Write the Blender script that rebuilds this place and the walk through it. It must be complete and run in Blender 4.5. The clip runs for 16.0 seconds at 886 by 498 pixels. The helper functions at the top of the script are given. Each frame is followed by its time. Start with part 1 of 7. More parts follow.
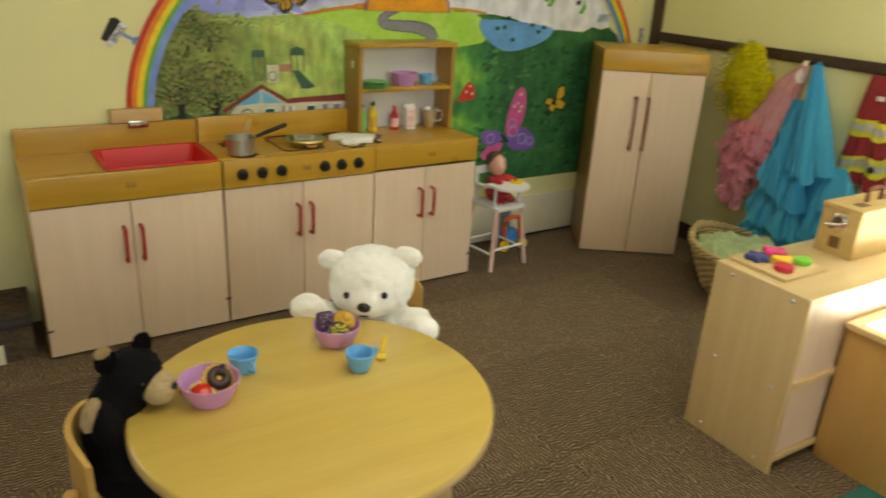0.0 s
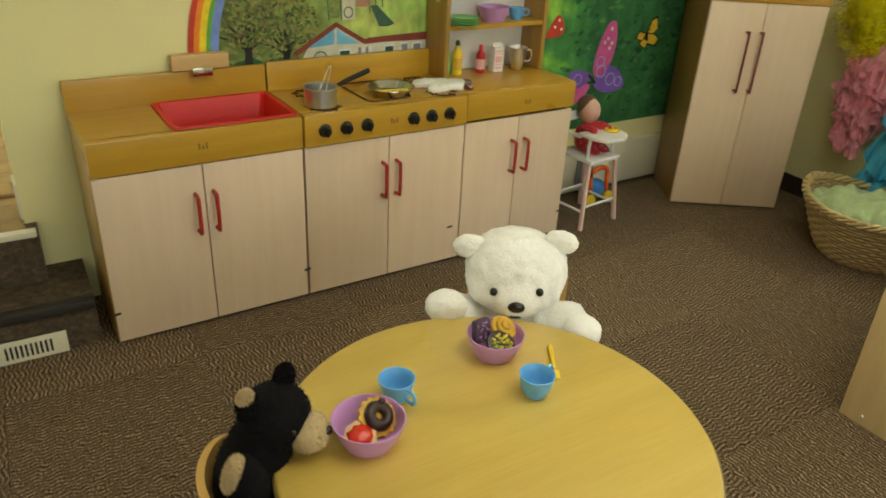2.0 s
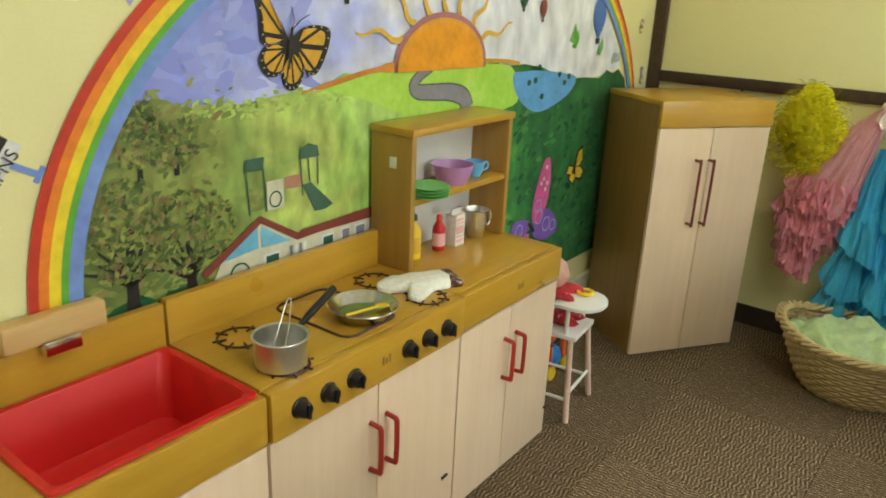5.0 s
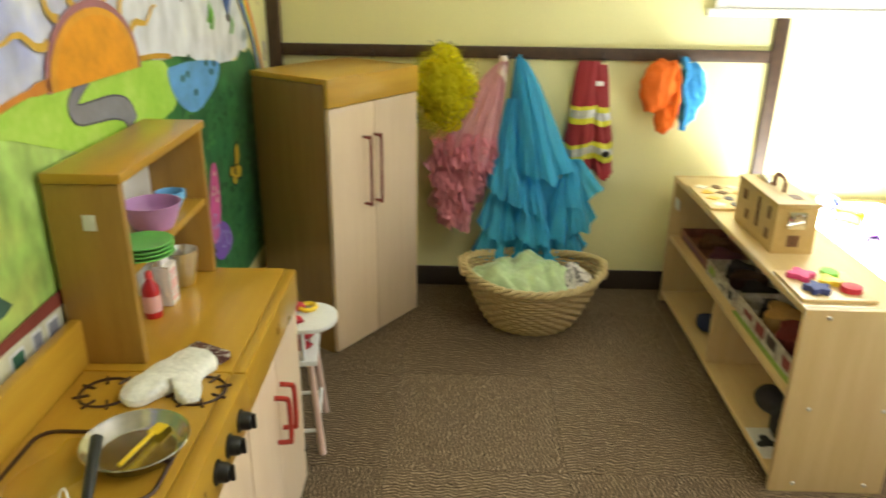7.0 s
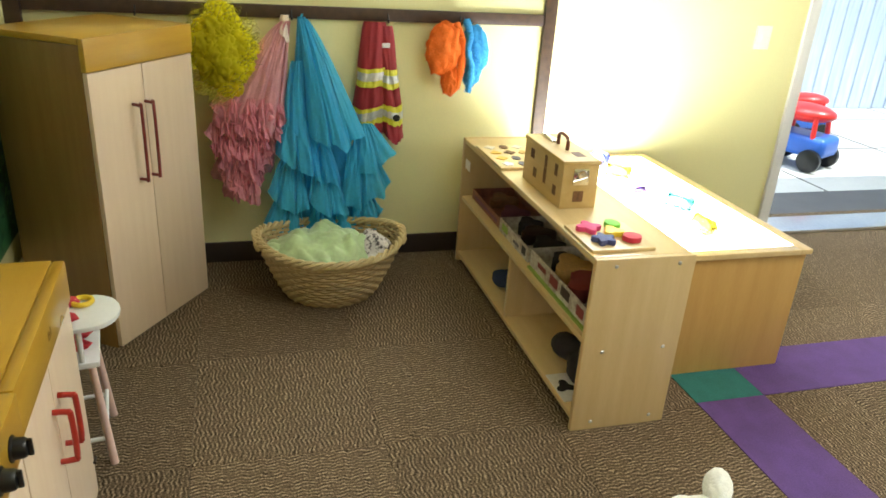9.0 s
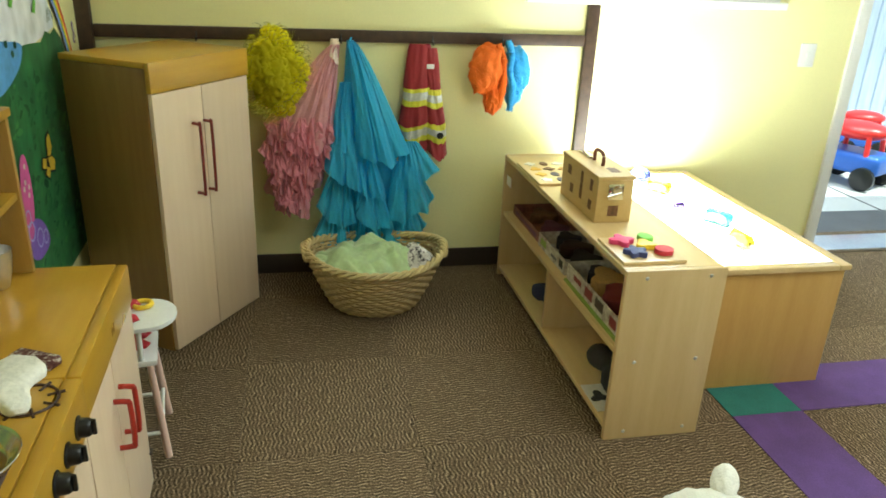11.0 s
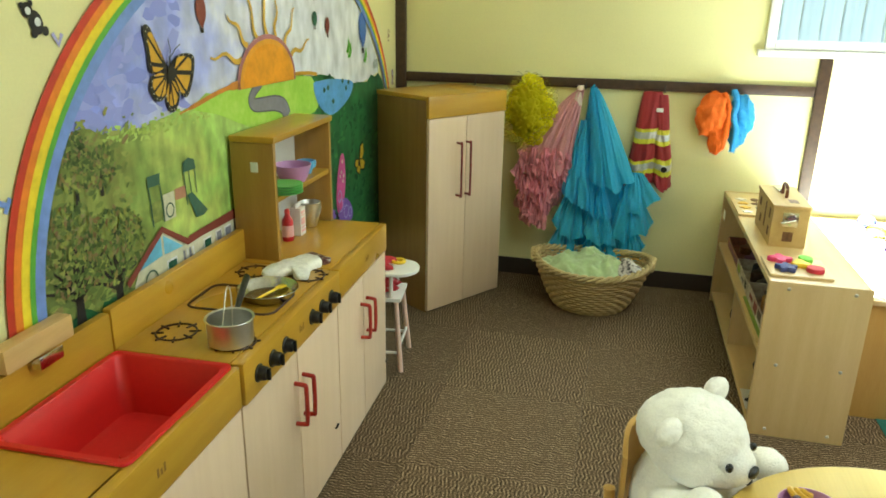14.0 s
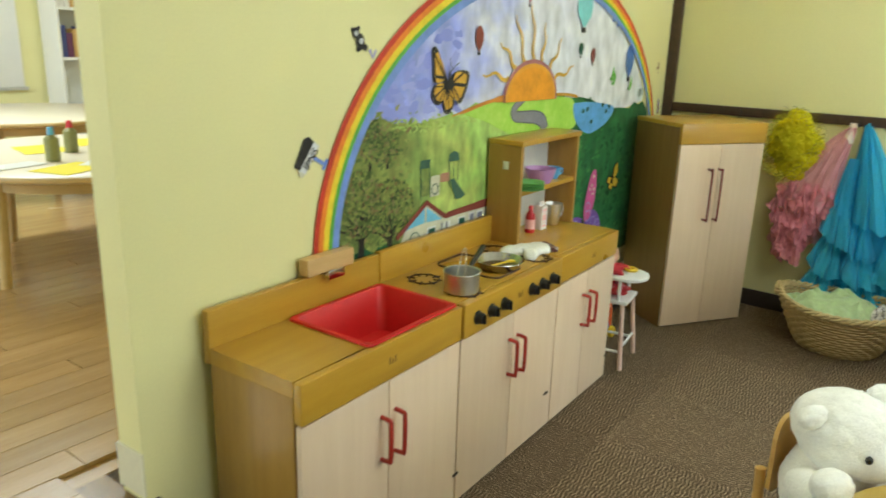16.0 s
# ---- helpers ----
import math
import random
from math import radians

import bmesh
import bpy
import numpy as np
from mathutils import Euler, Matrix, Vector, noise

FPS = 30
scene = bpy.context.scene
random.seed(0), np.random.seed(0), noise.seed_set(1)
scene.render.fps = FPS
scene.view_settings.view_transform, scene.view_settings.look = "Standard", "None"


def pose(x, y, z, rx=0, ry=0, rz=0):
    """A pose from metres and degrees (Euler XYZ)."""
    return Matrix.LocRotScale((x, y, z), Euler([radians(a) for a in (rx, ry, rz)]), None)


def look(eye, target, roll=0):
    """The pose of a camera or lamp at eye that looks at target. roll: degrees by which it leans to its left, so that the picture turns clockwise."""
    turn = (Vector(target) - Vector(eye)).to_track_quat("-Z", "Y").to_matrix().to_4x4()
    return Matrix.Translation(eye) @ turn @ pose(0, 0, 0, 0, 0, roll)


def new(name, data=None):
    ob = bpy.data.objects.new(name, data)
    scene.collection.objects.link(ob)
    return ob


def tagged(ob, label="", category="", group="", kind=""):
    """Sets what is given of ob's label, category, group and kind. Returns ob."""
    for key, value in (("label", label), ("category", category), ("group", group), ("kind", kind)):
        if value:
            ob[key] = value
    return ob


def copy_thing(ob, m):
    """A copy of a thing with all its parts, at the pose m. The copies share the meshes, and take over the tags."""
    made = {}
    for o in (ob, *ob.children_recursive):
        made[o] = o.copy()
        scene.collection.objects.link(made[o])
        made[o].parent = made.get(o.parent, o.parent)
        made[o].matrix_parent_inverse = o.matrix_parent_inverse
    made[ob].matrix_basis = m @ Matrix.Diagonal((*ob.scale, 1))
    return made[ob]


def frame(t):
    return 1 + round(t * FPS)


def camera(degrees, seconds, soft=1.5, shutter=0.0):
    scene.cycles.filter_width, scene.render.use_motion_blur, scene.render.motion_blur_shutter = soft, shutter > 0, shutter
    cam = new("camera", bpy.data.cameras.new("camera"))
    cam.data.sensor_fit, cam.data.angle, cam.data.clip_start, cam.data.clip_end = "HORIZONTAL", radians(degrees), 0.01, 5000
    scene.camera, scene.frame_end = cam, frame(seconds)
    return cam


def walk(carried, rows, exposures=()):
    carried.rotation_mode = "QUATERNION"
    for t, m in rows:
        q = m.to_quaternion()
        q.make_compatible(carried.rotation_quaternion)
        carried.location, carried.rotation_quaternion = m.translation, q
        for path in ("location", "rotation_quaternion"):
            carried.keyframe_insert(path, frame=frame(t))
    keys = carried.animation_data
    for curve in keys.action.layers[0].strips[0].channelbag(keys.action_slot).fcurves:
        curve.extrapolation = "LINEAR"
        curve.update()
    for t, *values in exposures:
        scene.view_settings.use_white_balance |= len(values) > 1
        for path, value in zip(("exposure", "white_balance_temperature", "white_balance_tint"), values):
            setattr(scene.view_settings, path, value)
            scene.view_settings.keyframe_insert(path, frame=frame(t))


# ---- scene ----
cam = camera(62.6, 16.0, 1.7, 0.4)
PATH = [
    (0, (0.468, 0.461, 1.279), (1.458, 2.037, 0.546), 3.4),
    (0.5, (0.458, 0.567, 1.28), (1.251, 2.229, 0.499), 2.4),
    (1, (0.472, 0.662, 1.261), (1.234, 2.298, 0.4), 2.9),
    (1.5, (0.459, 0.768, 1.254), (1.261, 2.37, 0.366), 3.7),
    (2, (0.365, 0.907, 1.258), (1.306, 2.416, 0.344), 3.1),
    (2.5, (0.276, 1.055, 1.254), (1.385, 2.46, 0.363), 3.3),
    (3, (0.289, 1.235, 1.267), (1.476, 2.624, 0.455), 3.5),
    (3.5, (0.35, 1.45, 1.276), (1.587, 2.853, 0.57), 3.9),
    (3.7, (0.363, 1.508, 1.272), (1.601, 2.918, 0.58), 3.8),
    (5.8, (0.469, 2.211, 1.279), (2.128, 3.102, 0.606), 2.3),
    (6, (0.494, 2.248, 1.276), (2.184, 3.073, 0.596), 2.4),
    (6.5, (0.535, 2.398, 1.308), (2.337, 2.891, 0.594), 1.2),
    (7, (0.548, 2.509, 1.298), (2.41, 2.561, 0.569), 0.8),
    (7.5, (0.603, 2.552, 1.284), (2.42, 2.253, 0.502), 4.0),
    (8, (0.638, 2.555, 1.281), (2.41, 2.087, 0.48), 3.8),
    (8.2, (0.635, 2.548, 1.28), (2.39, 2.026, 0.477), 3.7),
    (10.3, (0.594, 2.542, 1.288), (2.38, 2.061, 0.528), 3.3),
    (10.5, (0.574, 2.533, 1.292), (2.368, 2.082, 0.532), 2.9),
    (11, (0.53, 2.524, 1.294), (2.342, 2.138, 0.541), 2.6),
    (11.5, (0.502, 2.486, 1.302), (2.344, 2.205, 0.577), 2.1),
    (12, (0.418, 2.39, 1.306), (2.293, 2.287, 0.618), 3.0),
    (12.5, (0.317, 2.319, 1.293), (2.193, 2.479, 0.619), 3.4),
    (13, (0.192, 2.284, 1.321), (2.054, 2.627, 0.678), 0.7),
    (13.5, (-0.003, 2.232, 1.304), (1.857, 2.629, 0.688), 1.2),
    (14, (-0.114, 2.158, 1.318), (1.729, 2.606, 0.684), 1.0),
    (14.5, (-0.156, 2.02, 1.327), (1.658, 2.636, 0.752), 1.6),
    (15, (-0.207, 1.895, 1.307), (1.524, 2.732, 0.756), 2.3),
    (15.5, (-0.288, 1.851, 1.304), (1.349, 2.868, 0.769), 0.9),
    (16, (-0.397, 1.836, 1.293), (1.142, 2.986, 0.736), 1.8),
]
walk(cam, [(t, look(eye, target, roll)) for t, eye, target, roll in PATH],
     exposures=[(0, -0.12, 6750, 5), (1.5, -0.06, 6650, 1), (2.5, -0.10, 6700, 2), (3.5, 0.02, 6500, 2), (6, 0.45, 6000, 1), (7, 0.42, 6300, 4), (7.5, 0.42, 6450, 9), (8, 0.40, 6050, 8), (10.5, 0.26, 6000, -4), (11, 0.25, 5850, -6), (12.5, 0.25, 5950, -7), (14, 0.3, 6000, -9), (16, 0.36, 5750, -3)])

# ---- light ----
world = bpy.data.worlds.new("sky")
scene.world = world
world.use_nodes = True
sky = world.node_tree.nodes.new("ShaderNodeTexSky")
sky.sky_type, sky.sun_disc = "NISHITA", False
sky.sun_elevation, sky.sun_rotation = radians(68), radians(214)
world.node_tree.links.new(sky.outputs[0], world.node_tree.nodes["Background"].inputs[0])
world.node_tree.nodes["Background"].inputs[1].default_value = 0.15


def lamp(name, kind, m, power, color=(1, 1, 1), size=(1, 1), angle=0.5):
    data = bpy.data.lights.new(name, kind)
    data.energy, data.color = power, color
    if kind == "AREA":
        data.shape, data.size, data.size_y = "RECTANGLE", size[0], size[1]
    if kind == "SUN":
        data.angle = radians(angle)
    ob = new(name, data)
    ob.matrix_world = m
    return ob


lamp("sun", "SUN", look((-2, -3, 9), (0, 0, 0)), 5.0, (1, 0.95, 0.86))
# added fill from behind the walker, for a window band that is assumed
lamp("south_fill", "AREA", look((0.6, -3.0, 1.75), (0.6, 3.0, 1.0)), 50, (1.0, 0.98, 0.95), (3.6, 1.3))
# daylight through the side window and the yard door
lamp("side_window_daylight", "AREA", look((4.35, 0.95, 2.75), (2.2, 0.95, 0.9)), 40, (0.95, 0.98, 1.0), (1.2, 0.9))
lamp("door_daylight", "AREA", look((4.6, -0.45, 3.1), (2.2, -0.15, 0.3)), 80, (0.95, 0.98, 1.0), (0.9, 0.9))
# added fill for the next room, at west windows that are assumed
lamp("next_room_fill", "AREA", look((-2.4, 5.6, 1.7), (0.6, 4.6, 0.6)), 50, (1.0, 0.99, 0.96), (2.4, 1.2))
# ceiling lamp out of view, placed by the glare on the floor
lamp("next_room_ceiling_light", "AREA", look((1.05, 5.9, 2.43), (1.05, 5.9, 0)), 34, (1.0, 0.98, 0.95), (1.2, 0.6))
# added overhead fill, no fixture known on this ceiling
lamp("overhead_fill", "AREA", look((1.25, 1.15, 2.42), (1.25, 1.15, 0)), 19, (1.0, 0.95, 0.86), (1.2, 1.2))

# ---- materials ----


def nodes_of(name):
    m = bpy.data.materials.new(name)
    m.use_nodes = True
    t = m.node_tree
    return m, t.nodes, t.links, t.nodes["Principled BSDF"]


def ramp(nd, stops):
    r = nd.new("ShaderNodeValToRGB")
    while len(r.color_ramp.elements) < len(stops):
        r.color_ramp.elements.new(0.5)
    for e, (p, c) in zip(r.color_ramp.elements, stops):
        e.position, e.color = p, (*c, 1)
    return r


def noise_node(nd, lk, scale, detail=4.0, stretch=(1, 1, 1), coord="Object"):
    tc = nd.new("ShaderNodeTexCoord")
    mp = nd.new("ShaderNodeMapping")
    mp.inputs["Scale"].default_value = stretch
    nz = nd.new("ShaderNodeTexNoise")
    nz.inputs["Scale"].default_value = scale
    nz.inputs["Detail"].default_value = detail
    lk.new(tc.outputs[coord], mp.inputs[0])
    lk.new(mp.outputs[0], nz.inputs["Vector"])
    return nz


def bump_into(nd, lk, bsdf, source, strength, distance=0.002):
    b = nd.new("ShaderNodeBump")
    b.inputs["Strength"].default_value, b.inputs["Distance"].default_value = strength, distance
    lk.new(source, b.inputs["Height"])
    lk.new(b.outputs[0], bsdf.inputs["Normal"])


def tone(c, f):
    return tuple(max(0.0, min(1.0, v * f)) for v in c)


def plain(name, color, rough=0.5, metal=0.0, var=0.1, scale=5.0, fine=90.0, bump=0.12, dist=0.001, rand=0.0, sheen=0.0, trans=0.0):
    """A painted, plastic, cloth or metal surface: broad blotches, fine grain, slight relief."""
    m, nd, lk, bs = nodes_of(name)
    big, small = noise_node(nd, lk, scale), noise_node(nd, lk, fine, 3.0)
    add = nd.new("ShaderNodeMath")
    add.operation = "ADD"
    half = nd.new("ShaderNodeMath")
    half.operation, half.inputs[1].default_value = "MULTIPLY", 0.5
    lk.new(big.outputs[0], add.inputs[0])
    lk.new(small.outputs[0], add.inputs[1])
    lk.new(add.outputs[0], half.inputs[0])
    r = ramp(nd, [(0.32, tone(color, 1 - var)), (0.68, tone(color, 1 + var))])
    lk.new(half.outputs[0], r.inputs[0])
    out = r.outputs[0]
    if rand:
        info, hsv, mr = nd.new("ShaderNodeObjectInfo"), nd.new("ShaderNodeHueSaturation"), nd.new("ShaderNodeMapRange")
        mr.inputs[3].default_value, mr.inputs[4].default_value = 1 - rand, 1 + rand
        lk.new(info.outputs["Random"], mr.inputs[0])
        lk.new(mr.outputs[0], hsv.inputs["Value"])
        lk.new(out, hsv.inputs["Color"])
        out = hsv.outputs[0]
    lk.new(out, bs.inputs["Base Color"])
    rr = nd.new("ShaderNodeMapRange")
    rr.inputs[3].default_value, rr.inputs[4].default_value = max(0.02, rough - 0.08), min(1, rough + 0.08)
    lk.new(big.outputs[0], rr.inputs[0])
    lk.new(rr.outputs[0], bs.inputs["Roughness"])
    bs.inputs["Metallic"].default_value = metal
    if sheen:
        bs.inputs["Sheen Weight"].default_value = sheen
        bs.inputs["Sheen Roughness"].default_value = 0.6
    if trans:
        bs.inputs["Transmission Weight"].default_value = trans
    if bump:
        bump_into(nd, lk, bs, small.outputs[0], bump, dist)
    return m


def wood(name, light, dark, rough=0.35, grain=(1, 14, 14), scale=3.0, bump=0.06, coat=0.0, rand=0.06):
    m, nd, lk, bs = nodes_of(name)
    streak, pore, blotch = noise_node(nd, lk, scale, 6.0, grain), noise_node(nd, lk, scale * 14, 3.0, grain), noise_node(nd, lk, 2.2, 2.0)
    mix = nd.new("ShaderNodeMath")
    mix.operation, mix.inputs[1].default_value = "MULTIPLY_ADD", 0.35
    lk.new(pore.outputs[0], mix.inputs[0])
    sc = nd.new("ShaderNodeMath")
    sc.operation, sc.inputs[1].default_value = "MULTIPLY", 0.65
    lk.new(streak.outputs[0], sc.inputs[0])
    lk.new(sc.outputs[0], mix.inputs[2])
    r = ramp(nd, [(0.3, dark), (0.5, tuple((a + b) / 2 for a, b in zip(light, dark))), (0.7, light)])
    lk.new(mix.outputs[0], r.inputs[0])
    info, hsv, mr, ad = nd.new("ShaderNodeObjectInfo"), nd.new("ShaderNodeHueSaturation"), nd.new("ShaderNodeMapRange"), nd.new("ShaderNodeMath")
    mr.inputs[3].default_value, mr.inputs[4].default_value = 1 - rand - 0.08, 1 + rand + 0.08
    ad.operation = "ADD"
    hf = nd.new("ShaderNodeMath")
    hf.operation, hf.inputs[1].default_value = "MULTIPLY", 0.5
    lk.new(info.outputs["Random"], ad.inputs[0])
    lk.new(blotch.outputs[0], ad.inputs[1])
    lk.new(ad.outputs[0], hf.inputs[0])
    lk.new(hf.outputs[0], mr.inputs[0])
    lk.new(mr.outputs[0], hsv.inputs["Value"])
    lk.new(r.outputs[0], hsv.inputs["Color"])
    lk.new(hsv.outputs[0], bs.inputs["Base Color"])
    rr = nd.new("ShaderNodeMapRange")
    rr.inputs[3].default_value, rr.inputs[4].default_value = rough - 0.08, rough + 0.1
    lk.new(blotch.outputs[0], rr.inputs[0])
    lk.new(rr.outputs[0], bs.inputs["Roughness"])
    bs.inputs["Coat Weight"].default_value, bs.inputs["Coat Roughness"].default_value = coat, 0.2
    bump_into(nd, lk, bs, pore.outputs[0], bump, 0.001)
    return m


def brushed(name, stops, scale=7.0, fine=40.0, rough=0.6, stretch=(1, 1, 1), mixw=0.6):
    """Dabbed wall paint of several colours."""
    m, nd, lk, bs = nodes_of(name)
    a, b = noise_node(nd, lk, scale, 5.0, stretch), noise_node(nd, lk, fine, 4.0, stretch)
    mx = nd.new("ShaderNodeMath")
    mx.operation, mx.inputs[1].default_value = "MULTIPLY_ADD", 1 - mixw
    s = nd.new("ShaderNodeMath")
    s.operation, s.inputs[1].default_value = "MULTIPLY", mixw
    lk.new(a.outputs[0], s.inputs[0])
    lk.new(b.outputs[0], mx.inputs[0])
    lk.new(s.outputs[0], mx.inputs[2])
    r = ramp(nd, stops)
    lk.new(mx.outputs[0], r.inputs[0])
    lk.new(r.outputs[0], bs.inputs["Base Color"])
    bs.inputs["Roughness"].default_value = rough
    bump_into(nd, lk, bs, b.outputs[0], 0.15, 0.001)
    return m


def carpet(name):
    """Loop-pile carpet tile with rippled rows of brown, tan and dark loops."""
    m, nd, lk, bs = nodes_of(name)
    tc = nd.new("ShaderNodeTexCoord")
    sep = nd.new("ShaderNodeSeparateXYZ")
    lk.new(tc.outputs["Object"], sep.inputs[0])
    warp = noise_node(nd, lk, 26, 2.0)

    def calc(op, a, b, c=0.0):
        n = nd.new("ShaderNodeMath")
        n.operation = op
        for k, v in enumerate((a, b, c)):
            if isinstance(v, (int, float)):
                n.inputs[k].default_value = v
            else:
                lk.new(v, n.inputs[k])
        return n.outputs[0]

    zig = calc("SINE", calc("MULTIPLY_ADD", sep.outputs["X"], 125.0, calc("MULTIPLY", warp.outputs[0], 9.0)), 0)
    row = calc("MULTIPLY_ADD", sep.outputs["Y"], 520.0, calc("MULTIPLY_ADD", zig, 1.7, calc("MULTIPLY", warp.outputs[0], 7.0)))
    gaps = noise_node(nd, lk, 48, 3.0)
    wave = calc("MULTIPLY_ADD", calc("MULTIPLY", calc("SINE", row, 0), calc("MULTIPLY_ADD", gaps.outputs[0], 3.2, -1.0)), 0.5, 0.5)
    loops, patch = noise_node(nd, lk, 210, 3.0), noise_node(nd, lk, 9, 4.0)
    a = nd.new("ShaderNodeMath")
    a.operation, a.inputs[1].default_value = "MULTIPLY_ADD", 0.31
    lk.new(wave, a.inputs[0])
    s = nd.new("ShaderNodeMath")
    s.operation, s.inputs[1].default_value = "MULTIPLY", 0.70
    lk.new(loops.outputs[0], s.inputs[0])
    lk.new(s.outputs[0], a.inputs[2])
    r = ramp(nd, [(0.30, (0.024, 0.016, 0.009)), (0.45, (0.094, 0.065, 0.038)), (0.57, (0.186, 0.131, 0.078)), (0.70, (0.43, 0.32, 0.20))])
    lk.new(a.outputs[0], r.inputs[0])
    info, hsv, mr, ad = nd.new("ShaderNodeObjectInfo"), nd.new("ShaderNodeHueSaturation"), nd.new("ShaderNodeMapRange"), nd.new("ShaderNodeMath")
    ad.operation = "ADD"
    lk.new(info.outputs["Random"], ad.inputs[0])
    lk.new(patch.outputs[0], ad.inputs[1])
    mr.inputs[2].default_value, mr.inputs[3].default_value, mr.inputs[4].default_value = 2.0, 0.78, 1.22
    lk.new(ad.outputs[0], mr.inputs[0])
    lk.new(mr.outputs[0], hsv.inputs["Value"])
    lk.new(r.outputs[0], hsv.inputs["Color"])
    lk.new(hsv.outputs[0], bs.inputs["Base Color"])
    bs.inputs["Roughness"].default_value = 0.95
    bs.inputs["Specular IOR Level"].default_value = 0.1
    bump_into(nd, lk, bs, a.outputs[0], 0.5, 0.004)
    return m


def glow(name, color, strength):
    m, nd, lk, bs = nodes_of(name)
    bs.inputs["Base Color"].default_value = (*color, 1)
    bs.inputs["Emission Color"].default_value = (*color, 1)
    bs.inputs["Emission Strength"].default_value = strength
    return m


def glass(name, color=(0.9, 0.95, 0.95), rough=0.02):
    m, nd, lk, bs = nodes_of(name)
    bs.inputs["Base Color"].default_value = (*color, 1)
    bs.inputs["Transmission Weight"].default_value, bs.inputs["Roughness"].default_value, bs.inputs["IOR"].default_value = 1.0, rough, 1.45
    return m


WALL = plain("yellow_wall_paint", (0.84, 0.79, 0.40), 0.6, var=0.035, scale=1.5, fine=160, bump=0.12)
CEIL = plain("white_ceiling_paint", (0.80, 0.79, 0.74), 0.8, var=0.03, bump=0.1)
CREAM = plain("cream_baseboard_paint", (0.78, 0.74, 0.55), 0.5, var=0.05)
DARKTRIM = wood("dark_brown_trim", (0.085, 0.045, 0.025), (0.04, 0.022, 0.014), 0.45)
DARKBASE = plain("dark_vinyl_base", (0.035, 0.024, 0.018), 0.5, var=0.15)
CARPET = carpet("brown_carpet_tile")
STEPCARPET = brushed("brown_step_carpet", [(0.3, (0.03, 0.022, 0.014)), (0.5, (0.085, 0.06, 0.037)), (0.7, (0.17, 0.125, 0.08))], 60, 260, 0.95)
PURPLE = plain("purple_carpet", (0.115, 0.055, 0.20), 0.95, var=0.25, scale=12, fine=260, bump=0.5, dist=0.003)
GREENCARPET = plain("teal_carpet", (0.03, 0.16, 0.13), 0.95, var=0.25, scale=12, fine=260, bump=0.5, dist=0.003)
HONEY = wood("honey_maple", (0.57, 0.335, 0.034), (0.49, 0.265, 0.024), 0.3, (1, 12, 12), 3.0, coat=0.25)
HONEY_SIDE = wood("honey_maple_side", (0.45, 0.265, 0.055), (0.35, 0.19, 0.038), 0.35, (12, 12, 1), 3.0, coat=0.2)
# refrigerator side wood, its honey colour darkened to carry the shade
FRIDGE_SIDE = wood("shaded_honey_side", (0.33, 0.185, 0.045), (0.25, 0.13, 0.03), 0.4, (12, 12, 1), 3.0, coat=0.15)
PALE = wood("pale_beech_laminate", (0.80, 0.625, 0.445), (0.74, 0.56, 0.385), 0.42, (16, 16, 1), 3.0, bump=0.03)
BIRCH = wood("birch_ply", (0.72, 0.535, 0.27), (0.63, 0.44, 0.20), 0.4, (12, 12, 1), 2.5, coat=0.1)
BIRCH_TOP = wood("birch_ply_top", (0.74, 0.55, 0.27), (0.64, 0.45, 0.2), 0.33, (1, 12, 12), 2.5, coat=0.2)
TABLEWOOD = wood("table_maple_laminate", (0.62, 0.450, 0.105), (0.53, 0.360, 0.07), 0.3, (0.5, 9, 9), 2.0, bump=0.03, coat=0.3)
TABLEEDGE = wood("table_edge", (0.62, 0.45, 0.21), (0.52, 0.36, 0.15), 0.4, (1, 1, 8), 4.0)
ORANGEWOOD = wood("amber_plywood", (0.63, 0.385, 0.12), (0.53, 0.30, 0.08), 0.4, (12, 12, 1), 2.0)
OAKFLOOR = wood("oak_floor_board", (0.47, 0.30, 0.115), (0.33, 0.195, 0.065), 0.22, (1, 10, 10), 2.5, coat=0.4, rand=0.14)
RED = plain("red_sink_plastic", (0.62, 0.012, 0.012), 0.42, var=0.05, bump=0.03)
HANDLE = plain("red_handle_plastic", (0.42, 0.030, 0.018), 0.3, var=0.08, bump=0.03)
DARKHANDLE = plain("brown_red_handle_plastic", (0.20, 0.028, 0.02), 0.3, var=0.08, bump=0.03)
BLACK = plain("black_plastic", (0.012, 0.012, 0.012), 0.3, var=0.2, bump=0.05)
STEEL = plain("worn_aluminium", (0.70, 0.69, 0.66), 0.36, 1.0, var=0.1, fine=60, bump=0.08)
CHROME = plain("chrome_plate", (0.75, 0.74, 0.72), 0.14, 1.0, var=0.06)
WHITE = plain("white_paint", (0.80, 0.79, 0.76), 0.4, var=0.04)
SLOT_SHADE = plain("slot_shade", (0.02, 0.014, 0.01), 0.8, var=0.1)
BURNT = plain("dark_brown_print", (0.05, 0.018, 0.008), 0.5, var=0.2)

# ---- building blocks ----


def boxm(bm, x0, x1, y0, y1, z0, z1, bevel=0.0, seg=2):
    g = bmesh.ops.create_cube(bm, size=1.0, matrix=Matrix.LocRotScale(((x0 + x1) / 2, (y0 + y1) / 2, (z0 + z1) / 2), None, (x1 - x0, y1 - y0, z1 - z0)))
    if bevel:
        edges = list({e for v in g["verts"] for e in v.link_edges})
        bmesh.ops.bevel(bm, geom=edges, offset=bevel, segments=seg, profile=0.6, affect="EDGES")
    return bm


def box(x0, x1, y0, y1, z0, z1, bevel=0.0, seg=2):
    return boxm(bmesh.new(), x0, x1, y0, y1, z0, z1, bevel, seg)


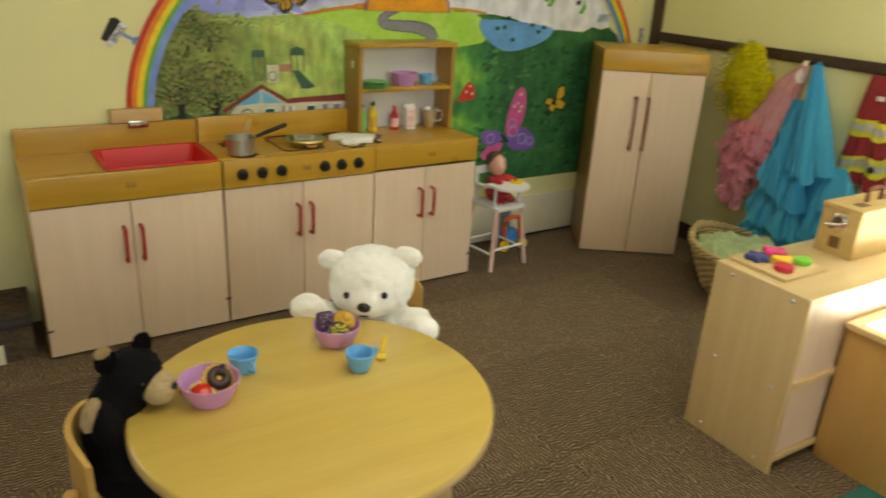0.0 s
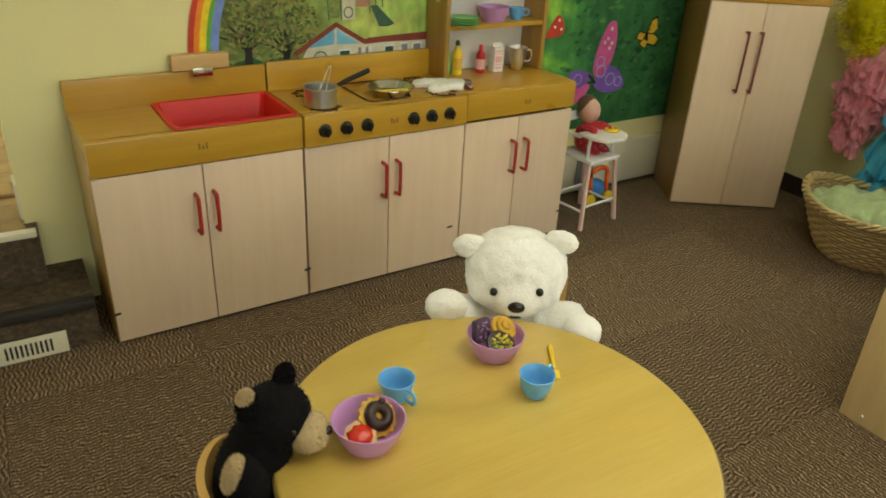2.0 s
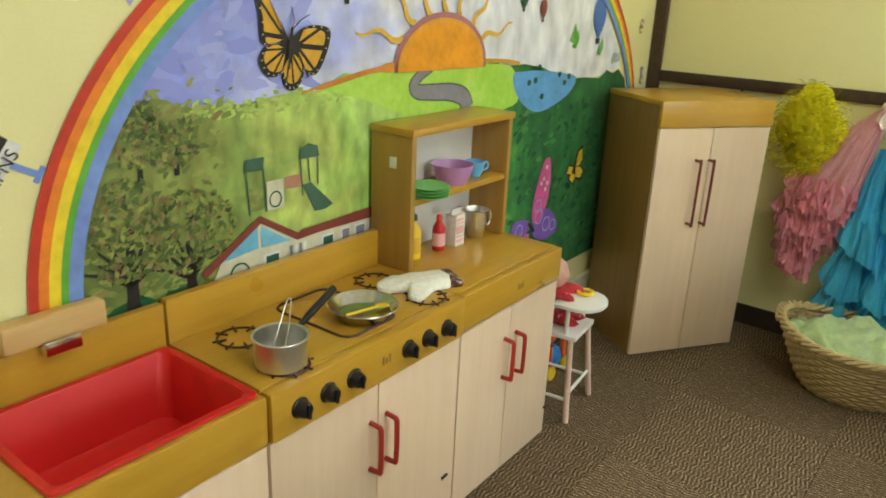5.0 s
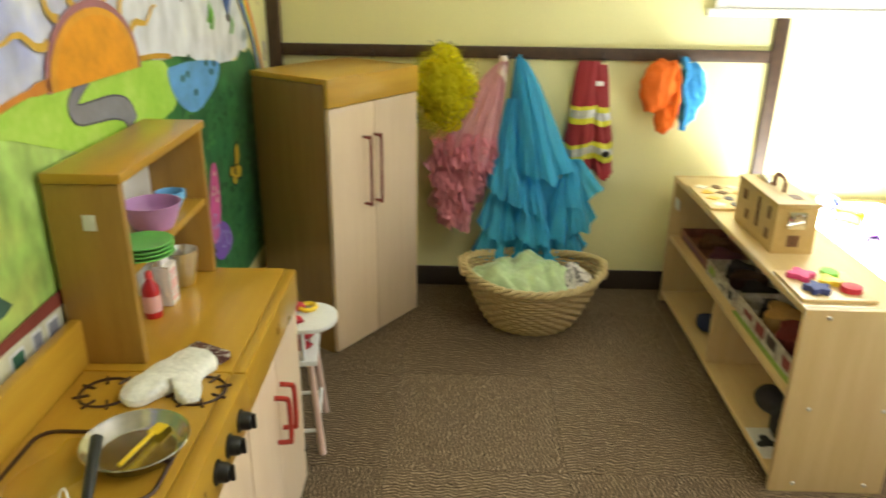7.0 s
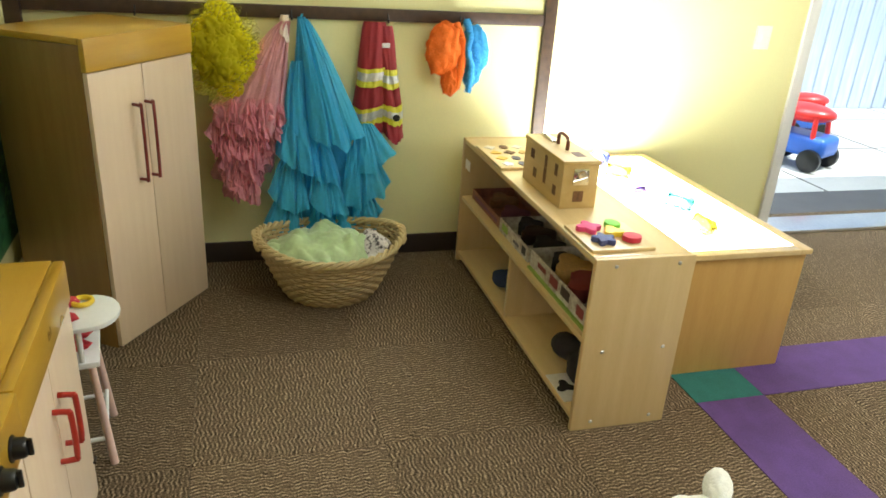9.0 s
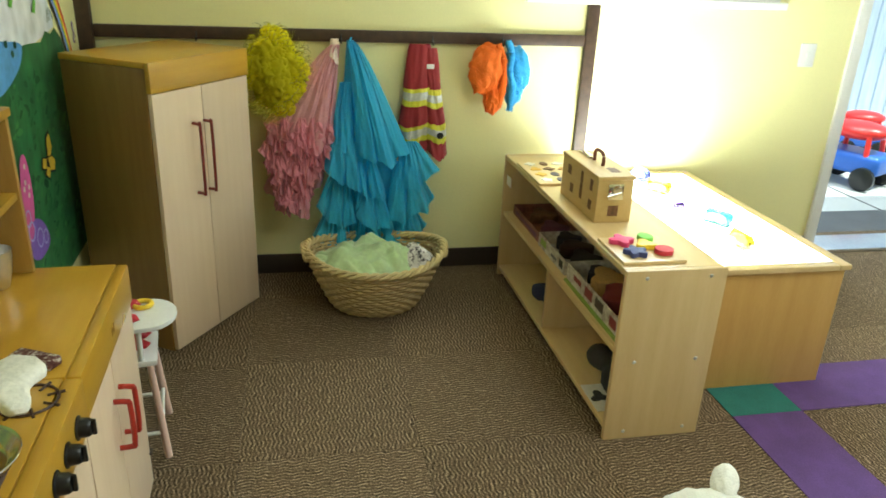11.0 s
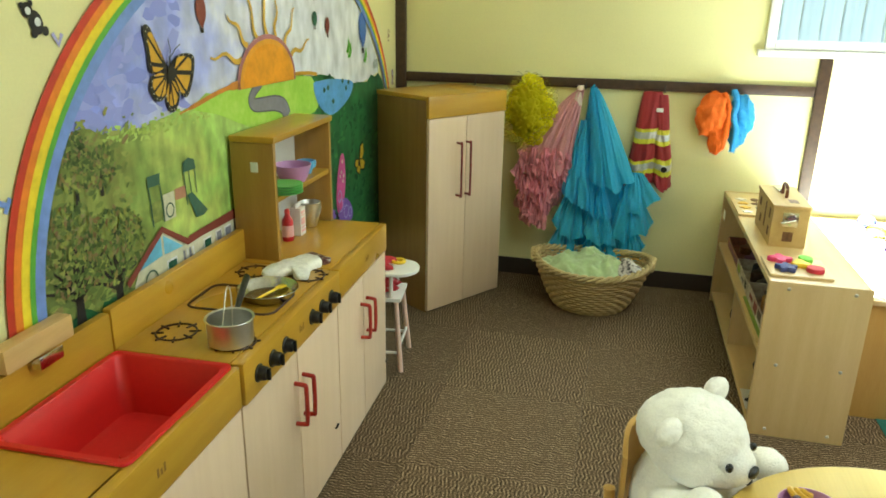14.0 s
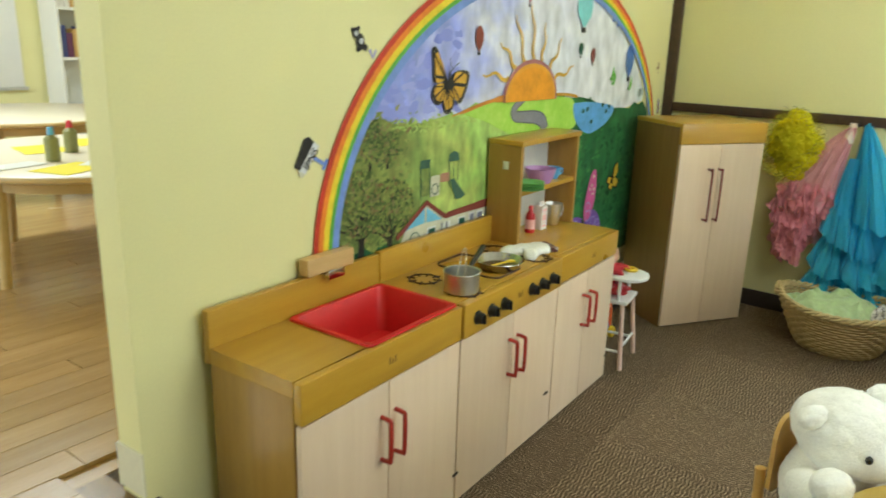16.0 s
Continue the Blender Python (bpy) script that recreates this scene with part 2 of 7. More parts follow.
def lathe(profile, n=32, center=(0, 0, 0)):
    """Turns (radius, height) pairs round the upright axis."""
    bm = bmesh.new()
    rings = []
    for r, z in profile:
        if r < 1e-5:
            rings.append([bm.verts.new((center[0], center[1], center[2] + z))])
        else:
            rings.append([bm.verts.new((center[0] + r * math.cos(2 * math.pi * i / n), center[1] + r * math.sin(2 * math.pi * i / n), center[2] + z)) for i in range(n)])
    for a, b in zip(rings, rings[1:]):
        for i in range(n):
            j = (i + 1) % n
            if len(a) == 1 and len(b) == 1:
                continue
            if len(a) == 1:
                bm.faces.new((a[0], b[j], b[i]))
            elif len(b) == 1:
                bm.faces.new((a[i], a[j], b[0]))
            else:
                bm.faces.new((a[i], a[j], b[j], b[i]))
    bmesh.ops.recalc_face_normals(bm, faces=bm.faces)
    return bm


def tubem(bm, pts, r, n=8, closed=False):
    """A round bar along the points; r may be a number or a list."""
    pts = [Vector(p) for p in pts]
    rad = r if isinstance(r, (list, tuple)) else [r] * len(pts)
    rings, up = [], Vector((0.12, 0.05, 1)).normalized()
    k = len(pts)
    for i, p in enumerate(pts):
        if closed:
            d = (pts[(i + 1) % k] - pts[i - 1]).normalized()
        else:
            d = (pts[min(i + 1, k - 1)] - pts[max(i - 1, 0)]).normalized()
        side = d.cross(up)
        if side.length < 0.2:
            side = d.cross(Vector((1, 0, 0)))
        side.normalize()
        oth = side.cross(d).normalized()
        rings.append([bm.verts.new(p + rad[i] * (math.cos(2 * math.pi * j / n) * side + math.sin(2 * math.pi * j / n) * oth)) for j in range(n)])
    pairs = list(zip(rings, rings[1:])) + ([(rings[-1], rings[0])] if closed else [])
    for a, b in pairs:
        for j in range(n):
            bm.faces.new((a[j], a[(j + 1) % n], b[(j + 1) % n], b[j]))
    if not closed:
        bm.faces.new(rings[0][::-1])
        bm.faces.new(rings[-1])
    bmesh.ops.recalc_face_normals(bm, faces=bm.faces)
    return bm


def tube(pts, r, n=8, closed=False):
    return tubem(bmesh.new(), pts, r, n, closed)


def smooth_path(pts, steps=5, closed=False):
    """Catmull-Rom through the points."""
    p = [Vector(q) for q in pts]
    k = len(p)
    out = []
    for i in range(k if closed else k - 1):
        a, b, c, d = (p[(i - 1) % k], p[i], p[(i + 1) % k], p[(i + 2) % k]) if closed else (p[max(i - 1, 0)], p[i], p[i + 1], p[min(i + 2, k - 1)])
        for s in range(steps):
            t = s / steps
            out.append(0.5 * ((2 * b) + (c - a) * t + (2 * a - 5 * b + 4 * c - d) * t * t + (3 * b - a - 3 * c + d) * t ** 3))
    if not closed:
        out.append(p[-1])
    return out


def slab(outline, z0, z1, bevel=0.0):
    """An upright prism over a flat outline."""
    bm = bmesh.new()
    f = bm.faces.new([bm.verts.new((x, y, z0)) for x, y in outline])
    g = bmesh.ops.extrude_face_region(bm, geom=[f])
    top = [v for v in g["geom"] if isinstance(v, bmesh.types.BMVert)]
    bmesh.ops.translate(bm, verts=top, vec=(0, 0, z1 - z0))
    bmesh.ops.recalc_face_normals(bm, faces=bm.faces)
    if bevel:
        ed = [e for e in bm.edges if abs(e.verts[0].co.z - e.verts[1].co.z) < 1e-6]
        bmesh.ops.bevel(bm, geom=ed, offset=bevel, segments=2, profile=0.6, affect="EDGES")
    return bm


def blob(center, radii, turn=(0, 0, 0), rough=0.0, freq=9.0, sub=3):
    bm = bmesh.new()
    bmesh.ops.create_icosphere(bm, subdivisions=sub, radius=1.0)
    m = Matrix.LocRotScale(center, Euler([radians(a) for a in turn]), radii)
    for v in bm.verts:
        n = v.co.normalized()
        v.co = m @ (v.co * (1 + rough * noise.noise(n * freq * 0.3 + Vector(center) * 7)))
    return bm


def merged(*bms):
    out = bmesh.new()
    for b in bms:
        me = bpy.data.meshes.new("tmp")
        b.to_mesh(me)
        out.from_mesh(me)
        bpy.data.meshes.remove(me)
        b.free()
    return out


def mesh_of(name, bm, material, soft=None):
    me = bpy.data.meshes.new(name)
    if soft is not None:
        for e in bm.edges:
            if len(e.link_faces) == 2 and e.calc_face_angle(0) > radians(soft):
                e.smooth = False
        for f in bm.faces:
            f.smooth = True
    bm.to_mesh(me)
    bm.free()
    me.materials.append(material)
    return me


def part(name, bm, material, parent, label="", soft=40):
    ob = new(name, mesh_of(name, bm, material, soft))
    ob.parent = parent
    return tagged(ob, label)


def thing(name, m, label, category, group="", kind=""):
    ob = new(name)
    ob.empty_display_size = 0.05
    ob.matrix_basis = m
    return tagged(ob, label, category, group, kind)


def single(name, bm, material, label, category, m=None, group="", kind="", soft=40):
    ob = new(name, mesh_of(name, bm, material, soft))
    if m is not None:
        ob.matrix_basis = m
    return tagged(ob, label, category, group, kind)


def structure(name, bm, material, label, m=None, soft=40):
    return single(name, bm, material, label, "structure", m, "", "structure", soft)


# ---- the room ----
K = pose(0.30, 3.172, 0, 0, 0, 1.9)  # the mural wall's own frame: x along it, y into it
XW, CEILING, UP = 3.452, 2.5, 0.30
structure("floor_slab", box(-2.4, XW + 0.2, -3.2, 3.3, -0.2, -0.008), CARPET, "concrete floor under brown carpet tiles")
structure("wall_mural_side", box(0.03, 3.4, 0, 0.085, 0, CEILING), WALL, "pale yellow painted wall that carries a rainbow mural", K)
structure("wall_over_opening", box(-1.9, 0.03, 0, 0.085, 2.2, CEILING), WALL, "pale yellow wall above the wide opening", K)
structure("wall_mural_side_west", box(-2.8, -1.9, 0, 0.085, 0, CEILING), WALL, "pale yellow wall beside the wide opening", K)
structure("wall_west", box(-2.5, -2.4, -3.1, 3.2, 0, CEILING), WALL, "pale yellow wall")
# the south wall's opening is assumed, a place for the added fill
structure("wall_south_low", box(-2.5, XW + 0.1, -3.2, -3.1, 0, 1.0), WALL, "pale yellow wall below an added opening, out of view")
structure("wall_south_high", box(-2.5, XW + 0.1, -3.2, -3.1, 2.4, CEILING), WALL, "pale yellow wall above an added opening, out of view")
structure("wall_south_west", box(-2.5, -1.3, -3.2, -3.1, 1.0, 2.4), WALL, "pale yellow wall")
structure("wall_south_east", box(2.5, XW + 0.1, -3.2, -3.1, 1.0, 2.4), WALL, "pale yellow wall")
structure("ceiling", box(-2.6, XW + 0.3, -3.3, 9.2, CEILING, CEILING + 0.1), CEIL, "white ceiling")
# the hook wall, with its window and the yard door
WY0, WY1, WZ0, WZ1 = 0.50, 1.585, 1.156, 2.05
DY0, DY1, DZ1 = -0.92, 0.045, 2.05
for n, a, b, c, d in (("wall_east_a", WY1, 3.36, 0, CEILING), ("wall_east_b", WY0, WY1, 0, WZ0), ("wall_east_c", WY0, WY1, WZ1, CEILING), ("wall_east_d", DY1, WY0, 0, CEILING), ("wall_east_e", DY0, DY1, DZ1, CEILING), ("wall_east_f", -3.2, DY0, 0, CEILING)):
    structure(n, box(XW, XW + 0.13, a, b, c, d), WALL, "pale yellow painted wall with clothes hooks")
structure("baseboard", box(XW - 0.012, XW - 0.001, DY1 + 0.06, 3.224, 0.0, 0.085, 0.003), DARKBASE, "dark brown vinyl baseboard")
structure("hook_rail", box(XW - 0.022, XW, 1.354, 3.223, 0.961, 1.006, 0.004), DARKTRIM, "dark brown wooden hook rail along the wall")
structure("corner_post", box(XW - 0.030, XW, 3.225, 3.276, 0.0, CEILING, 0.004), DARKTRIM, "dark brown wooden corner post")
structure("trim_post", box(XW - 0.024, XW, 1.302, 1.352, 0.086, WZ0 - 0.03, 0.004), DARKTRIM, "dark brown wooden upright under the window")
# window
win = structure("window_1", box(XW - 0.028, XW + 0.10, WY0 - 0.035, WY1 + 0.03, WZ0 - 0.028, WZ0 + 0.002, 0.006), WHITE, "white aluminium sliding window in the yellow wall")
for nm, a, b, c, d in (("window_frame", WY0, WY0 + 0.04, WZ0, WZ1), ("window_frame", WY1 - 0.04, WY1, WZ0, WZ1), ("window_frame", WY0 + 0.04, WY1 - 0.04, WZ0 + 0.003, WZ0 + 0.04), ("window_frame", WY0 + 0.04, WY1 - 0.04, WZ1 - 0.04, WZ1), ("mullion", 1.055, 1.105, WZ0 + 0.041, WZ1 - 0.041)):
    part(nm, box(XW - 0.02, XW + 0.06, a, b, c, d, 0.004), WHITE, win)
PANE = glass("window_glass")
for a, b in ((WY0 + 0.04, 1.055), (1.105, WY1 - 0.04)):
    p = part("pane", box(XW + 0.02, XW + 0.024, a, b, WZ0 + 0.04, WZ1 - 0.04), PANE, win)
    p.visible_shadow = False
# yard door frame and sill
dfr = structure("door_1", box(XW - 0.015, XW + 0.145, DY1, DY1 + 0.055, 0, DZ1 + 0.055, 0.004), WHITE, "white frame of the open yard door")
part("door_frame", box(XW - 0.015, XW + 0.145, DY0 - 0.055, DY0, 0, DZ1 + 0.055, 0.004), WHITE, dfr)
part("door_frame", box(XW - 0.015, XW + 0.145, DY0, DY1, DZ1, DZ1 + 0.055, 0.004), WHITE, dfr)
part("door_sill", box(XW - 0.03, XW + 0.16, DY0, DY1, 0.0, 0.018, 0.004), STEEL, dfr)

# ---- steps and the next room ----
STEPNOSE = plain("black_rubber_nosing", (0.025, 0.022, 0.02), 0.55, var=0.2)
steps = structure("steps", box(-1.9, 0.46, 2.905, 3.40, 0.0, 0.142), STEPCARPET, "two low carpeted steps up to the next room")
part("step_upper", box(-1.9, 0.36, 3.075, 3.34, 0.1425, UP - 0.012), STEPCARPET, steps)
part("nosing", box(-1.9, 0.46, 2.893, 2.93, 0.118, 0.149, 0.008), STEPNOSE, steps)
part("edge_strip", box(-1.9, 0.355, 3.068, 3.10, UP - 0.014, UP + 0.004, 0.003), CREAM, steps)
structure("floor_next_room", box(-2.5, 4.5, 3.345, 9.2, UP - 0.14, UP - 0.012), OAKFLOOR, "slab under oak floor boards")
structure("floor_threshold", box(-2.5, 0.329, 3.10, 3.3445, UP - 0.14, UP - 0.012), OAKFLOOR, "slab under oak floor boards at the opening")
structure("wall_next_north", box(-2.6, 4.6, 7.7, 7.8, 0, CEILING), WALL, "pale yellow wall of the next room")
structure("wall_next_east", box(4.4, 4.5, 3.3, 9.0, 0, CEILING), WALL, "pale yellow wall of the next room")
# the gap between these west walls is assumed, for the added fill
structure("wall_next_west_low", box(-2.6, -2.5, 3.1, 9.0, 0, 1.1), WALL, "pale yellow wall of the next room")
structure("wall_next_west_high", box(-2.6, -2.5, 3.1, 9.0, 2.3, CEILING), WALL, "pale yellow next-room wall above an added opening")
structure("jamb_base", box(0.024, 0.03, -0.004, 0.089, UP + 0.004, UP + 0.11), CREAM, "cream base strip on the opening's edge", K)
# register grille on the first riser
reg = thing("floor_register", pose(0.0, 2.892, 0.0), "cream metal air register set in the step riser", "vent")
part("plate", box(-0.32, 0.372, -0.004, 0.0, 0.004, 0.072, 0.001), CREAM, reg)
# slots are strips on the plate, coloured dark for the shade inside
for i in range(52):
    x = -0.30 + i * 0.0123
    if i % 14 == 13:
        continue
    part("slot", box(x, x + 0.006, -0.0055, -0.0045, 0.018, 0.057), SLOT_SHADE, reg)

# ---- play kitchen, in the mural wall's frame: u from 0.3, back at -0.02 ----


def handle(parent, x, z0, z1, y, material, r=0.0058, out=0.030):
    part("handle", tube(smooth_path([(x, y, z0), (x, y - out * 0.8, z0 + 0.002), (x, y - out, z0 + 0.012), (x, y - out, z1 - 0.012), (x, y - out * 0.8, z1 - 0.002), (x, y, z1)], 4), r, 10), material, parent, "glossy red plastic bow handle")


FRONT, BACK, TOPZ = -0.322, -0.018, 0.612


def kitchen_unit(name, x0, x1, doors, label, hgap=0.0):
    u = thing(name, K, label, "play kitchen")
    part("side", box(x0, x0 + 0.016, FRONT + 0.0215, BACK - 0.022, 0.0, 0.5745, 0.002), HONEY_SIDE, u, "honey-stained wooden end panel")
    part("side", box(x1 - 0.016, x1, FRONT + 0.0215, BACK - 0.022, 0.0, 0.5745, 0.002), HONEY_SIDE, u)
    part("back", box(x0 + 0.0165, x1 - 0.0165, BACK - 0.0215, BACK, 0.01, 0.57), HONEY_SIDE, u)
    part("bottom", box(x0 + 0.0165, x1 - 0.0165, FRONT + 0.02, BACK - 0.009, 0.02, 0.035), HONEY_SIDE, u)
    n = len(doors)
    for i, (a, b, hx) in enumerate(doors):
        d = part("door", box(a + 0.0015, b - 0.0015, FRONT, FRONT + 0.016, 0.012, 0.512, 0.002), PALE, u, "pale laminate cupboard door")
        handle(d, hx, 0.315, 0.428, FRONT, HANDLE)
    return u


UA, UB, UC, UD = 0.190, 0.774, 1.355, 1.834
sink_unit = kitchen_unit("sink_unit", UA, UB, ((UA, 0.476, 0.448), (0.476, UB, 0.500)), "wooden toy sink unit with pale doors and a red basin")
# counter with a rectangular hole for the basin
SX0, SX1, SY0, SY1 = 0.425, 0.757, -0.304, -0.058
top = bmesh.new()
outer = [(UA, FRONT + 0.021), (UB, FRONT + 0.021), (UB, -0.04), (UA, -0.04)]
inner = [(SX0, SY0), (SX1, SY0), (SX1, SY1), (SX0, SY1)]
for z in (0.575, TOPZ):
    o, q = [top.verts.new((*p, z)) for p in outer], [top.verts.new((*p, z)) for p in inner]
    for i in range(4):
        top.faces.new((o[i], o[(i + 1) % 4], q[(i + 1) % 4], q[i]))
top.verts.ensure_lookup_table()
for i in range(4):
    j = (i + 1) % 4
    top.faces.new([top.verts[k] for k in (i, j, 8 + j, 8 + i)])
    top.faces.new([top.verts[k] for k in (4 + i, 4 + j, 12 + j, 12 + i)])
bmesh.ops.recalc_face_normals(top, faces=top.faces)
part("worktop", top, HONEY, sink_unit)
part("apron", box(UA, UB, FRONT - 0.004, FRONT + 0.0205, 0.516, TOPZ - 0.0005, 0.005), HONEY, sink_unit, "honey maple front rail")
part("backsplash", box(UA, UB - 0.001, -0.039, BACK, TOPZ - 0.04, 0.70, 0.004), HONEY, sink_unit)


def basin():
    bm = bmesh.new()
    loops = []
    for inset, z, r in ((-0.012, TOPZ + 0.002, 0.016), (-0.011, TOPZ + 0.007, 0.016), (0.001, TOPZ + 0.007, 0.016), (0.004, TOPZ + 0.003, 0.018), (0.022, TOPZ - 0.115, 0.03), (0.034, TOPZ - 0.122, 0.03)):
        ring = []
        x0, x1, y0, y1 = SX0 + inset, SX1 - inset, SY0 + inset, SY1 - inset
        for cx, cy, a0 in ((x1 - r, y1 - r, 0), (x0 + r, y1 - r, 90), (x0 + r, y0 + r, 180), (x1 - r, y0 + r, 270)):
            for k in range(5):
                a = radians(a0 + 22.5 * k)
                ring.append(bm.verts.new((cx + r * math.cos(a), cy + r * math.sin(a), z)))
        loops.append(ring)
    for a, b in zip(loops, loops[1:]):
        for i in range(20):
            bm.faces.new((a[i], a[(i + 1) % 20], b[(i + 1) % 20], b[i]))
    bm.faces.new(loops[-1])
    bmesh.ops.recalc_face_normals(bm, faces=bm.faces)
    for f in bm.faces:
        f.normal_flip() if f.calc_center_median().z < TOPZ - 0.12 and f.normal.z < 0 else None
    return bm


part("basin", basin(), RED, sink_unit, "glossy red plastic basin")
part("drain", lathe([(0.0, 0.002), (0.012, 0.002), (0.014, 0.0)], 16, (0.60, -0.17, TOPZ - 0.1215)), RED, sink_unit)
tap = part("tap_block", box(0.488, 0.660, -0.047, -0.012, 0.702, 0.748, 0.006), wood("pale_tap_block", (0.66, 0.45, 0.2), (0.56, 0.36, 0.14), 0.4), sink_unit, "pale wooden tap block with a metal clip")
part("clip", box(0.542, 0.602, -0.066, -0.047, 0.690, 0.702, 0.002), CHROME, tap)
part("clip_lip", box(0.542, 0.602, -0.067, -0.063, 0.688, 0.712, 0.002), CHROME, tap)

stove = kitchen_unit("stove_unit", UB + 0.004, UC, ((UB + 0.004, 1.066, 1.042), (1.066, UC, 1.092)), "wooden toy cooker with black knobs and printed burners")
part("worktop", box(UB + 0.004, UC, FRONT + 0.021, -0.04, 0.575, TOPZ + 0.003, 0.003), HONEY, stove)
part("apron", box(UB + 0.004, UC, FRONT - 0.010, FRONT + 0.0205, 0.516, TOPZ + 0.002, 0.006), HONEY, stove, "honey maple front rail")
part("backsplash", box(UB + 0.004, UC + 0.03, -0.039, BACK, TOPZ - 0.04, 0.705, 0.004), HONEY, stove)
for kx in (0.842, 0.912, 0.982, 1.147, 1.214, 1.283):
    kn = part("knob", lathe([(0.0, 0.021), (0.013, 0.021), (0.0155, 0.017), (0.0165, 0.004), (0.0205, 0.002), (0.0205, 0.0)], 20), BLACK, stove, "black plastic knob")
    kn.matrix_basis = pose(kx, FRONT - 0.010, 0.563, 90, 0, 0)
    g = part("grip", box(-0.003, 0.003, -0.014, 0.014, 0.0205, 0.028, 0.002), BLACK, kn)


def burner(cx, cy, r):
    bm = tube([(cx + r * math.cos(a), cy + r * math.sin(a), TOPZ + 0.0042) for a in (2 * math.pi * i / 28 for i in range(28))], 0.0026, 5, True)
    for i in range(8):
        a = 2 * math.pi * (i + 0.5) / 8
        tubem(bm, [(cx + r * k * math.cos(a), cy + r * k * math.sin(a), TOPZ + 0.0042) for k in (0.62, 1.22)], 0.0026, 5)
    part("burner_print", bm, BURNT, stove, "dark burner outline")


for c in ((0.883, -0.118), (0.868, -0.268), (1.285, -0.112), (1.293, -0.265)):
    burner(*c, 0.044)
gr = []
for cx, cy, a0 in ((1.145, -0.085, 0), (1.045, -0.085, 90), (1.045, -0.255, 180), (1.145, -0.255, 270)):
    for k in range(6):
        a = radians(a0 + 18 * k)
        gr.append((cx + 0.028 * math.cos(a), cy + 0.028 * math.sin(a), TOPZ + 0.0042))
part("griddle_print", tube(gr, 0.0036, 5, True), BURNT, stove, "dark rounded griddle outline")

cup = kitchen_unit("hutch_cupboard", UC + 0.003, UD, ((UC + 0.003, 1.588, 1.561), (1.588, UD, 1.617)), "low wooden toy cupboard with pale doors under an open hutch")
part("worktop", box(UC + 0.003, UD, FRONT + 0.019, -0.02, 0.575, TOPZ + 0.003, 0.003), HONEY, cup)
part("apron", box(UC + 0.003, UD, FRONT - 0.006, FRONT + 0.0185, 0.522, TOPZ + 0.002, 0.006), HONEY, cup, "honey maple front rail")
HX0, HX1, HY0, HY1, HZ = 1.378, 1.822, -0.142, -0.014, 0.972
hut = thing("hutch", K, "honey maple open toy hutch with one shelf", "shelf")
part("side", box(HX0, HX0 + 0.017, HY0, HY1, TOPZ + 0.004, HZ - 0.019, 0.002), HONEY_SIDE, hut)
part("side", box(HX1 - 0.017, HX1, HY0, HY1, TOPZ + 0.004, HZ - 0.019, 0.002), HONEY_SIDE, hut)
part("top", box(HX0 - 0.004, HX1 + 0.004, HY0 - 0.006, HY1, HZ - 0.0185, HZ, 0.004), HONEY, hut)
part("shelf", box(HX0 + 0.0175, HX1 - 0.0175, HY0 + 0.004, HY1 - 0.007, 0.782, 0.798, 0.002), HONEY, hut)
part("back_panel", box(HX0 + 0.0175, HX1 - 0.0175, HY1 - 0.006, HY1 - 0.001, TOPZ + 0.004, HZ - 0.019), WHITE, hut, "white painted back panel")
part("sticker", box(HX0 - 0.0012, HX0, -0.095, -0.073, 0.872, 0.90, 0.0005), WHITE, hut, "small white worn sticker")

PIN = plain("dark_steel_pin", (0.06, 0.045, 0.035), 0.4, 0.8)
for owner, u, z in ((sink_unit, UB - 0.002, 0.105), (sink_unit, UA + 0.006, 0.105), (stove, 1.315, 0.14), (cup, UD - 0.004, 0.10)):
    part("hinge_pin", tube([(u - 0.010, FRONT - 0.003, z), (u + 0.010, FRONT - 0.003, z + 0.002)], 0.0035, 8), PIN, owner)
MARK = plain("faint_branded_mark", (0.26, 0.14, 0.03), 0.5)
for owner, u, y in ((sink_unit, 0.47, FRONT - 0.0046), (stove, 1.065, FRONT - 0.0106), (cup, 1.60, FRONT - 0.0066)):
    for k, (a, h) in enumerate(((0.0, 0.018), (0.010, 0.012), (0.020, 0.018))):
        part("maker_mark", box(u + a, u + a + 0.006, y, y + 0.0004, 0.556, 0.556 + h), MARK, owner)

# ---- toy refrigerator across the corner ----
FR = pose(2.810, 2.938, 0, 0, 0, -33.2)
fr = thing("toy_refrigerator", FR, "tall wooden toy refrigerator with two pale doors, across the corner", "play kitchen")
FW, FD, FH = 0.465, 0.345, 0.962
part("side", box(0, 0.016, 0.017, FD, 0, FH - 0.02, 0.002), FRIDGE_SIDE, fr, "honey wooden side panel, darkened for shade")
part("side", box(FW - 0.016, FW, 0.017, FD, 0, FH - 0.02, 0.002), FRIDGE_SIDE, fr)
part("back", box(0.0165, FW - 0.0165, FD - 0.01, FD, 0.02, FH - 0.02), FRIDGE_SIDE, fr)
part("top", box(-0.003, FW + 0.003, 0.0165, FD + 0.002, FH - 0.0195, FH, 0.004), HONEY, fr)
part("head_rail", box(-0.003, FW + 0.003, -0.004, 0.016, FH - 0.092, FH, 0.005), HONEY, fr, "honey maple head rail")
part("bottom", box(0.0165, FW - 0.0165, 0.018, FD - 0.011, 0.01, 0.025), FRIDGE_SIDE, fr)
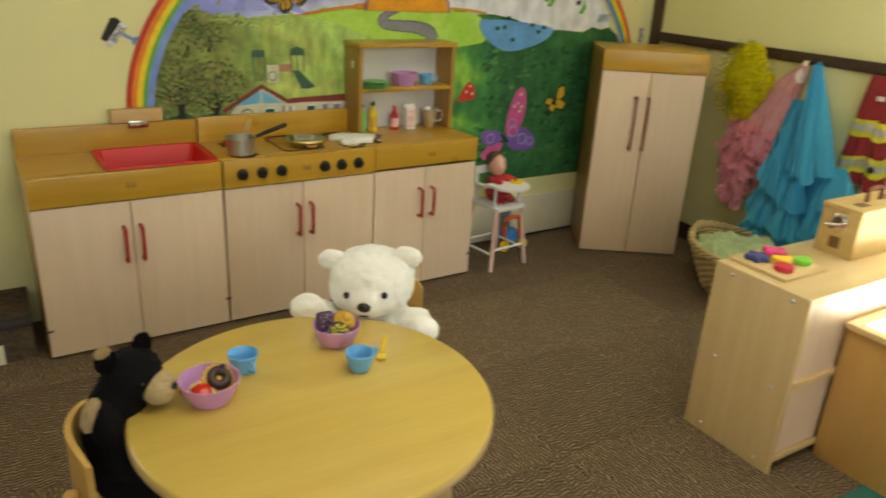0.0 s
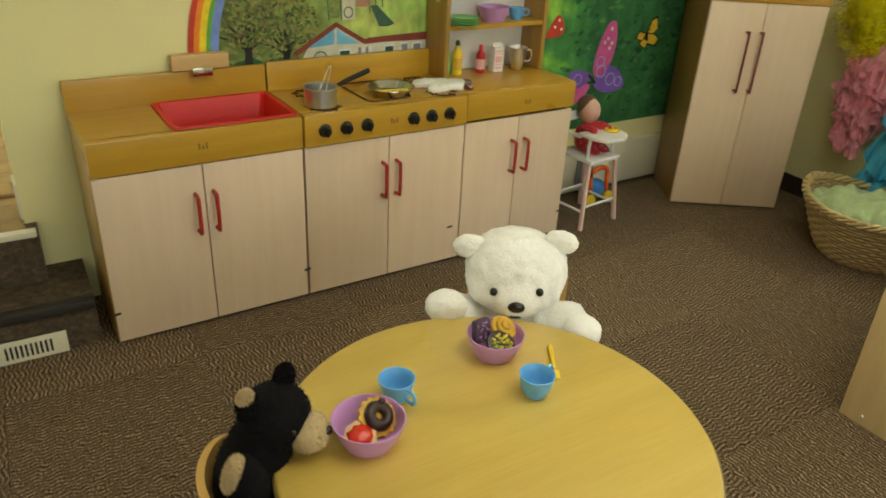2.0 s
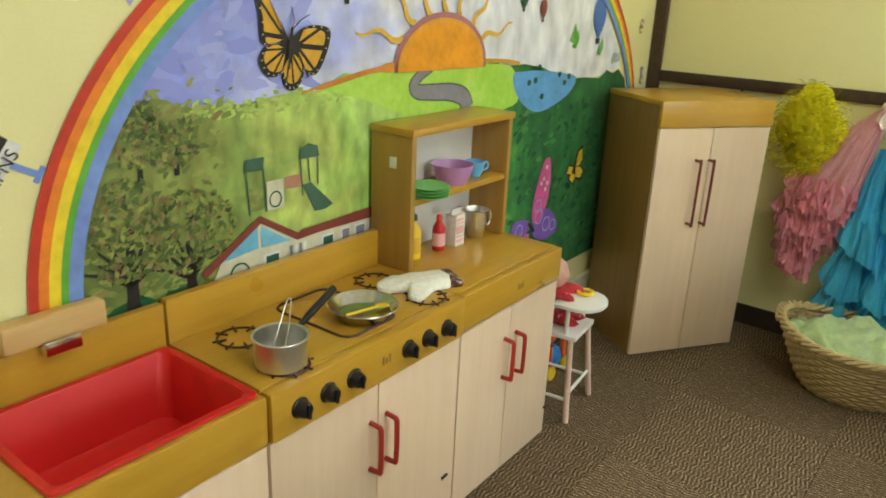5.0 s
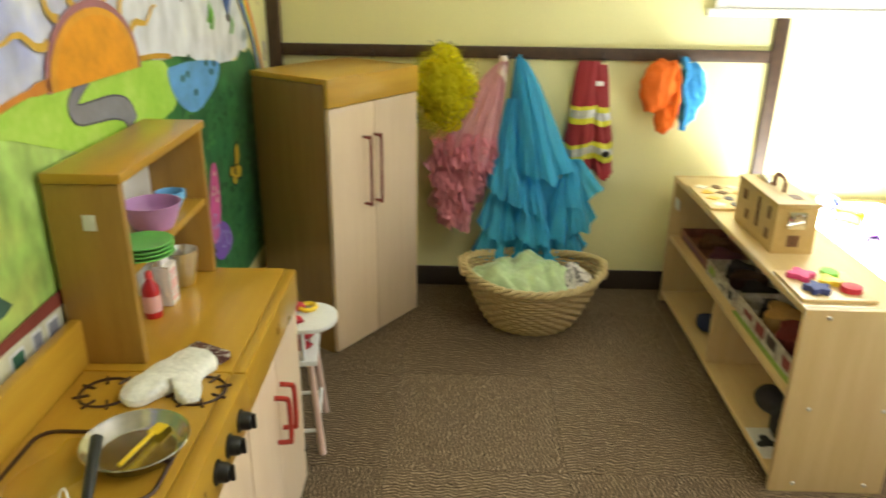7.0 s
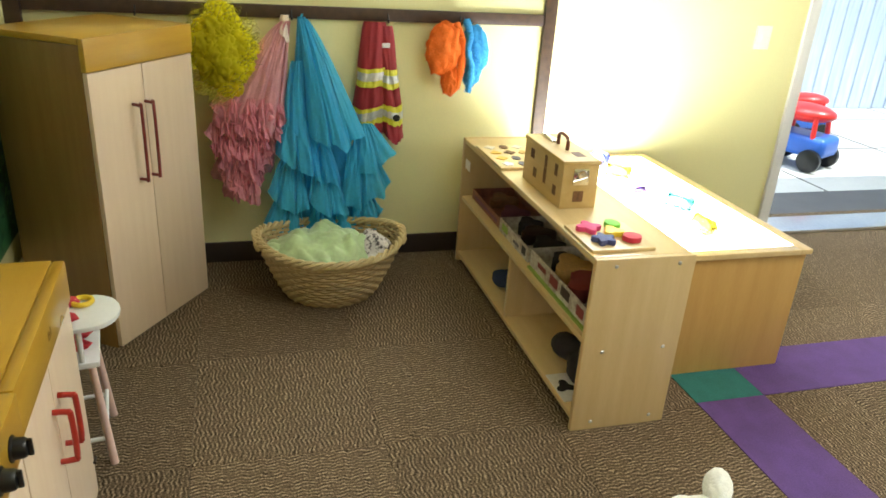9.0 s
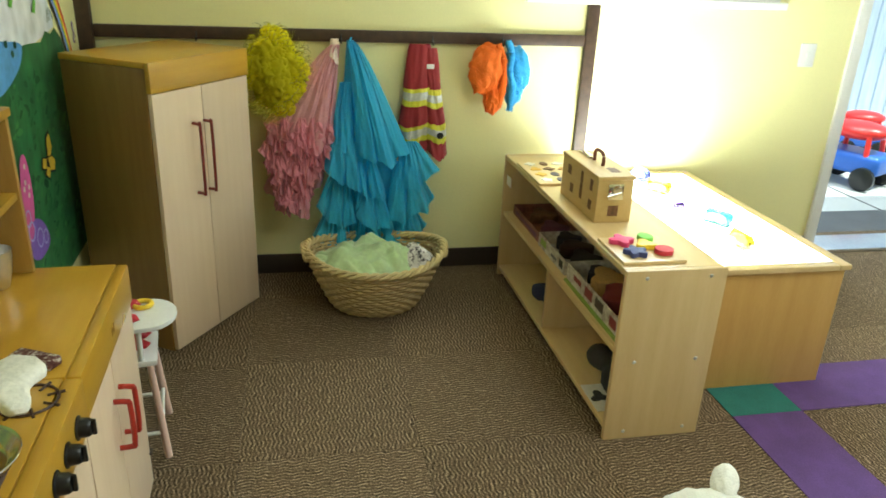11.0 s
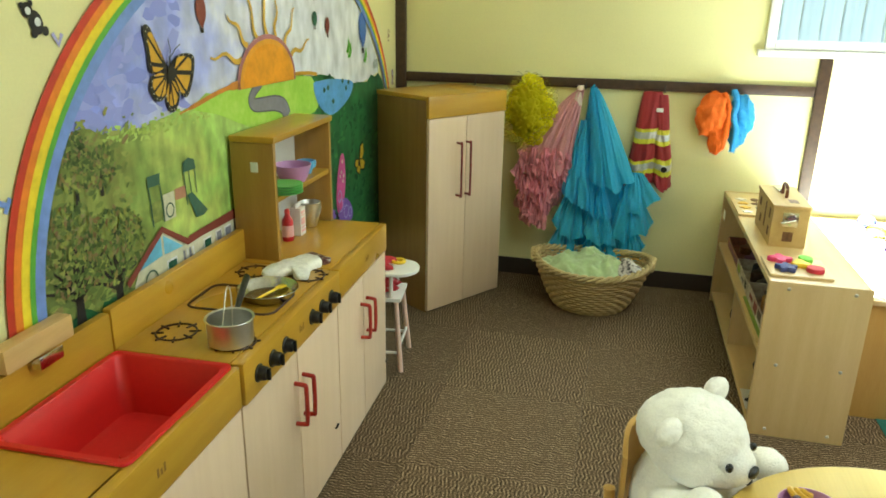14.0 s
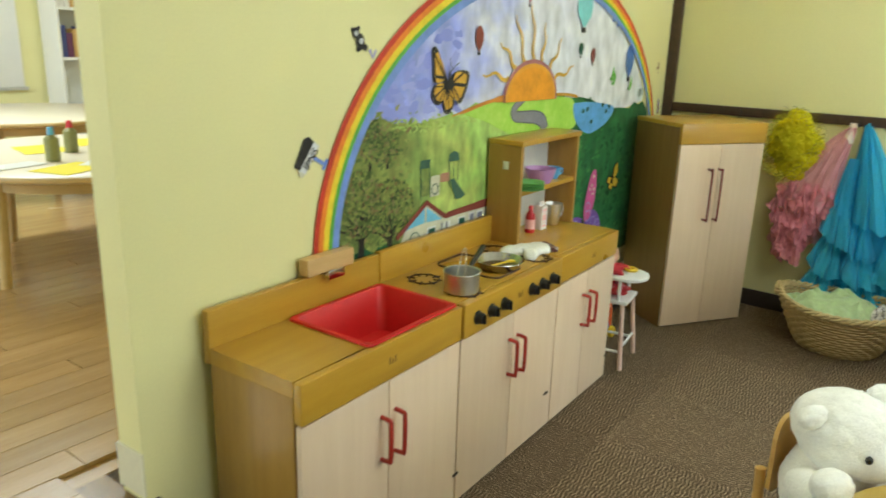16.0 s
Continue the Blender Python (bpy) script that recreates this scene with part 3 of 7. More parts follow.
for a, b, hx in ((0.001, FW / 2 - 0.010, FW / 2 - 0.066), (FW / 2 - 0.010, FW - 0.001, FW / 2 - 0.011)):
    d = part("door", box(a + 0.0012, b - 0.0012, 0.0, 0.016, 0.008, FH - 0.094, 0.002), PALE, fr, "pale laminate refrigerator door")
    handle(d, hx, 0.522, 0.755, 0.0, DARKHANDLE, 0.005, 0.03)

# ---- open toy shelf ----
sh = thing("toy_shelf", pose(2.150, 1.388, 0), "open birch plywood toy shelf with two levels", "shelf")
SL, SD, SHZ = 1.200, 0.290, 0.537
part("end_panel", box(0, 0.019, -0.004, SD + 0.002, 0, SHZ, 0.006), BIRCH, sh, "birch plywood end panel with bolt heads")
part("end_panel", box(SL - 0.019, SL, -0.004, SD + 0.002, 0, SHZ, 0.006), BIRCH, sh)
part("top", box(0.0195, SL - 0.0195, 0.0, SD, SHZ - 0.021, SHZ - 0.001, 0.004), BIRCH_TOP, sh)
part("shelf", box(0.0195, SL - 0.0195, 0.017, SD - 0.004, 0.277, 0.295, 0.003), BIRCH_TOP, sh)
part("bottom", box(0.0195, SL - 0.0195, 0.012, SD - 0.002, 0.03, 0.048, 0.003), BIRCH_TOP, sh)
part("back_panel", box(0.0195, SL - 0.0195, 0.012, 0.0165, 0.0485, SHZ - 0.0215), PALE, sh, "pale hardboard back")
part("back_rail", box(0.0195, SL - 0.0195, 0.001, 0.0115, 0.262, 0.282, 0.002), BIRCH, sh)
part("back_rail", box(0.0195, SL - 0.0195, 0.001, 0.0115, 0.03, 0.048, 0.002), BIRCH, sh)
part("divider", box(0.59, 0.608, 0.017, SD - 0.006, 0.0485, 0.2765, 0.002), BIRCH, sh)
for by in (0.045, 0.232):
    for bz in (0.028, 0.258, 0.515):
        bo = part("bolt", lathe([(0.0, 0.0025), (0.004, 0.0022), (0.0058, 0.0)], 12), STEEL, sh, "steel bolt head")
        bo.matrix_basis = pose(0.0, by, bz, 0, -90, 0)

# ---- light table ----
lt = thing("light_table", pose(2.352, 0.820, 0), "amber plywood light table with a glowing white top", "light table")
LX, LY, LZ = 1.07, 0.565, 0.433
LIGHT = glow("lit_acrylic", (1.0, 0.97, 0.90), 20.0)
for nm, b in (("side", (0.012, 0.030, 0.0, LY)), ("side", (LX - 0.03, LX - 0.012, 0.0, LY)), ("side", (0.0305, LX - 0.0305, 0.0, 0.018)), ("side", (0.0305, LX - 0.0305, LY - 0.018, LY))):
    part(nm, box(b[0], b[1], b[2], b[3], 0.0, LZ - 0.0185, 0.002), ORANGEWOOD, lt, "amber plywood side")
for b in ((0, LX, -0.012, 0.03), (0, LX, LY - 0.03, LY + 0.004), (0, 0.04, 0.0305, LY - 0.0305), (LX - 0.04, LX, 0.0305, LY - 0.0305)):
    part("rim", box(b[0], b[1], b[2], b[3], LZ - 0.018, LZ, 0.003), BIRCH_TOP, lt)
part("lit_panel", box(0.0405, LX - 0.0405, 0.031, LY - 0.031, LZ - 0.012, LZ - 0.003), LIGHT, lt, "glowing white acrylic panel")

# ---- round table ----
TX, TY, TZ, TR = 0.920, 1.610, 0.479, 0.345
tb = thing("round_table", pose(TX, TY, 0), "small round maple-topped children's table", "table")
part("tabletop", lathe([(0.0, TZ), (TR - 0.006, TZ), (TR - 0.002, TZ - 0.002), (TR, TZ - 0.006), (TR, TZ - 0.02), (TR - 0.004, TZ - 0.026), (0.0, TZ - 0.026)], 96), TABLEWOOD, tb, "round maple laminate top")
part("edge_band", lathe([(TR + 0.0005, TZ - 0.005), (TR + 0.002, TZ - 0.007), (TR + 0.002, TZ - 0.019), (TR + 0.0005, TZ - 0.021)], 96), TABLEEDGE, tb)
part("frame", lathe([(TR - 0.09, TZ - 0.0265), (TR - 0.09, TZ - 0.075), (TR - 0.108, TZ - 0.075), (TR - 0.108, TZ - 0.0265)], 48), TABLEEDGE, tb)
for a in (35, 125, 215, 305):
    ca, sa = math.cos(radians(a)), math.sin(radians(a))
    part("leg", tube([((TR - 0.06) * ca, (TR - 0.06) * sa, 0.0), ((TR - 0.075) * ca, (TR - 0.075) * sa, TZ - 0.03)], [0.017, 0.021], 14), TABLEEDGE, tb, "tapered wooden leg")

# ---- the mural: flat paint on the wall, in the wall's frame (u along the wall, z up) ----
mural = thing("wall_mural", K, "painted rainbow mural with sun, hills, butterfly and trees", "mural")


def flat(name, outline, material, layer, parent=None, label=""):
    bm = bmesh.new()
    f = bm.faces.new([bm.verts.new((u, -0.0012 - 0.0013 * layer, z)) for u, z in outline])
    bmesh.ops.triangulate(bm, faces=[f])
    for f in bm.faces:
        if f.normal.y > 0:
            f.normal_flip()
    return part(name, bm, material, parent or mural, label, None)


def strokem(bm, pts, w, layer):
    """A brush stroke: a ribbon along the points, of width w or widths."""
    pts = [Vector((p[0], p[1])) for p in pts]
    ws = w if isinstance(w, (list, tuple)) else [w] * len(pts)
    prev = None
    for i, p in enumerate(pts):
        d = (pts[min(i + 1, len(pts) - 1)] - pts[max(i - 1, 0)]).normalized()
        n = Vector((-d.y, d.x)) * ws[i] / 2
        y = -0.0012 - 0.0013 * layer
        a, b = bm.verts.new((p.x + n.x, y, p.y + n.y)), bm.verts.new((p.x - n.x, y, p.y - n.y))
        if prev:
            f = bm.faces.new((prev[0], prev[1], b, a))
            f.normal_update()
            if f.normal.y > 0:
                f.normal_flip()
        prev = (a, b)
    return bm


def stroke(name, pts, w, material, layer, parent=None, label=""):
    return part(name, strokem(bmesh.new(), pts, w, layer), material, parent or mural, label, None)


def curve2(pts, steps=6, closed=False):
    return [(v.x, v.z) for v in smooth_path([(u, 0, z) for u, z in pts], steps, closed)]


def oval(cu, cz, ru, rz, n=24, tilt=0.0):
    c, s = math.cos(radians(tilt)), math.sin(radians(tilt))
    return [(cu + ru * math.cos(a) * c - rz * math.sin(a) * s, cz + ru * math.cos(a) * s + rz * math.sin(a) * c) for a in (2 * math.pi * i / n for i in range(n))]


EU, EZ, EA, EB = 1.794, 0.705, 1.246, 0.880


def arch(d, z):
    """Half-width of the arch, d inside its outer edge, at height z."""
    return (EA - d) * math.sqrt(max(0.0, 1 - ((z - EZ) / (EB - d)) ** 2))


def gradient_paint(name, stops, wobble=0.16, dabs=0.35, fine=38.0, lo=0.5, hi=3.1, zmix=0.0):
    """Wall paint whose colour runs along the wall, broken up by brush dabs."""
    m, nd, lk, bs = nodes_of(name)
    tc, sep = nd.new("ShaderNodeTexCoord"), nd.new("ShaderNodeSeparateXYZ")
    lk.new(tc.outputs["Object"], sep.inputs[0])
    mr = nd.new("ShaderNodeMapRange")
    mr.inputs[1].default_value, mr.inputs[2].default_value = lo, hi
    lk.new(sep.outputs["X"], mr.inputs[0])
    big, dab = noise_node(nd, lk, 5.0, 5.0, (1.0, 1, 1.6)), noise_node(nd, lk, fine, 5.0, (1.0, 1, 0.6))
    a = nd.new("ShaderNodeMath")
    a.operation, a.inputs[1].default_value = "MULTIPLY_ADD", wobble * 2
    lk.new(big.outputs[0], a.inputs[0])
    lk.new(mr.outputs[0], a.inputs[2])
    b = nd.new("ShaderNodeMath")
    b.operation, b.inputs[1].default_value = "SUBTRACT", wobble
    lk.new(a.outputs[0], b.inputs[0])
    zz = nd.new("ShaderNodeMath")
    zz.operation, zz.inputs[1].default_value = "MULTIPLY_ADD", zmix
    lk.new(sep.outputs["Z"], zz.inputs[0])
    lk.new(b.outputs[0], zz.inputs[2])
    r = ramp(nd, stops)
    lk.new(zz.outputs[0], r.inputs[0])
    hsv, mv = nd.new("ShaderNodeHueSaturation"), nd.new("ShaderNodeMapRange")
    mv.inputs[1].default_value, mv.inputs[2].default_value, mv.inputs[3].default_value, mv.inputs[4].default_value = 0.3, 0.7, 1 - dabs, 1 + dabs
    lk.new(dab.outputs[0], mv.inputs[0])
    lk.new(mv.outputs[0], hsv.inputs["Value"])
    lk.new(r.outputs[0], hsv.inputs["Color"])
    lk.new(hsv.outputs[0], bs.inputs["Base Color"])
    bs.inputs["Roughness"].default_value = 0.55
    bump_into(nd, lk, bs, dab.outputs[0], 0.12, 0.001)
    return m


SKY = gradient_paint("mural_sky", [(0.0, (0.24, 0.30, 0.78)), (0.14, (0.30, 0.35, 0.82)), (0.24, (0.42, 0.46, 0.87)), (0.32, (0.58, 0.61, 0.90)), (0.42, (0.76, 0.77, 0.89)), (0.75, (0.82, 0.83, 0.88)), (1.0, (0.72, 0.78, 0.88))], 0.34, 0.24, 14.0)
MEADOW = gradient_paint("mural_meadow", [(0.0, (0.09, 0.13, 0.035)), (0.07, (0.17, 0.22, 0.05)), (0.13, (0.30, 0.34, 0.08)), (0.19, (0.24, 0.34, 0.08)), (0.25, (0.48, 0.57, 0.14)), (0.31, (0.40, 0.62, 0.14)), (0.38, (0.50, 0.71, 0.20)), (0.44, (0.38, 0.64, 0.09)), (0.54, (0.24, 0.52, 0.06)), (0.585, (0.06, 0.26, 0.06)), (0.66, (0.02, 0.12, 0.04)), (0.78, (0.05, 0.20, 0.06)), (0.88, (0.018, 0.10, 0.035)), (1.0, (0.03, 0.15, 0.05))], 0.15, 0.34, 20.0)
LIME = brushed("mural_lime", [(0.3, (0.33, 0.62, 0.05)), (0.5, (0.42, 0.70, 0.08)), (0.7, (0.56, 0.78, 0.16))], 9, 50)
OLIVE = brushed("mural_olive", [(0.3, (0.08, 0.13, 0.04)), (0.5, (0.20, 0.25, 0.06)), (0.7, (0.38, 0.42, 0.11))], 16, 60)


def paint(name, c):
    return brushed(name, [(0.3, tone(c, 0.8)), (0.5, c), (0.7, tone(c, 1.18))], 14, 60)


MRED, MORANGE, MYELLOW, MGREEN, MBLUE = (paint("mural_" + n, c) for n, c in (("red", (0.58, 0.045, 0.02)), ("orange", (0.82, 0.24, 0.02)), ("yellow", (0.88, 0.68, 0.03)), ("green", (0.15, 0.45, 0.05)), ("blue", (0.20, 0.31, 0.72))))
MLILAC, MBLACK, MSUN, MMAUVE, MGREY = (paint("mural_" + n, c) for n, c in (("lilac", (0.40, 0.38, 0.70)), ("black", (0.018, 0.014, 0.012)), ("sun", (0.80, 0.335, 0.01)), ("mauve", (0.42, 0.17, 0.20)), ("grey", (0.24, 0.24, 0.29))))
MPOOL, MBRICK, MCREAM, MWHITE, MPLAY = (paint("mural_" + n, c) for n, c in (("pool", (0.14, 0.38, 0.75)), ("brick", (0.22, 0.045, 0.03)), ("cream", (0.66, 0.64, 0.48)), ("white", (0.78, 0.78, 0.78)), ("play", (0.02, 0.10, 0.06))))
MPINK, MPURPLE, MTEAL, MWING, MGOLD = (paint("mural_" + n, c) for n, c in (("pink", (0.62, 0.10, 0.32)), ("purple", (0.20, 0.10, 0.45)), ("teal", (0.28, 0.68, 0.70)), ("wing", (0.64, 0.36, 0.03)), ("gold", (0.75, 0.50, 0.04))))

# ground colours: sky above, meadow below
d0 = 0.088
Zs = [0.30 + 0.03 * i for i in range(14)]
HILL = curve2([(0.66, 1.085), (0.78, 1.071), (0.90, 1.050), (1.04, 1.040), (1.20, 1.066), (1.33, 1.085), (1.46, 1.094), (1.65, 1.088), (1.86, 1.088), (2.10, 1.066), (2.34, 1.027), (2.53, 1.000), (2.77, 1.018), (2.94, 1.045)], 4)
HILL = [p for p in HILL if abs(p[0] - EU) < arch(d0 - 0.01, max(EZ, p[1]))]
top_arc = [(EU + (EA - d0) * math.cos(a), EZ + (EB - d0) * math.sin(a)) for a in (radians(24 + 132 * i / 40) for i in range(41))]
top_arc = [p for p in top_arc if p[1] > 1.05]
flat("sky", HILL + top_arc, SKY, 0, None, "violet and white painted sky")
left_side = [(EU - arch(d0 - 0.01, z), z) for z in (0.71, 0.80, 0.90, 1.0)]
right_side = [(EU + arch(d0 - 0.01, z), z) for z in (0.98, 0.9, 0.80, 0.71)]
flat("meadow", [(0.62, 0.55)] + left_side + [(p[0], p[1] + 0.012 * math.sin(40 * p[0])) for p in HILL] + right_side + [(2.96, 0.6), (2.95, 0.292), (1.0, 0.30), (0.7, 0.45)], MEADOW, 1, None, "mottled green painted hills")
flat("near_hill", curve2([(1.22, 1.064), (1.35, 1.083), (1.46, 1.09), (1.65, 1.085), (1.86, 1.085), (2.02, 1.07), (2.06, 1.0), (2.04, 0.95), (1.7, 0.93), (1.50, 0.98), (1.35, 1.03)], 4, True), LIME, 2, None, "bright lime hill")
# rainbow
for i, (a, b, m) in enumerate(((0.0, 0.018, MRED), (0.017, 0.035, MORANGE), (0.034, 0.055, MYELLOW), (0.054, 0.068, MGREEN), (0.067, 0.092, MBLUE))):
    bm = bmesh.new()
    ang = [radians(-4 + 188 * k / 72) for k in range(73)]
    ring = [[bm.verts.new((EU + (EA - d * (1 - 0.3 * (math.cos(t) > 0) * math.cos(t))) * math.cos(t), -0.0012 - 0.0013 * (3 + 0.5 * i), EZ + (EB - d) * math.sin(t))) for t in ang] for d in (a, b)]
    for k in range(72):
        bm.faces.new((ring[0][k], ring[1][k], ring[1][k + 1], ring[0][k + 1]))
    for f in bm.faces:
        f.normal_update()
        if f.normal.y > 0:
            f.normal_flip()
    part("rainbow_band", bm, m, mural, "", None)
# sun, its ring and its rays
RAYS = ((1.50, 1.165, 1.33, 1.186), (1.545, 1.20, 1.437, 1.288), (1.61, 1.215, 1.533, 1.376), (1.675, 1.225, 1.64, 1.42), (1.735, 1.218, 1.752, 1.355), (1.80, 1.19, 1.89, 1.300), (1.845, 1.155, 2.005, 1.194))
for u0, z0, u1, z1 in RAYS:
    n = Vector((z0 - z1, u1 - u0)).normalized()
    pts = [(u0 + (u1 - u0) * k / 8 + n.x * 0.010 * math.sin(k * 1.1), z0 + (z1 - z0) * k / 8 + n.y * 0.010 * math.sin(k * 1.1)) for k in range(9)]
    stroke("ray", pts, [0.012 * (1 - k / 8) + 0.005 for k in range(9)], paint("mural_ray", (0.74, 0.46, 0.07)), 4)
half = [(1.667 + 0.203 * math.cos(radians(a)), 1.088 + 0.140 * math.sin(radians(a))) for a in range(-4, 185, 6)]
flat("sun_ring", half, MMAUVE, 5)
flat("sun_edge", [(1.667 + (u - 1.667) * 0.93, 1.086 + (z - 1.086) * 0.90) for u, z in half], paint("mural_yellow_edge", (0.78, 0.36, 0.03)), 6)
flat("sun", [(1.667 + (u - 1.667) * 0.84, 1.086 + (z - 1.086) * 0.80) for u, z in half], MSUN, 7, None, "orange half sun")
stroke("hill_edge", curve2([(1.16, 1.058), (1.25, 1.072), (1.36, 1.09), (1.46, 1.098), (1.56, 1.097)], 4), [0.004] * 3 + [0.012] * 8 + [0.022] * 6, paint("mural_edge", (0.62, 0.24, 0.03)), 5)
stroke("hill_edge", curve2([(1.80, 1.097), (1.90, 1.094), (1.99, 1.088), (2.06, 1.078)], 4), 0.012, paint("mural_edge", (0.62, 0.34, 0.03)), 5)
# road and pool
stroke("road_edge", curve2([(1.62, 1.090), (1.575, 1.072), (1.545, 1.048), (1.565, 1.030), (1.63, 1.024), (1.71, 1.018), (1.77, 1.000), (1.795, 0.965)], 5), [0.026 + 0.0010 * k for k in range(36)], paint("mural_road_edge", (0.10, 0.10, 0.11)), 2.6)
stroke("road", curve2([(1.62, 1.090), (1.575, 1.072), (1.545, 1.048), (1.565, 1.030), (1.63, 1.024), (1.71, 1.018), (1.77, 1.000), (1.795, 0.965)], 5), [0.020 + 0.0009 * k for k in range(36)], MGREY, 3, None, "grey winding road")
flat("pool", curve2([(2.033, 1.048), (2.10, 1.052), (2.19, 1.050), (2.33, 1.036), (2.456, 1.014), (2.42, 0.965), (2.32, 0.93), (2.204, 0.915), (2.11, 0.945), (2.05, 0.995)], 4, True), MPOOL, 3, None, "blue pond")
for u, z in ((2.13, 1.015), (2.17, 1.02), (2.22, 0.965), (2.19, 1.06), (2.33, 1.03), (2.37, 1.0), (2.40, 1.02)):
    flat("pond_mark", oval(u, z, 0.013, 0.010, 8), MPLAY, 4)
# monarch butterfly
BU, BZ = 1.132, 1.160
WINGS = (((0, 0), (-0.030, 0.004), (-0.078, 0.004), (-0.082, 0.05), (-0.090, 0.118), (-0.066, 0.125), (-0.042, 0.085), (-0.016, 0.035)),
         ((0, 0), (0.030, 0.030), (0.075, 0.040), (0.122, 0.030), (0.116, -0.012), (0.085, -0.062), (0.058, -0.068), (0.03, -0.04)),
         ((0, 0), (-0.035, 0.002), (-0.072, -0.004), (-0.088, -0.032), (-0.070, -0.062), (-0.040, -0.066), (-0.020, -0.05)),
         ((0, 0), (0.026, -0.03), (0.040, -0.062), (0.020, -0.094), (-0.006, -0.098), (-0.024, -0.075), (-0.02, -0.04)))
fly = part("butterfly", bmesh.new(), MBLACK, mural, "orange and black monarch butterfly", None)
for w in WINGS:
    shape = curve2([(BU + 0.95 * a, BZ + b * (0.84 if b > 0.05 else 0.95)) for a, b in w], 4, True)
    cu, cz = sum(p[0] for p in shape) / len(shape), sum(p[1] for p in shape) / len(shape)
    flat("wing", shape, MBLACK, 4, fly)
    n = len(shape)
    for k in range(4):
        i0, i1 = int(n * (0.17 + 0.165 * k)), int(n * (0.17 + 0.165 * (k + 1)))
        cell = [(BU + (cu - BU) * 0.25, BZ + (cz - BZ) * 0.25)] + [(BU + (p[0] - BU) * 0.88, BZ + (p[1] - BZ) * 0.88) for p in shape[i0:i1 + 1]]
        mu, mz = sum(p[0] for p in cell) / len(cell), sum(p[1] for p in cell) / len(cell)
        flat("wing_cell", [(mu + (p[0] - mu) * 0.76, mz + (p[1] - mz) * 0.76) for p in cell], MWING, 5, fly)
    for k in range(0, n, 2):
        p = shape[k]
        if math.hypot(p[0] - BU, p[1] - BZ) > 0.06:
            flat("wing_spot", oval(BU + (p[0] - BU) * 0.92, BZ + (p[1] - BZ) * 0.94, 0.002, 0.002, 6), MCREAM, 6, fly)
stroke("body", [(BU - 0.006, BZ - 0.05), (BU, BZ), (BU + 0.006, BZ + 0.035)], [0.005, 0.012, 0.006], MBLACK, 6, fly)
for a, b in ((0.0, 0.075), (0.05, 0.06)):
    stroke("antenna", [(BU + 0.006, BZ + 0.03), (BU + 0.012 + a * 0.4, BZ + 0.05), (BU + 0.005 + a, BZ + b)], 0.0025, MBLACK, 6, fly)
# balloons and small flyers
for cu, cz, ru, rz, m in ((1.303, 1.298, 0.025, 0.036, MBRICK), (2.187, 1.243, 0.022, 0.028, MBRICK), (1.62, 1.46, 0.022, 0.035, MMAUVE), (2.60, 1.225, 0.050, 0.066, paint("mural_deep_blue", (0.07, 0.16, 0.48))), (2.075, 1.43, 0.07, 0.065, MTEAL), (2.066, 1.268, 0.022, 0.024, MPLAY)):
    bl = flat("balloon", oval(cu, cz, ru, rz, 18), m, 3)
    flat("basket", [(cu - ru * 0.25, cz - rz * 1.55), (cu + ru * 0.25, cz - rz * 1.55), (cu + ru * 0.3, cz - rz * 1.25), (cu - ru * 0.3, cz - rz * 1.25)], MBLACK, 3, bl)
    flat("skirt", [(cu - ru * 0.75, cz - rz * 0.62), (cu + ru * 0.75, cz - rz * 0.62), (cu + ru * 0.12, cz - rz * 1.22), (cu - ru * 0.12, cz - rz * 1.22)], m, 3.4, bl)
for cu, cz in ((2.40, 1.15), (2.42, 1.13), (2.62, 1.10)):
    flat("small_flyer", [(cu, cz), (cu + 0.02, cz + 0.045), (cu + 0.034, cz + 0.01), (cu + 0.012, cz - 0.02), (cu - 0.016, cz - 0.012)], MGREEN, 3)
for k in range(5):
    stroke("fence_mark", [(2.74 + 0.017 * k, 1.045 + 0.002 * k), (2.752 + 0.017 * k, 1.085)], 0.005, MPLAY, 4)
for cu, cz in ((2.42, 1.37), (2.47, 1.36), (2.37, 1.39), (1.86, 1.47)):
    flat("star", [(cu + (0.016 if k % 2 == 0 else 0.006) * math.sin(math.pi * k / 5), cz + (0.016 if k % 2 == 0 else 0.006) * math.cos(math.pi * k / 5)) for k in range(10)], MBLUE, 3)
# school house
hs = flat("house", [(0.906, 0.69), (0.93, 0.728), (1.035, 0.795), (1.14, 0.737), (1.40, 0.737), (1.40, 0.62), (0.90, 0.62)], MCREAM, 4, None, "painted white school house")
stroke("roof", [(0.886, 0.715), (1.035, 0.802), (1.138, 0.740), (1.40, 0.752)], 0.017, MBRICK, 6, hs)
flat("roof_side", [(1.138, 0.735), (1.40, 0.731), (1.40, 0.760), (1.150, 0.752)], MBRICK, 5, hs)
flat("gable", [(0.925, 0.731), (1.027, 0.787), (1.027, 0.739)], paint("mural_gable", (0.16, 0.46, 0.70)), 5, hs)
flat("gable", [(1.036, 0.787), (1.036, 0.738), (1.118, 0.735)], paint("mural_gable", (0.20, 0.52, 0.74)), 5, hs)
for a, b, c, d, m in ((1.046, 1.082, 0.675, 0.715, MPLAY), (1.218, 1.25, 0.672, 0.718, MPLAY), (1.282, 1.306, 0.698, 0.722, MGREY), (1.33, 1.36, 0.68, 0.72, MGREY)):
    flat("house_window", [(a - 0.005, c - 0.004), (b + 0.005, c - 0.004), (b + 0.005, d + 0.005), (a - 0.005, d + 0.005)], MWHITE, 5, hs)
    flat("house_pane", [(a, c), (b, c), (b, d), (a, d)], m, 6, hs)
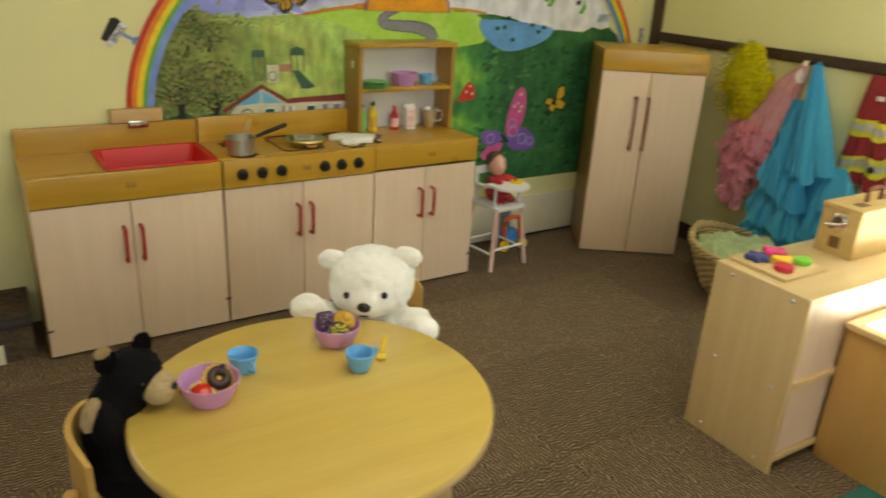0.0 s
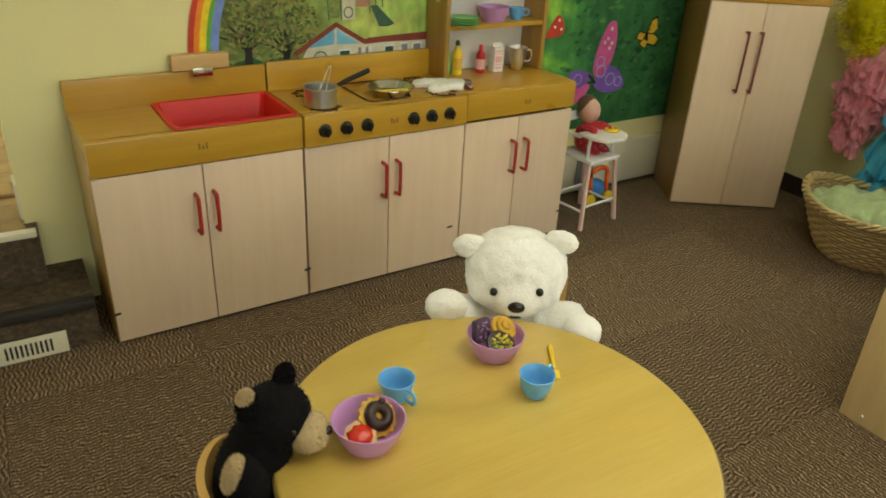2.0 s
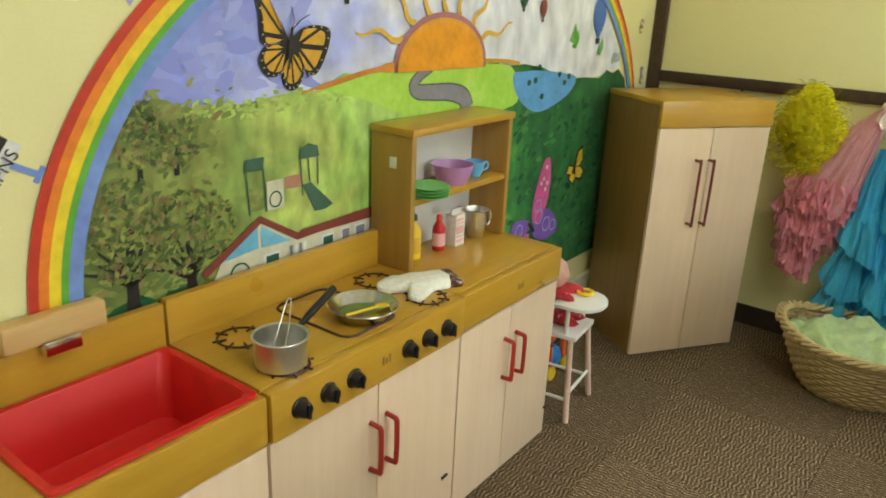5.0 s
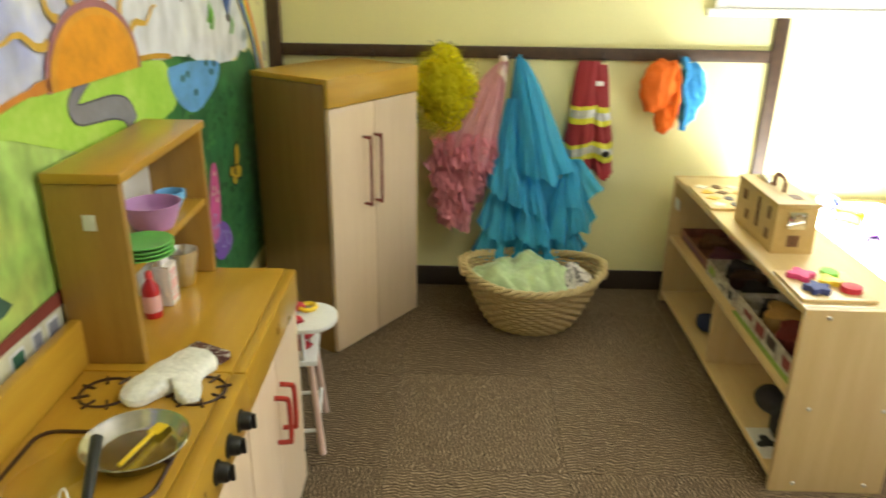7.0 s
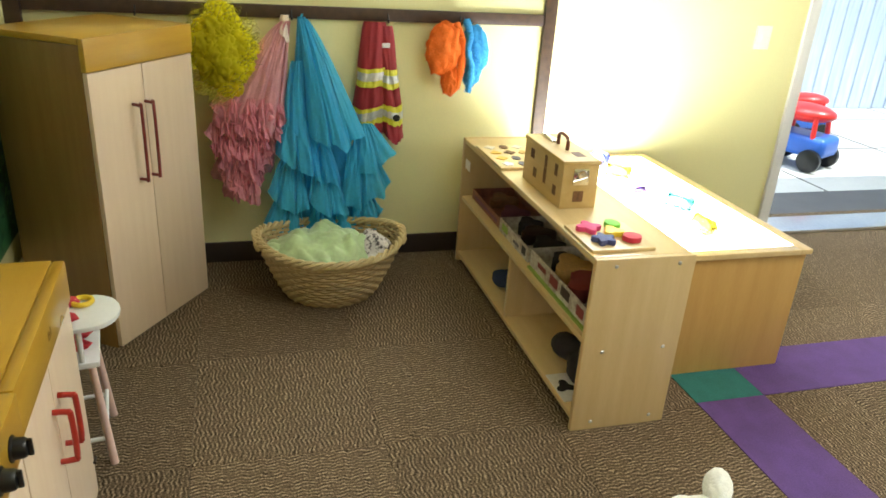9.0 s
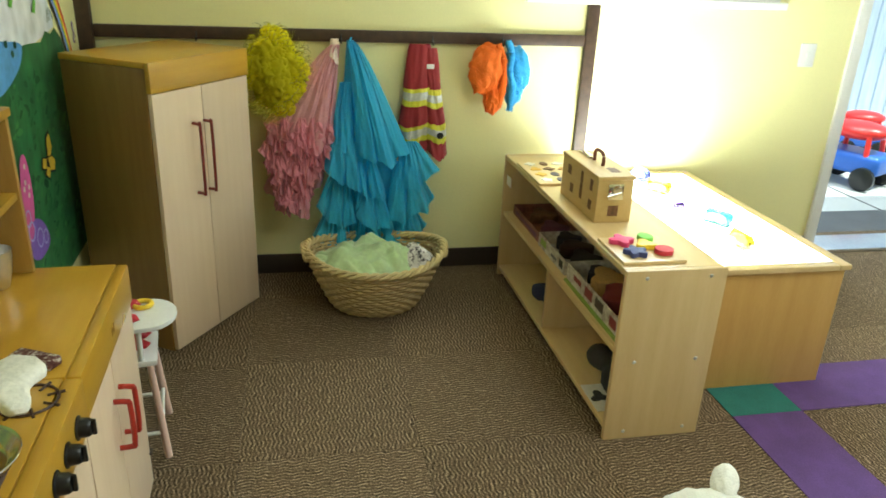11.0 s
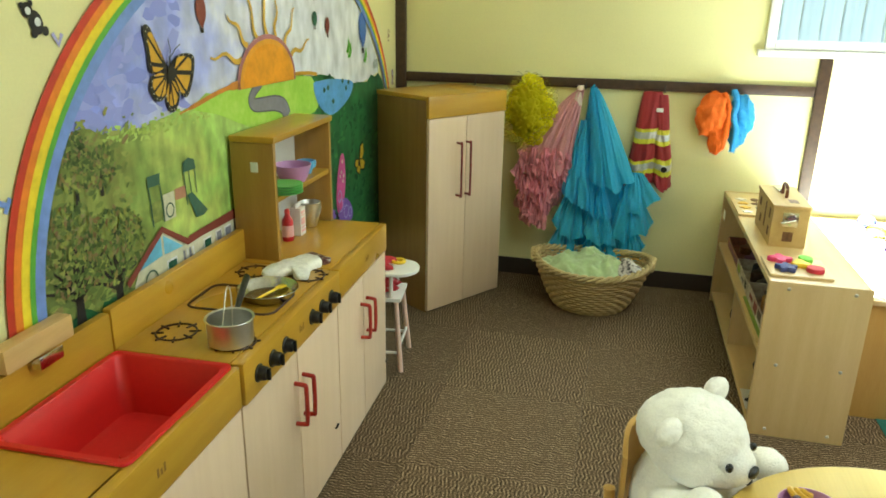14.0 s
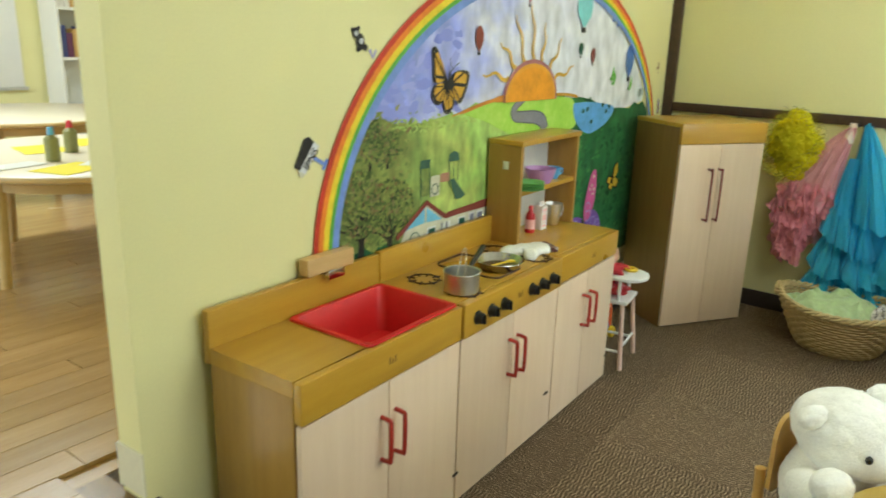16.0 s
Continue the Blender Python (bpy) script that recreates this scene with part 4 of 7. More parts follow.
for k in range(4):
    flat("house_shutter", [(1.115 + 0.014 * k, 0.684), (1.124 + 0.014 * k, 0.684), (1.124 + 0.014 * k, 0.722), (1.115 + 0.014 * k, 0.722)], MWHITE if k % 2 else MGREY, 5, hs)
stroke("house_wreath", oval(0.975, 0.694, 0.024, 0.024, 18) + oval(0.975, 0.694, 0.024, 0.024, 18)[:1], 0.004, MPLAY, 6, hs)
# play tower
MTOWER = paint("mural_tower", (0.055, 0.13, 0.085))
pt = flat("play_tower", [(1.003, 0.935), (1.054, 0.935), (1.05, 0.908), (1.0, 0.910)], MTOWER, 3, None, "painted dark green climbing frame")
flat("tower_roof", [(1.150, 0.915), (1.155, 0.938), (1.18, 0.947), (1.207, 0.938), (1.212, 0.913)], MTOWER, 3, pt)
for a, b in (((1.005, 0.91), (1.010, 0.815)), ((1.050, 0.91), (1.055, 0.815)), ((1.155, 0.915), (1.16, 0.83)), ((1.178, 0.915), (1.182, 0.86)), ((1.207, 0.912), (1.207, 0.85))):
    stroke("tower_post", [a, b], 0.004, MTOWER, 3, pt)
flat("play_panel", [(1.012, 0.822), (1.048, 0.822), (1.048, 0.872), (1.012, 0.872)], OLIVE, 3, pt)
flat("play_panel", [(1.058, 0.815), (1.105, 0.815), (1.105, 0.880), (1.058, 0.880)], MCREAM, 3, pt)
stroke("play_ring", oval(1.08, 0.838, 0.016, 0.017, 16) + oval(1.08, 0.838, 0.016, 0.017, 16)[:1], 0.004, MTOWER, 4, pt)
flat("play_bridge", [(1.108, 0.855), (1.158, 0.852), (1.158, 0.882), (1.108, 0.882)], paint("mural_salmon", (0.50, 0.25, 0.16)), 3, pt)
flat("slide", [(1.162, 0.855), (1.185, 0.858), (1.255, 0.793), (1.23, 0.785), (1.195, 0.787)], MTOWER, 3, pt)
# painted trees: trunks, branches and leaf dabs


def dab_paint():
    m, nd, lk, bs = nodes_of("mural_leaf_dabs")
    geo = nd.new("ShaderNodeNewGeometry")
    r = ramp(nd, [(0.0, (0.05, 0.085, 0.022)), (0.25, (0.09, 0.14, 0.03)), (0.45, (0.15, 0.20, 0.045)), (0.6, (0.22, 0.28, 0.06)), (0.75, (0.33, 0.37, 0.08)), (0.86, (0.20, 0.11, 0.045)), (1.0, (0.29, 0.27, 0.11))])
    lk.new(geo.outputs["Random Per Island"], r.inputs[0])
    lk.new(r.outputs[0], bs.inputs["Base Color"])
    bs.inputs["Roughness"].default_value = 0.6
    return m


DABS = dab_paint()


def painted_tree(cu, zb, zt, ru, rz, seed, count, trunk=0.036):
    rng = random.Random(seed)
    tr = stroke("tree", [(cu - 0.004, zb), (cu, zb + 0.06), (cu + 0.004, zt - 0.02), (cu + 0.012, zt + 0.04)], [trunk, trunk * 0.67, trunk * 0.5, trunk * 0.17], MBLACK, 3, None, "painted tree with dabbed autumn leaves")
    br = bmesh.new()
    for k in range(9 if trunk > 0.02 else 0):
        a = radians(25 + 130 * k / 8 + rng.uniform(-8, 8))
        L = rng.uniform(0.06, 0.13)
        strokem(br, [(cu, zb + 0.08), (cu + L * 0.5 * math.cos(a), zb + 0.09 + L * 0.5 * math.sin(a)), (cu + L * math.cos(a) * 1.1, zb + 0.09 + L * math.sin(a))], [0.012, 0.007, 0.003], 3)
    if br.faces:
        part("branchwork", br, MBLACK, tr, "", None)
    lf = bmesh.new()
    y = -0.0012 - 0.0013 * 3.6
    for k in range(count):
        a, q = rng.uniform(0, 2 * math.pi), rng.random() ** 0.55
        u, z = cu + ru * q * math.cos(a), zt + rz * q * math.sin(a)
        s, t = rng.uniform(0.006, 0.013), rng.uniform(0, math.pi)
        du, dz = s * math.cos(t), s * math.sin(t)
        vs = [lf.verts.new((u + x * du - w * dz * 0.5, y - 0.0002 * (k % 5), z + x * dz + w * du * 0.5)) for x, w in ((-1, 0), (0, -1), (1, 0), (0, 1))]
        f = lf.faces.new(vs)
        f.normal_update()
        if f.normal.y > 0:
            f.normal_flip()
    tagged(part("leaf_dab_spread", lf, DABS, tr, "", None), kind="stuff")


painted_tree(0.735, 0.66, 0.845, 0.090, 0.095, 3, 300)
painted_tree(0.860, 0.64, 0.815, 0.110, 0.085, 4, 340)
flat("hedge", [(u, z + 0.010 * math.sin(70 * u) + 0.007 * math.sin(173 * u)) if z > 0.65 else (u, z) for u, z in curve2([(0.65, 0.60), (0.66, 0.70), (0.74, 0.705), (0.82, 0.70), (0.90, 0.68), (0.92, 0.60)], 6, True)], paint("mural_hedge", (0.02, 0.12, 0.04)), 2.6)
painted_tree(0.775, 0.93, 1.015, 0.060, 0.060, 5, 260, 0.012)
painted_tree(0.850, 0.93, 0.990, 0.050, 0.045, 6, 160, 0.012)


def dab_field(name, count, seed, colour, place, small, large, layer, label):
    """Loose brush dabs, each a ragged short stroke."""
    rng, bm = random.Random(seed), bmesh.new()
    for k in range(count):
        u, z = place(rng)
        if abs(u - EU) > arch(d0, max(z, EZ)) - 0.02:
            continue
        L, t = rng.uniform(small, large), rng.uniform(-0.5, 0.9)
        y, n = -0.0012 - 0.0013 * layer - 0.0001 * (k % 6), 9
        vs = []
        for i in range(n):
            a = 2 * math.pi * i / n
            r = rng.uniform(0.55, 1.1)
            du, dz = L * r * math.cos(a), 0.45 * L * r * math.sin(a)
            vs.append(bm.verts.new((u + du * math.cos(t) - dz * math.sin(t), y, z + du * math.sin(t) + dz * math.cos(t))))
        f = bm.faces.new(vs)
        f.normal_update()
        if f.normal.y > 0:
            f.normal_flip()
    return tagged(part(name, bm, colour, mural, label, None), kind="stuff")


def dab_colours(name, stops):
    m, nd, lk, bs = nodes_of(name)
    geo = nd.new("ShaderNodeNewGeometry")
    r = ramp(nd, stops)
    lk.new(geo.outputs["Random Per Island"], r.inputs[0])
    lk.new(r.outputs[0], bs.inputs["Base Color"])
    bs.inputs["Roughness"].default_value = 0.6
    return m


FIELD = dab_colours("mural_field_dabs", [(0.0, (0.30, 0.46, 0.08)), (0.25, (0.40, 0.52, 0.10)), (0.5, (0.48, 0.60, 0.14)), (0.75, (0.42, 0.62, 0.15)), (1.0, (0.56, 0.66, 0.18))])
SHADE = dab_colours("mural_shade_dabs", [(0.0, (0.10, 0.15, 0.04)), (0.35, (0.18, 0.24, 0.055)), (0.65, (0.26, 0.32, 0.075)), (0.85, (0.34, 0.37, 0.10)), (1.0, (0.24, 0.17, 0.07))])
CLOUDS = dab_colours("mural_sky_dabs", [(0.0, (0.27, 0.31, 0.79)), (0.4, (0.31, 0.34, 0.81)), (0.8, (0.36, 0.39, 0.84)), (1.0, (0.42, 0.45, 0.86))])
NIGHT = dab_colours("mural_dark_dabs", [(0.0, (0.012, 0.07, 0.025)), (0.4, (0.025, 0.13, 0.04)), (0.75, (0.05, 0.20, 0.06)), (1.0, (0.10, 0.29, 0.08))])
dab_field("shade_dab_spread", 360, 12, SHADE, lambda g: (g.uniform(0.62, 0.98) - 0.03 * g.random(), 0.66 + 0.40 * g.random() ** 1.2), 0.008, 0.020, 2.2, "olive foliage dabs")
dab_field("crest_dab_spread", 130, 13, FIELD, lambda g: (g.uniform(0.86, 1.32), g.gauss(1.045, 0.012)), 0.006, 0.014, 1.6, "ragged grass along the hill")
dab_field("far_tree_dab_spread", 150, 14, SHADE, lambda g: (g.gauss(0.80, 0.05), g.gauss(1.030, 0.028)), 0.006, 0.014, 2.3, "dark far tree tops")
dab_field("sky_dab_spread", 150, 15, CLOUDS, lambda g: (0.80 + 0.40 * g.random() ** 1.4, g.uniform(1.08, 1.42)), 0.015, 0.05, 0.55, "violet sky brush strokes")
dab_field("dark_dab_spread", 420, 16, NIGHT, lambda g: (g.uniform(2.06, 2.92), g.uniform(0.32, 0.93)), 0.010, 0.030, 1.5, "dark green brush dabs")
# beadwork butterflies and toadstool on the dark hill
pb = stroke("pink_butterfly", [(2.20, 0.53), (2.245, 0.49)], 0.012, MBLACK, 5, None, "pink and purple butterfly with bead rings")
for shape, m in (([(2.235, 0.52), (2.225, 0.60), (2.27, 0.725), (2.315, 0.745), (2.335, 0.69), (2.33, 0.60), (2.29, 0.53)], MPINK), ([(2.235, 0.50), (2.30, 0.56), (2.38, 0.53), (2.42, 0.46), (2.34, 0.44), (2.27, 0.455)], MPURPLE), ([(2.22, 0.52), (2.17, 0.55), (2.10, 0.55), (2.09, 0.51), (2.15, 0.475)], MPURPLE), ([(2.21, 0.49), (2.13, 0.48), (2.09, 0.43), (2.14, 0.41), (2.20, 0.45)], MPINK)):
    flat("wing", curve2(shape, 4, True), m, 4, pb)
for u, z in ((2.30, 0.715), (2.285, 0.675), (2.31, 0.655), (2.30, 0.635), (2.27, 0.66)):
    flat("bead", oval(u, z, 0.008, 0.008, 10), MCREAM, 5, pb)
for u, z, r in ((2.26, 0.58, 0.022), (2.27, 0.54, 0.026), (2.33, 0.50, 0.026), (2.38, 0.485, 0.02), (2.14, 0.515, 0.022)):
    stroke("bead_ring", oval(u, z, r, r, 14) + oval(u, z, r, r, 14)[:1], 0.005, MLILAC, 5, pb)
yb = stroke("yellow_butterfly", [(2.50, 0.665), (2.535, 0.70)], 0.010, MBLACK, 5, None, "small yellow and black butterfly")
for shape in ([(2.52, 0.685), (2.535, 0.735), (2.565, 0.745), (2.575, 0.70), (2.55, 0.68)], [(2.52, 0.68), (2.56, 0.675), (2.59, 0.655), (2.57, 0.63), (2.53, 0.64)], [(2.51, 0.68), (2.47, 0.69), (2.455, 0.665), (2.49, 0.655)], [(2.50, 0.66), (2.48, 0.64), (2.51, 0.62), (2.53, 0.645)]):
    c = (sum(p[0] for p in shape) / len(shape), sum(p[1] for p in shape) / len(shape))
    flat("wing_edge", [(c[0] + (u - c[0]) * 1.3, c[1] + (z - c[1]) * 1.3) for u, z in shape], MBLACK, 4, yb)
    flat("wing", shape, MGOLD, 5, yb)
ts = flat("toadstool", curve2([(u - 0.058, z) for u, z in ((2.00, 0.70), (2.02, 0.75), (2.055, 0.785), (2.085, 0.755), (2.09, 0.715), (2.05, 0.70))], 4, True), MRED, 4, None, "painted red spotted toadstool")
for u, z in ((1.982, 0.74), (2.002, 0.765), (2.017, 0.73)):
    flat("spot", oval(u, z, 0.006, 0.006, 8), MWHITE, 5, ts)
# small figures outside the rainbow: the lettered house and a bear shape
sg = flat("sign_house", [(0.512, 0.952), (0.530, 0.955), (0.580, 1.022), (0.560, 1.036), (0.505, 0.972)], MWHITE, 1, None, "small painted house with letters beside the rainbow")
flat("sign_roof", [(0.492, 0.978), (0.510, 0.968), (0.560, 1.034), (0.543, 1.048), (0.527, 1.044)], MBLACK, 2, sg)
stroke("sign_door", [(0.508, 0.962), (0.522, 0.952)], 0.012, MCREAM, 2, sg)
stroke("sign_post", [(0.548, 1.0), (0.60, 0.972)], 0.011, MBLUE, 1, sg)
stroke("sign_foot", [(0.592, 0.96), (0.608, 0.985)], 0.010, MBLUE, 1, sg)
txt = bpy.data.curves.new("letters", "FONT")
txt.body, txt.size, txt.align_x, txt.align_y = "IPNS", 0.030, "CENTER", "CENTER"
tx = new("letters", txt)
tx.data.materials.append(MBLACK)
tx.parent = sg
tx.matrix_basis = Matrix.Translation((0.548, -0.0052, 0.992)) @ Matrix.Rotation(radians(-52), 4, "Y") @ Matrix.Rotation(radians(90), 4, "X")
fg = flat("bear_figure", oval(0.735, 1.277, 0.017, 0.022, 16, 20), MBLACK, 1, None, "small painted black and white bear beside the rainbow")
for u, z, r, m in ((0.717, 1.298, 0.014, MBLACK), (0.705, 1.306, 0.006, MBLACK), (0.727, 1.31, 0.006, MBLACK), (0.718, 1.297, 0.007, MWHITE), (0.738, 1.278, 0.008, MWHITE), (0.755, 1.262, 0.009, MBLACK), (0.727, 1.258, 0.008, MBLACK)):
    flat("figure_dab", oval(u, z, r, r, 10), m, 2 if m is MWHITE else 1.5, fg)
stroke("figure_post", [(0.772, 1.258), (0.785, 1.236), (0.797, 1.256)], 0.009, MLILAC, 1, fg)
fx = stroke("side_figure", [(3.05, 1.02), (3.062, 0.985), (3.05, 0.95)], 0.018, MLILAC, 1, None, "small pale painted figures beside the rainbow")
for u, z in ((3.056, 1.0), (3.06, 0.965), (2.99, 1.17), (2.995, 1.19)):
    stroke("figure_line", oval(u, z, 0.013, 0.016, 10), 0.005, MBRICK, 2, fx)

# ---- soft toys ----
WHITEFUR = plain("white_plush", (0.90, 0.88, 0.80), 0.95, var=0.10, scale=14, fine=240, bump=0.5, dist=0.004, sheen=0.3)
BLACKFUR = plain("black_plush", (0.006, 0.0055, 0.006), 0.95, var=0.3, scale=14, fine=240, bump=0.5, dist=0.004)
fur_ = WHITEFUR.node_tree.nodes["Principled BSDF"]
fur_.inputs["Subsurface Weight"].default_value, fur_.inputs["Subsurface Scale"].default_value = 0.35, 0.008
fur_.inputs["Subsurface Radius"].default_value = (1.0, 1.0, 1.0)
BLACKFUR.node_tree.nodes["Principled BSDF"].inputs["Specular IOR Level"].default_value = 0.15
TANFUR = plain("tan_plush", (0.60, 0.46, 0.25), 0.95, var=0.15, scale=14, fine=240, bump=0.5, dist=0.004)
EYE = plain("black_glass_eye", (0.01, 0.008, 0.008), 0.12, var=0.1, bump=0)


def fuzz(bm, count, length, seed, slot=None):
    """Short fur tufts all over the faces made so far."""
    rng = random.Random(seed)
    faces = [f for f in bm.faces]
    areas = np.cumsum([f.calc_area() for f in faces])
    for k in range(count):
        f = faces[min(int(np.searchsorted(areas, rng.random() * areas[-1])), len(faces) - 1)]
        vs = [v.co for v in f.verts]
        a, b = rng.random(), rng.random()
        if a + b > 1:
            a, b = 1 - a, 1 - b
        p = vs[0] + (vs[1] - vs[0]) * a + (vs[2] - vs[0]) * b
        n = f.normal
        side = n.cross(Vector((rng.uniform(-1, 1), rng.uniform(-1, 1), rng.uniform(-1, 1)))).normalized()
        lean = (n + 0.7 * n.cross(side) * rng.uniform(-1, 1) + Vector((0, 0, -0.45))).normalized()
        w = 0.0016
        q = [bm.verts.new(p - side * w - n * 0.002), bm.verts.new(p + side * w - n * 0.002), bm.verts.new(p + lean * length * rng.uniform(0.6, 1.2))]
        nf = bm.faces.new(q)
        nf.material_index = f.material_index
    return bm


def fused(center, ells, k=0.03, sub=5, grain=0.0):
    """One smooth stuffed skin round several ellipsoids: centre, radii, lean about the y axis."""
    bm = bmesh.new()
    bmesh.ops.create_icosphere(bm, subdivisions=sub, radius=1.0)
    n = np.array([v.co.normalized()[:] for v in bm.verts])
    o, r = np.array(center, float), np.full(len(n), 0.42)
    for _ in range(90):
        p, d = o + n * r[:, None], None
        for c, rad, lean in ells:
            q = p - np.array(c, float)
            ca, sa = math.cos(radians(lean)), math.sin(radians(lean))
            q = np.stack([q[:, 0] * ca - q[:, 2] * sa, q[:, 1], q[:, 0] * sa + q[:, 2] * ca], 1)
            e = (np.linalg.norm(q / np.array(rad), axis=1) - 1) * min(rad)
            if d is None:
                d = e
            else:
                h = np.clip(0.5 + 0.5 * (d - e) / k, 0, 1)
                d = d * (1 - h) + e * h - k * h * (1 - h)
        r = np.maximum(r - 0.55 * d, 0.004)
    for v, nn, rr in zip(bm.verts, n, r):
        p = o + nn * rr
        g = grain * (noise.noise(Vector(p) * 160) + 1.4 * noise.noise(Vector(p) * 45))
        v.co = Vector(p + nn * g)
    for f in bm.faces:
        f.normal_update()
    return bm


def plush(name, m, pieces, mats, label, tufts, length):
    """One mesh out of stuffed pieces (bmesh, material); the last material, for eyes and noses, stays bald."""
    bm = bmesh.new()
    for b, k in pieces:
        me = bpy.data.meshes.new("tmp")
        if tufts and k != len(mats) - 1:
            fuzz(b, tufts, length, 5)
        b.to_mesh(me)
        n = len(bm.faces)
        bm.from_mesh(me)
        bm.faces.ensure_lookup_table()
        for f in bm.faces[n:]:
            f.material_index = k
        bpy.data.meshes.remove(me)
        b.free()
    ob = new(name, mesh_of(name, bm, mats[0], 80))
    for x in mats[1:]:
        ob.data.materials.append(x)
    ob.matrix_basis = m
    return tagged(ob, label, "stuffed toy")


SEATZ = 0.262
# white bear: local +x is where it looks
plush("white_teddy_bear", pose(1.206, 1.966, 0.005, 0, 0, 236.5), (
    (fused((0, 0, 0.54), (((-0.010, 0.003, 0.531), (0.104, 0.106, 0.074), 0), ((0.020, 0, 0.494), (0.078, 0.098, 0.050), 0), ((0.082, 0, 0.498), (0.040, 0.045, 0.036), 0)), 0.018, 5, 0.0026), 0), (blob((-0.012, 0.090, 0.588), (0.020, 0.036, 0.026), (-8, 0, 0), 0.08, 9, 4), 0), (blob((-0.004, -0.098, 0.570), (0.020, 0.036, 0.026), (6, 0, 0), 0.08, 9, 4), 0),
    (fused((0, 0, 0.39), (((-0.01, 0, 0.385), (0.100, 0.108, 0.115), 0), ((0.05, 0.125, 0.420), (0.070, 0.040, 0.042), 14), ((0.06, -0.125, 0.440), (0.075, 0.042, 0.042), -8), ((0.06, 0.07, 0.305), (0.10, 0.05, 0.043), 0), ((0.06, -0.07, 0.305), (0.10, 0.05, 0.043), 0)), 0.03, 5, 0.0026), 0),
    (blob((0.100, -0.138, 0.484), (0.036, 0.043, 0.034), (0, 0, 0), 0.05, 9, 4), 0), (blob((0.090, 0.140, 0.440), (0.042, 0.040, 0.034), (0, 0, 0), 0.05, 9, 4), 0),
    (blob((0.121, 0, 0.504), (0.008, 0.017, 0.012)), 1), (blob((0.095, 0.045, 0.527), (0.007, 0.008, 0.009)), 1), (blob((0.095, -0.046, 0.521), (0.007, 0.008, 0.009)), 1), (blob((0.117, 0, 0.480), (0.004, 0.012, 0.0022)), 1)),
    (WHITEFUR, EYE), "large white plush bear seated at the table", 0, 0)
# black bear with tan muzzle, slumped forward on the table's edge
plush("black_toy_bear", pose(0.580, 1.742, 0.010, 0, 0, -36), (
    (fused((0.03, 0.015, 0.53), (((0.025, 0.015, 0.532), (0.052, 0.052, 0.046), 0), ((0.0, 0.0, 0.47), (0.050, 0.056, 0.07), 20)), 0.016, 5, 0.001), 0), (blob((0.030, 0.052, 0.572), (0.014, 0.020, 0.020), (0, 0, 0), 0.1), 0), (blob((0.002, -0.028, 0.578), (0.014, 0.020, 0.020), (0, 0, 0), 0.1), 0),
    (fused((0, 0, 0.38), (((-0.012, 0, 0.430), (0.056, 0.062, 0.09), 12), ((0.0, 0, 0.335), (0.066, 0.070, 0.066), 0), ((0.012, -0.060, 0.455), (0.026, 0.024, 0.062), -15), ((0.012, 0.060, 0.455), (0.026, 0.024, 0.062), -15), ((0.032, -0.05, 0.385), (0.032, 0.036, 0.036), 0), ((0.05, -0.045, 0.310), (0.06, 0.035, 0.038), 0), ((0.05, 0.045, 0.310), (0.06, 0.035, 0.038), 0)), 0.018, 5, 0.001), 0),
    (blob((0.076, 0.012, 0.508), (0.030, 0.032, 0.030), (0, 15, 0)), 1), (blob((-0.012, -0.070, 0.490), (0.013, 0.016, 0.036), (0, 18, 0)), 1), (blob((0.000, -0.030, 0.594), (0.010, 0.014, 0.009)), 1),
    (blob((0.105, 0.012, 0.514), (0.006, 0.008, 0.007)), 2), (blob((0.062, -0.020, 0.532), (0.005, 0.004, 0.005)), 2)),
    (BLACKFUR, TANFUR, EYE), "black plush bear with tan muzzle leaning on the table", 2200, 0.004)

# ---- children's chairs ----
CHAIRWOOD = wood("chair_beech", (0.66, 0.42, 0.13), (0.55, 0.32, 0.08), 0.35, (1, 1, 9), 3.0, coat=0.2)


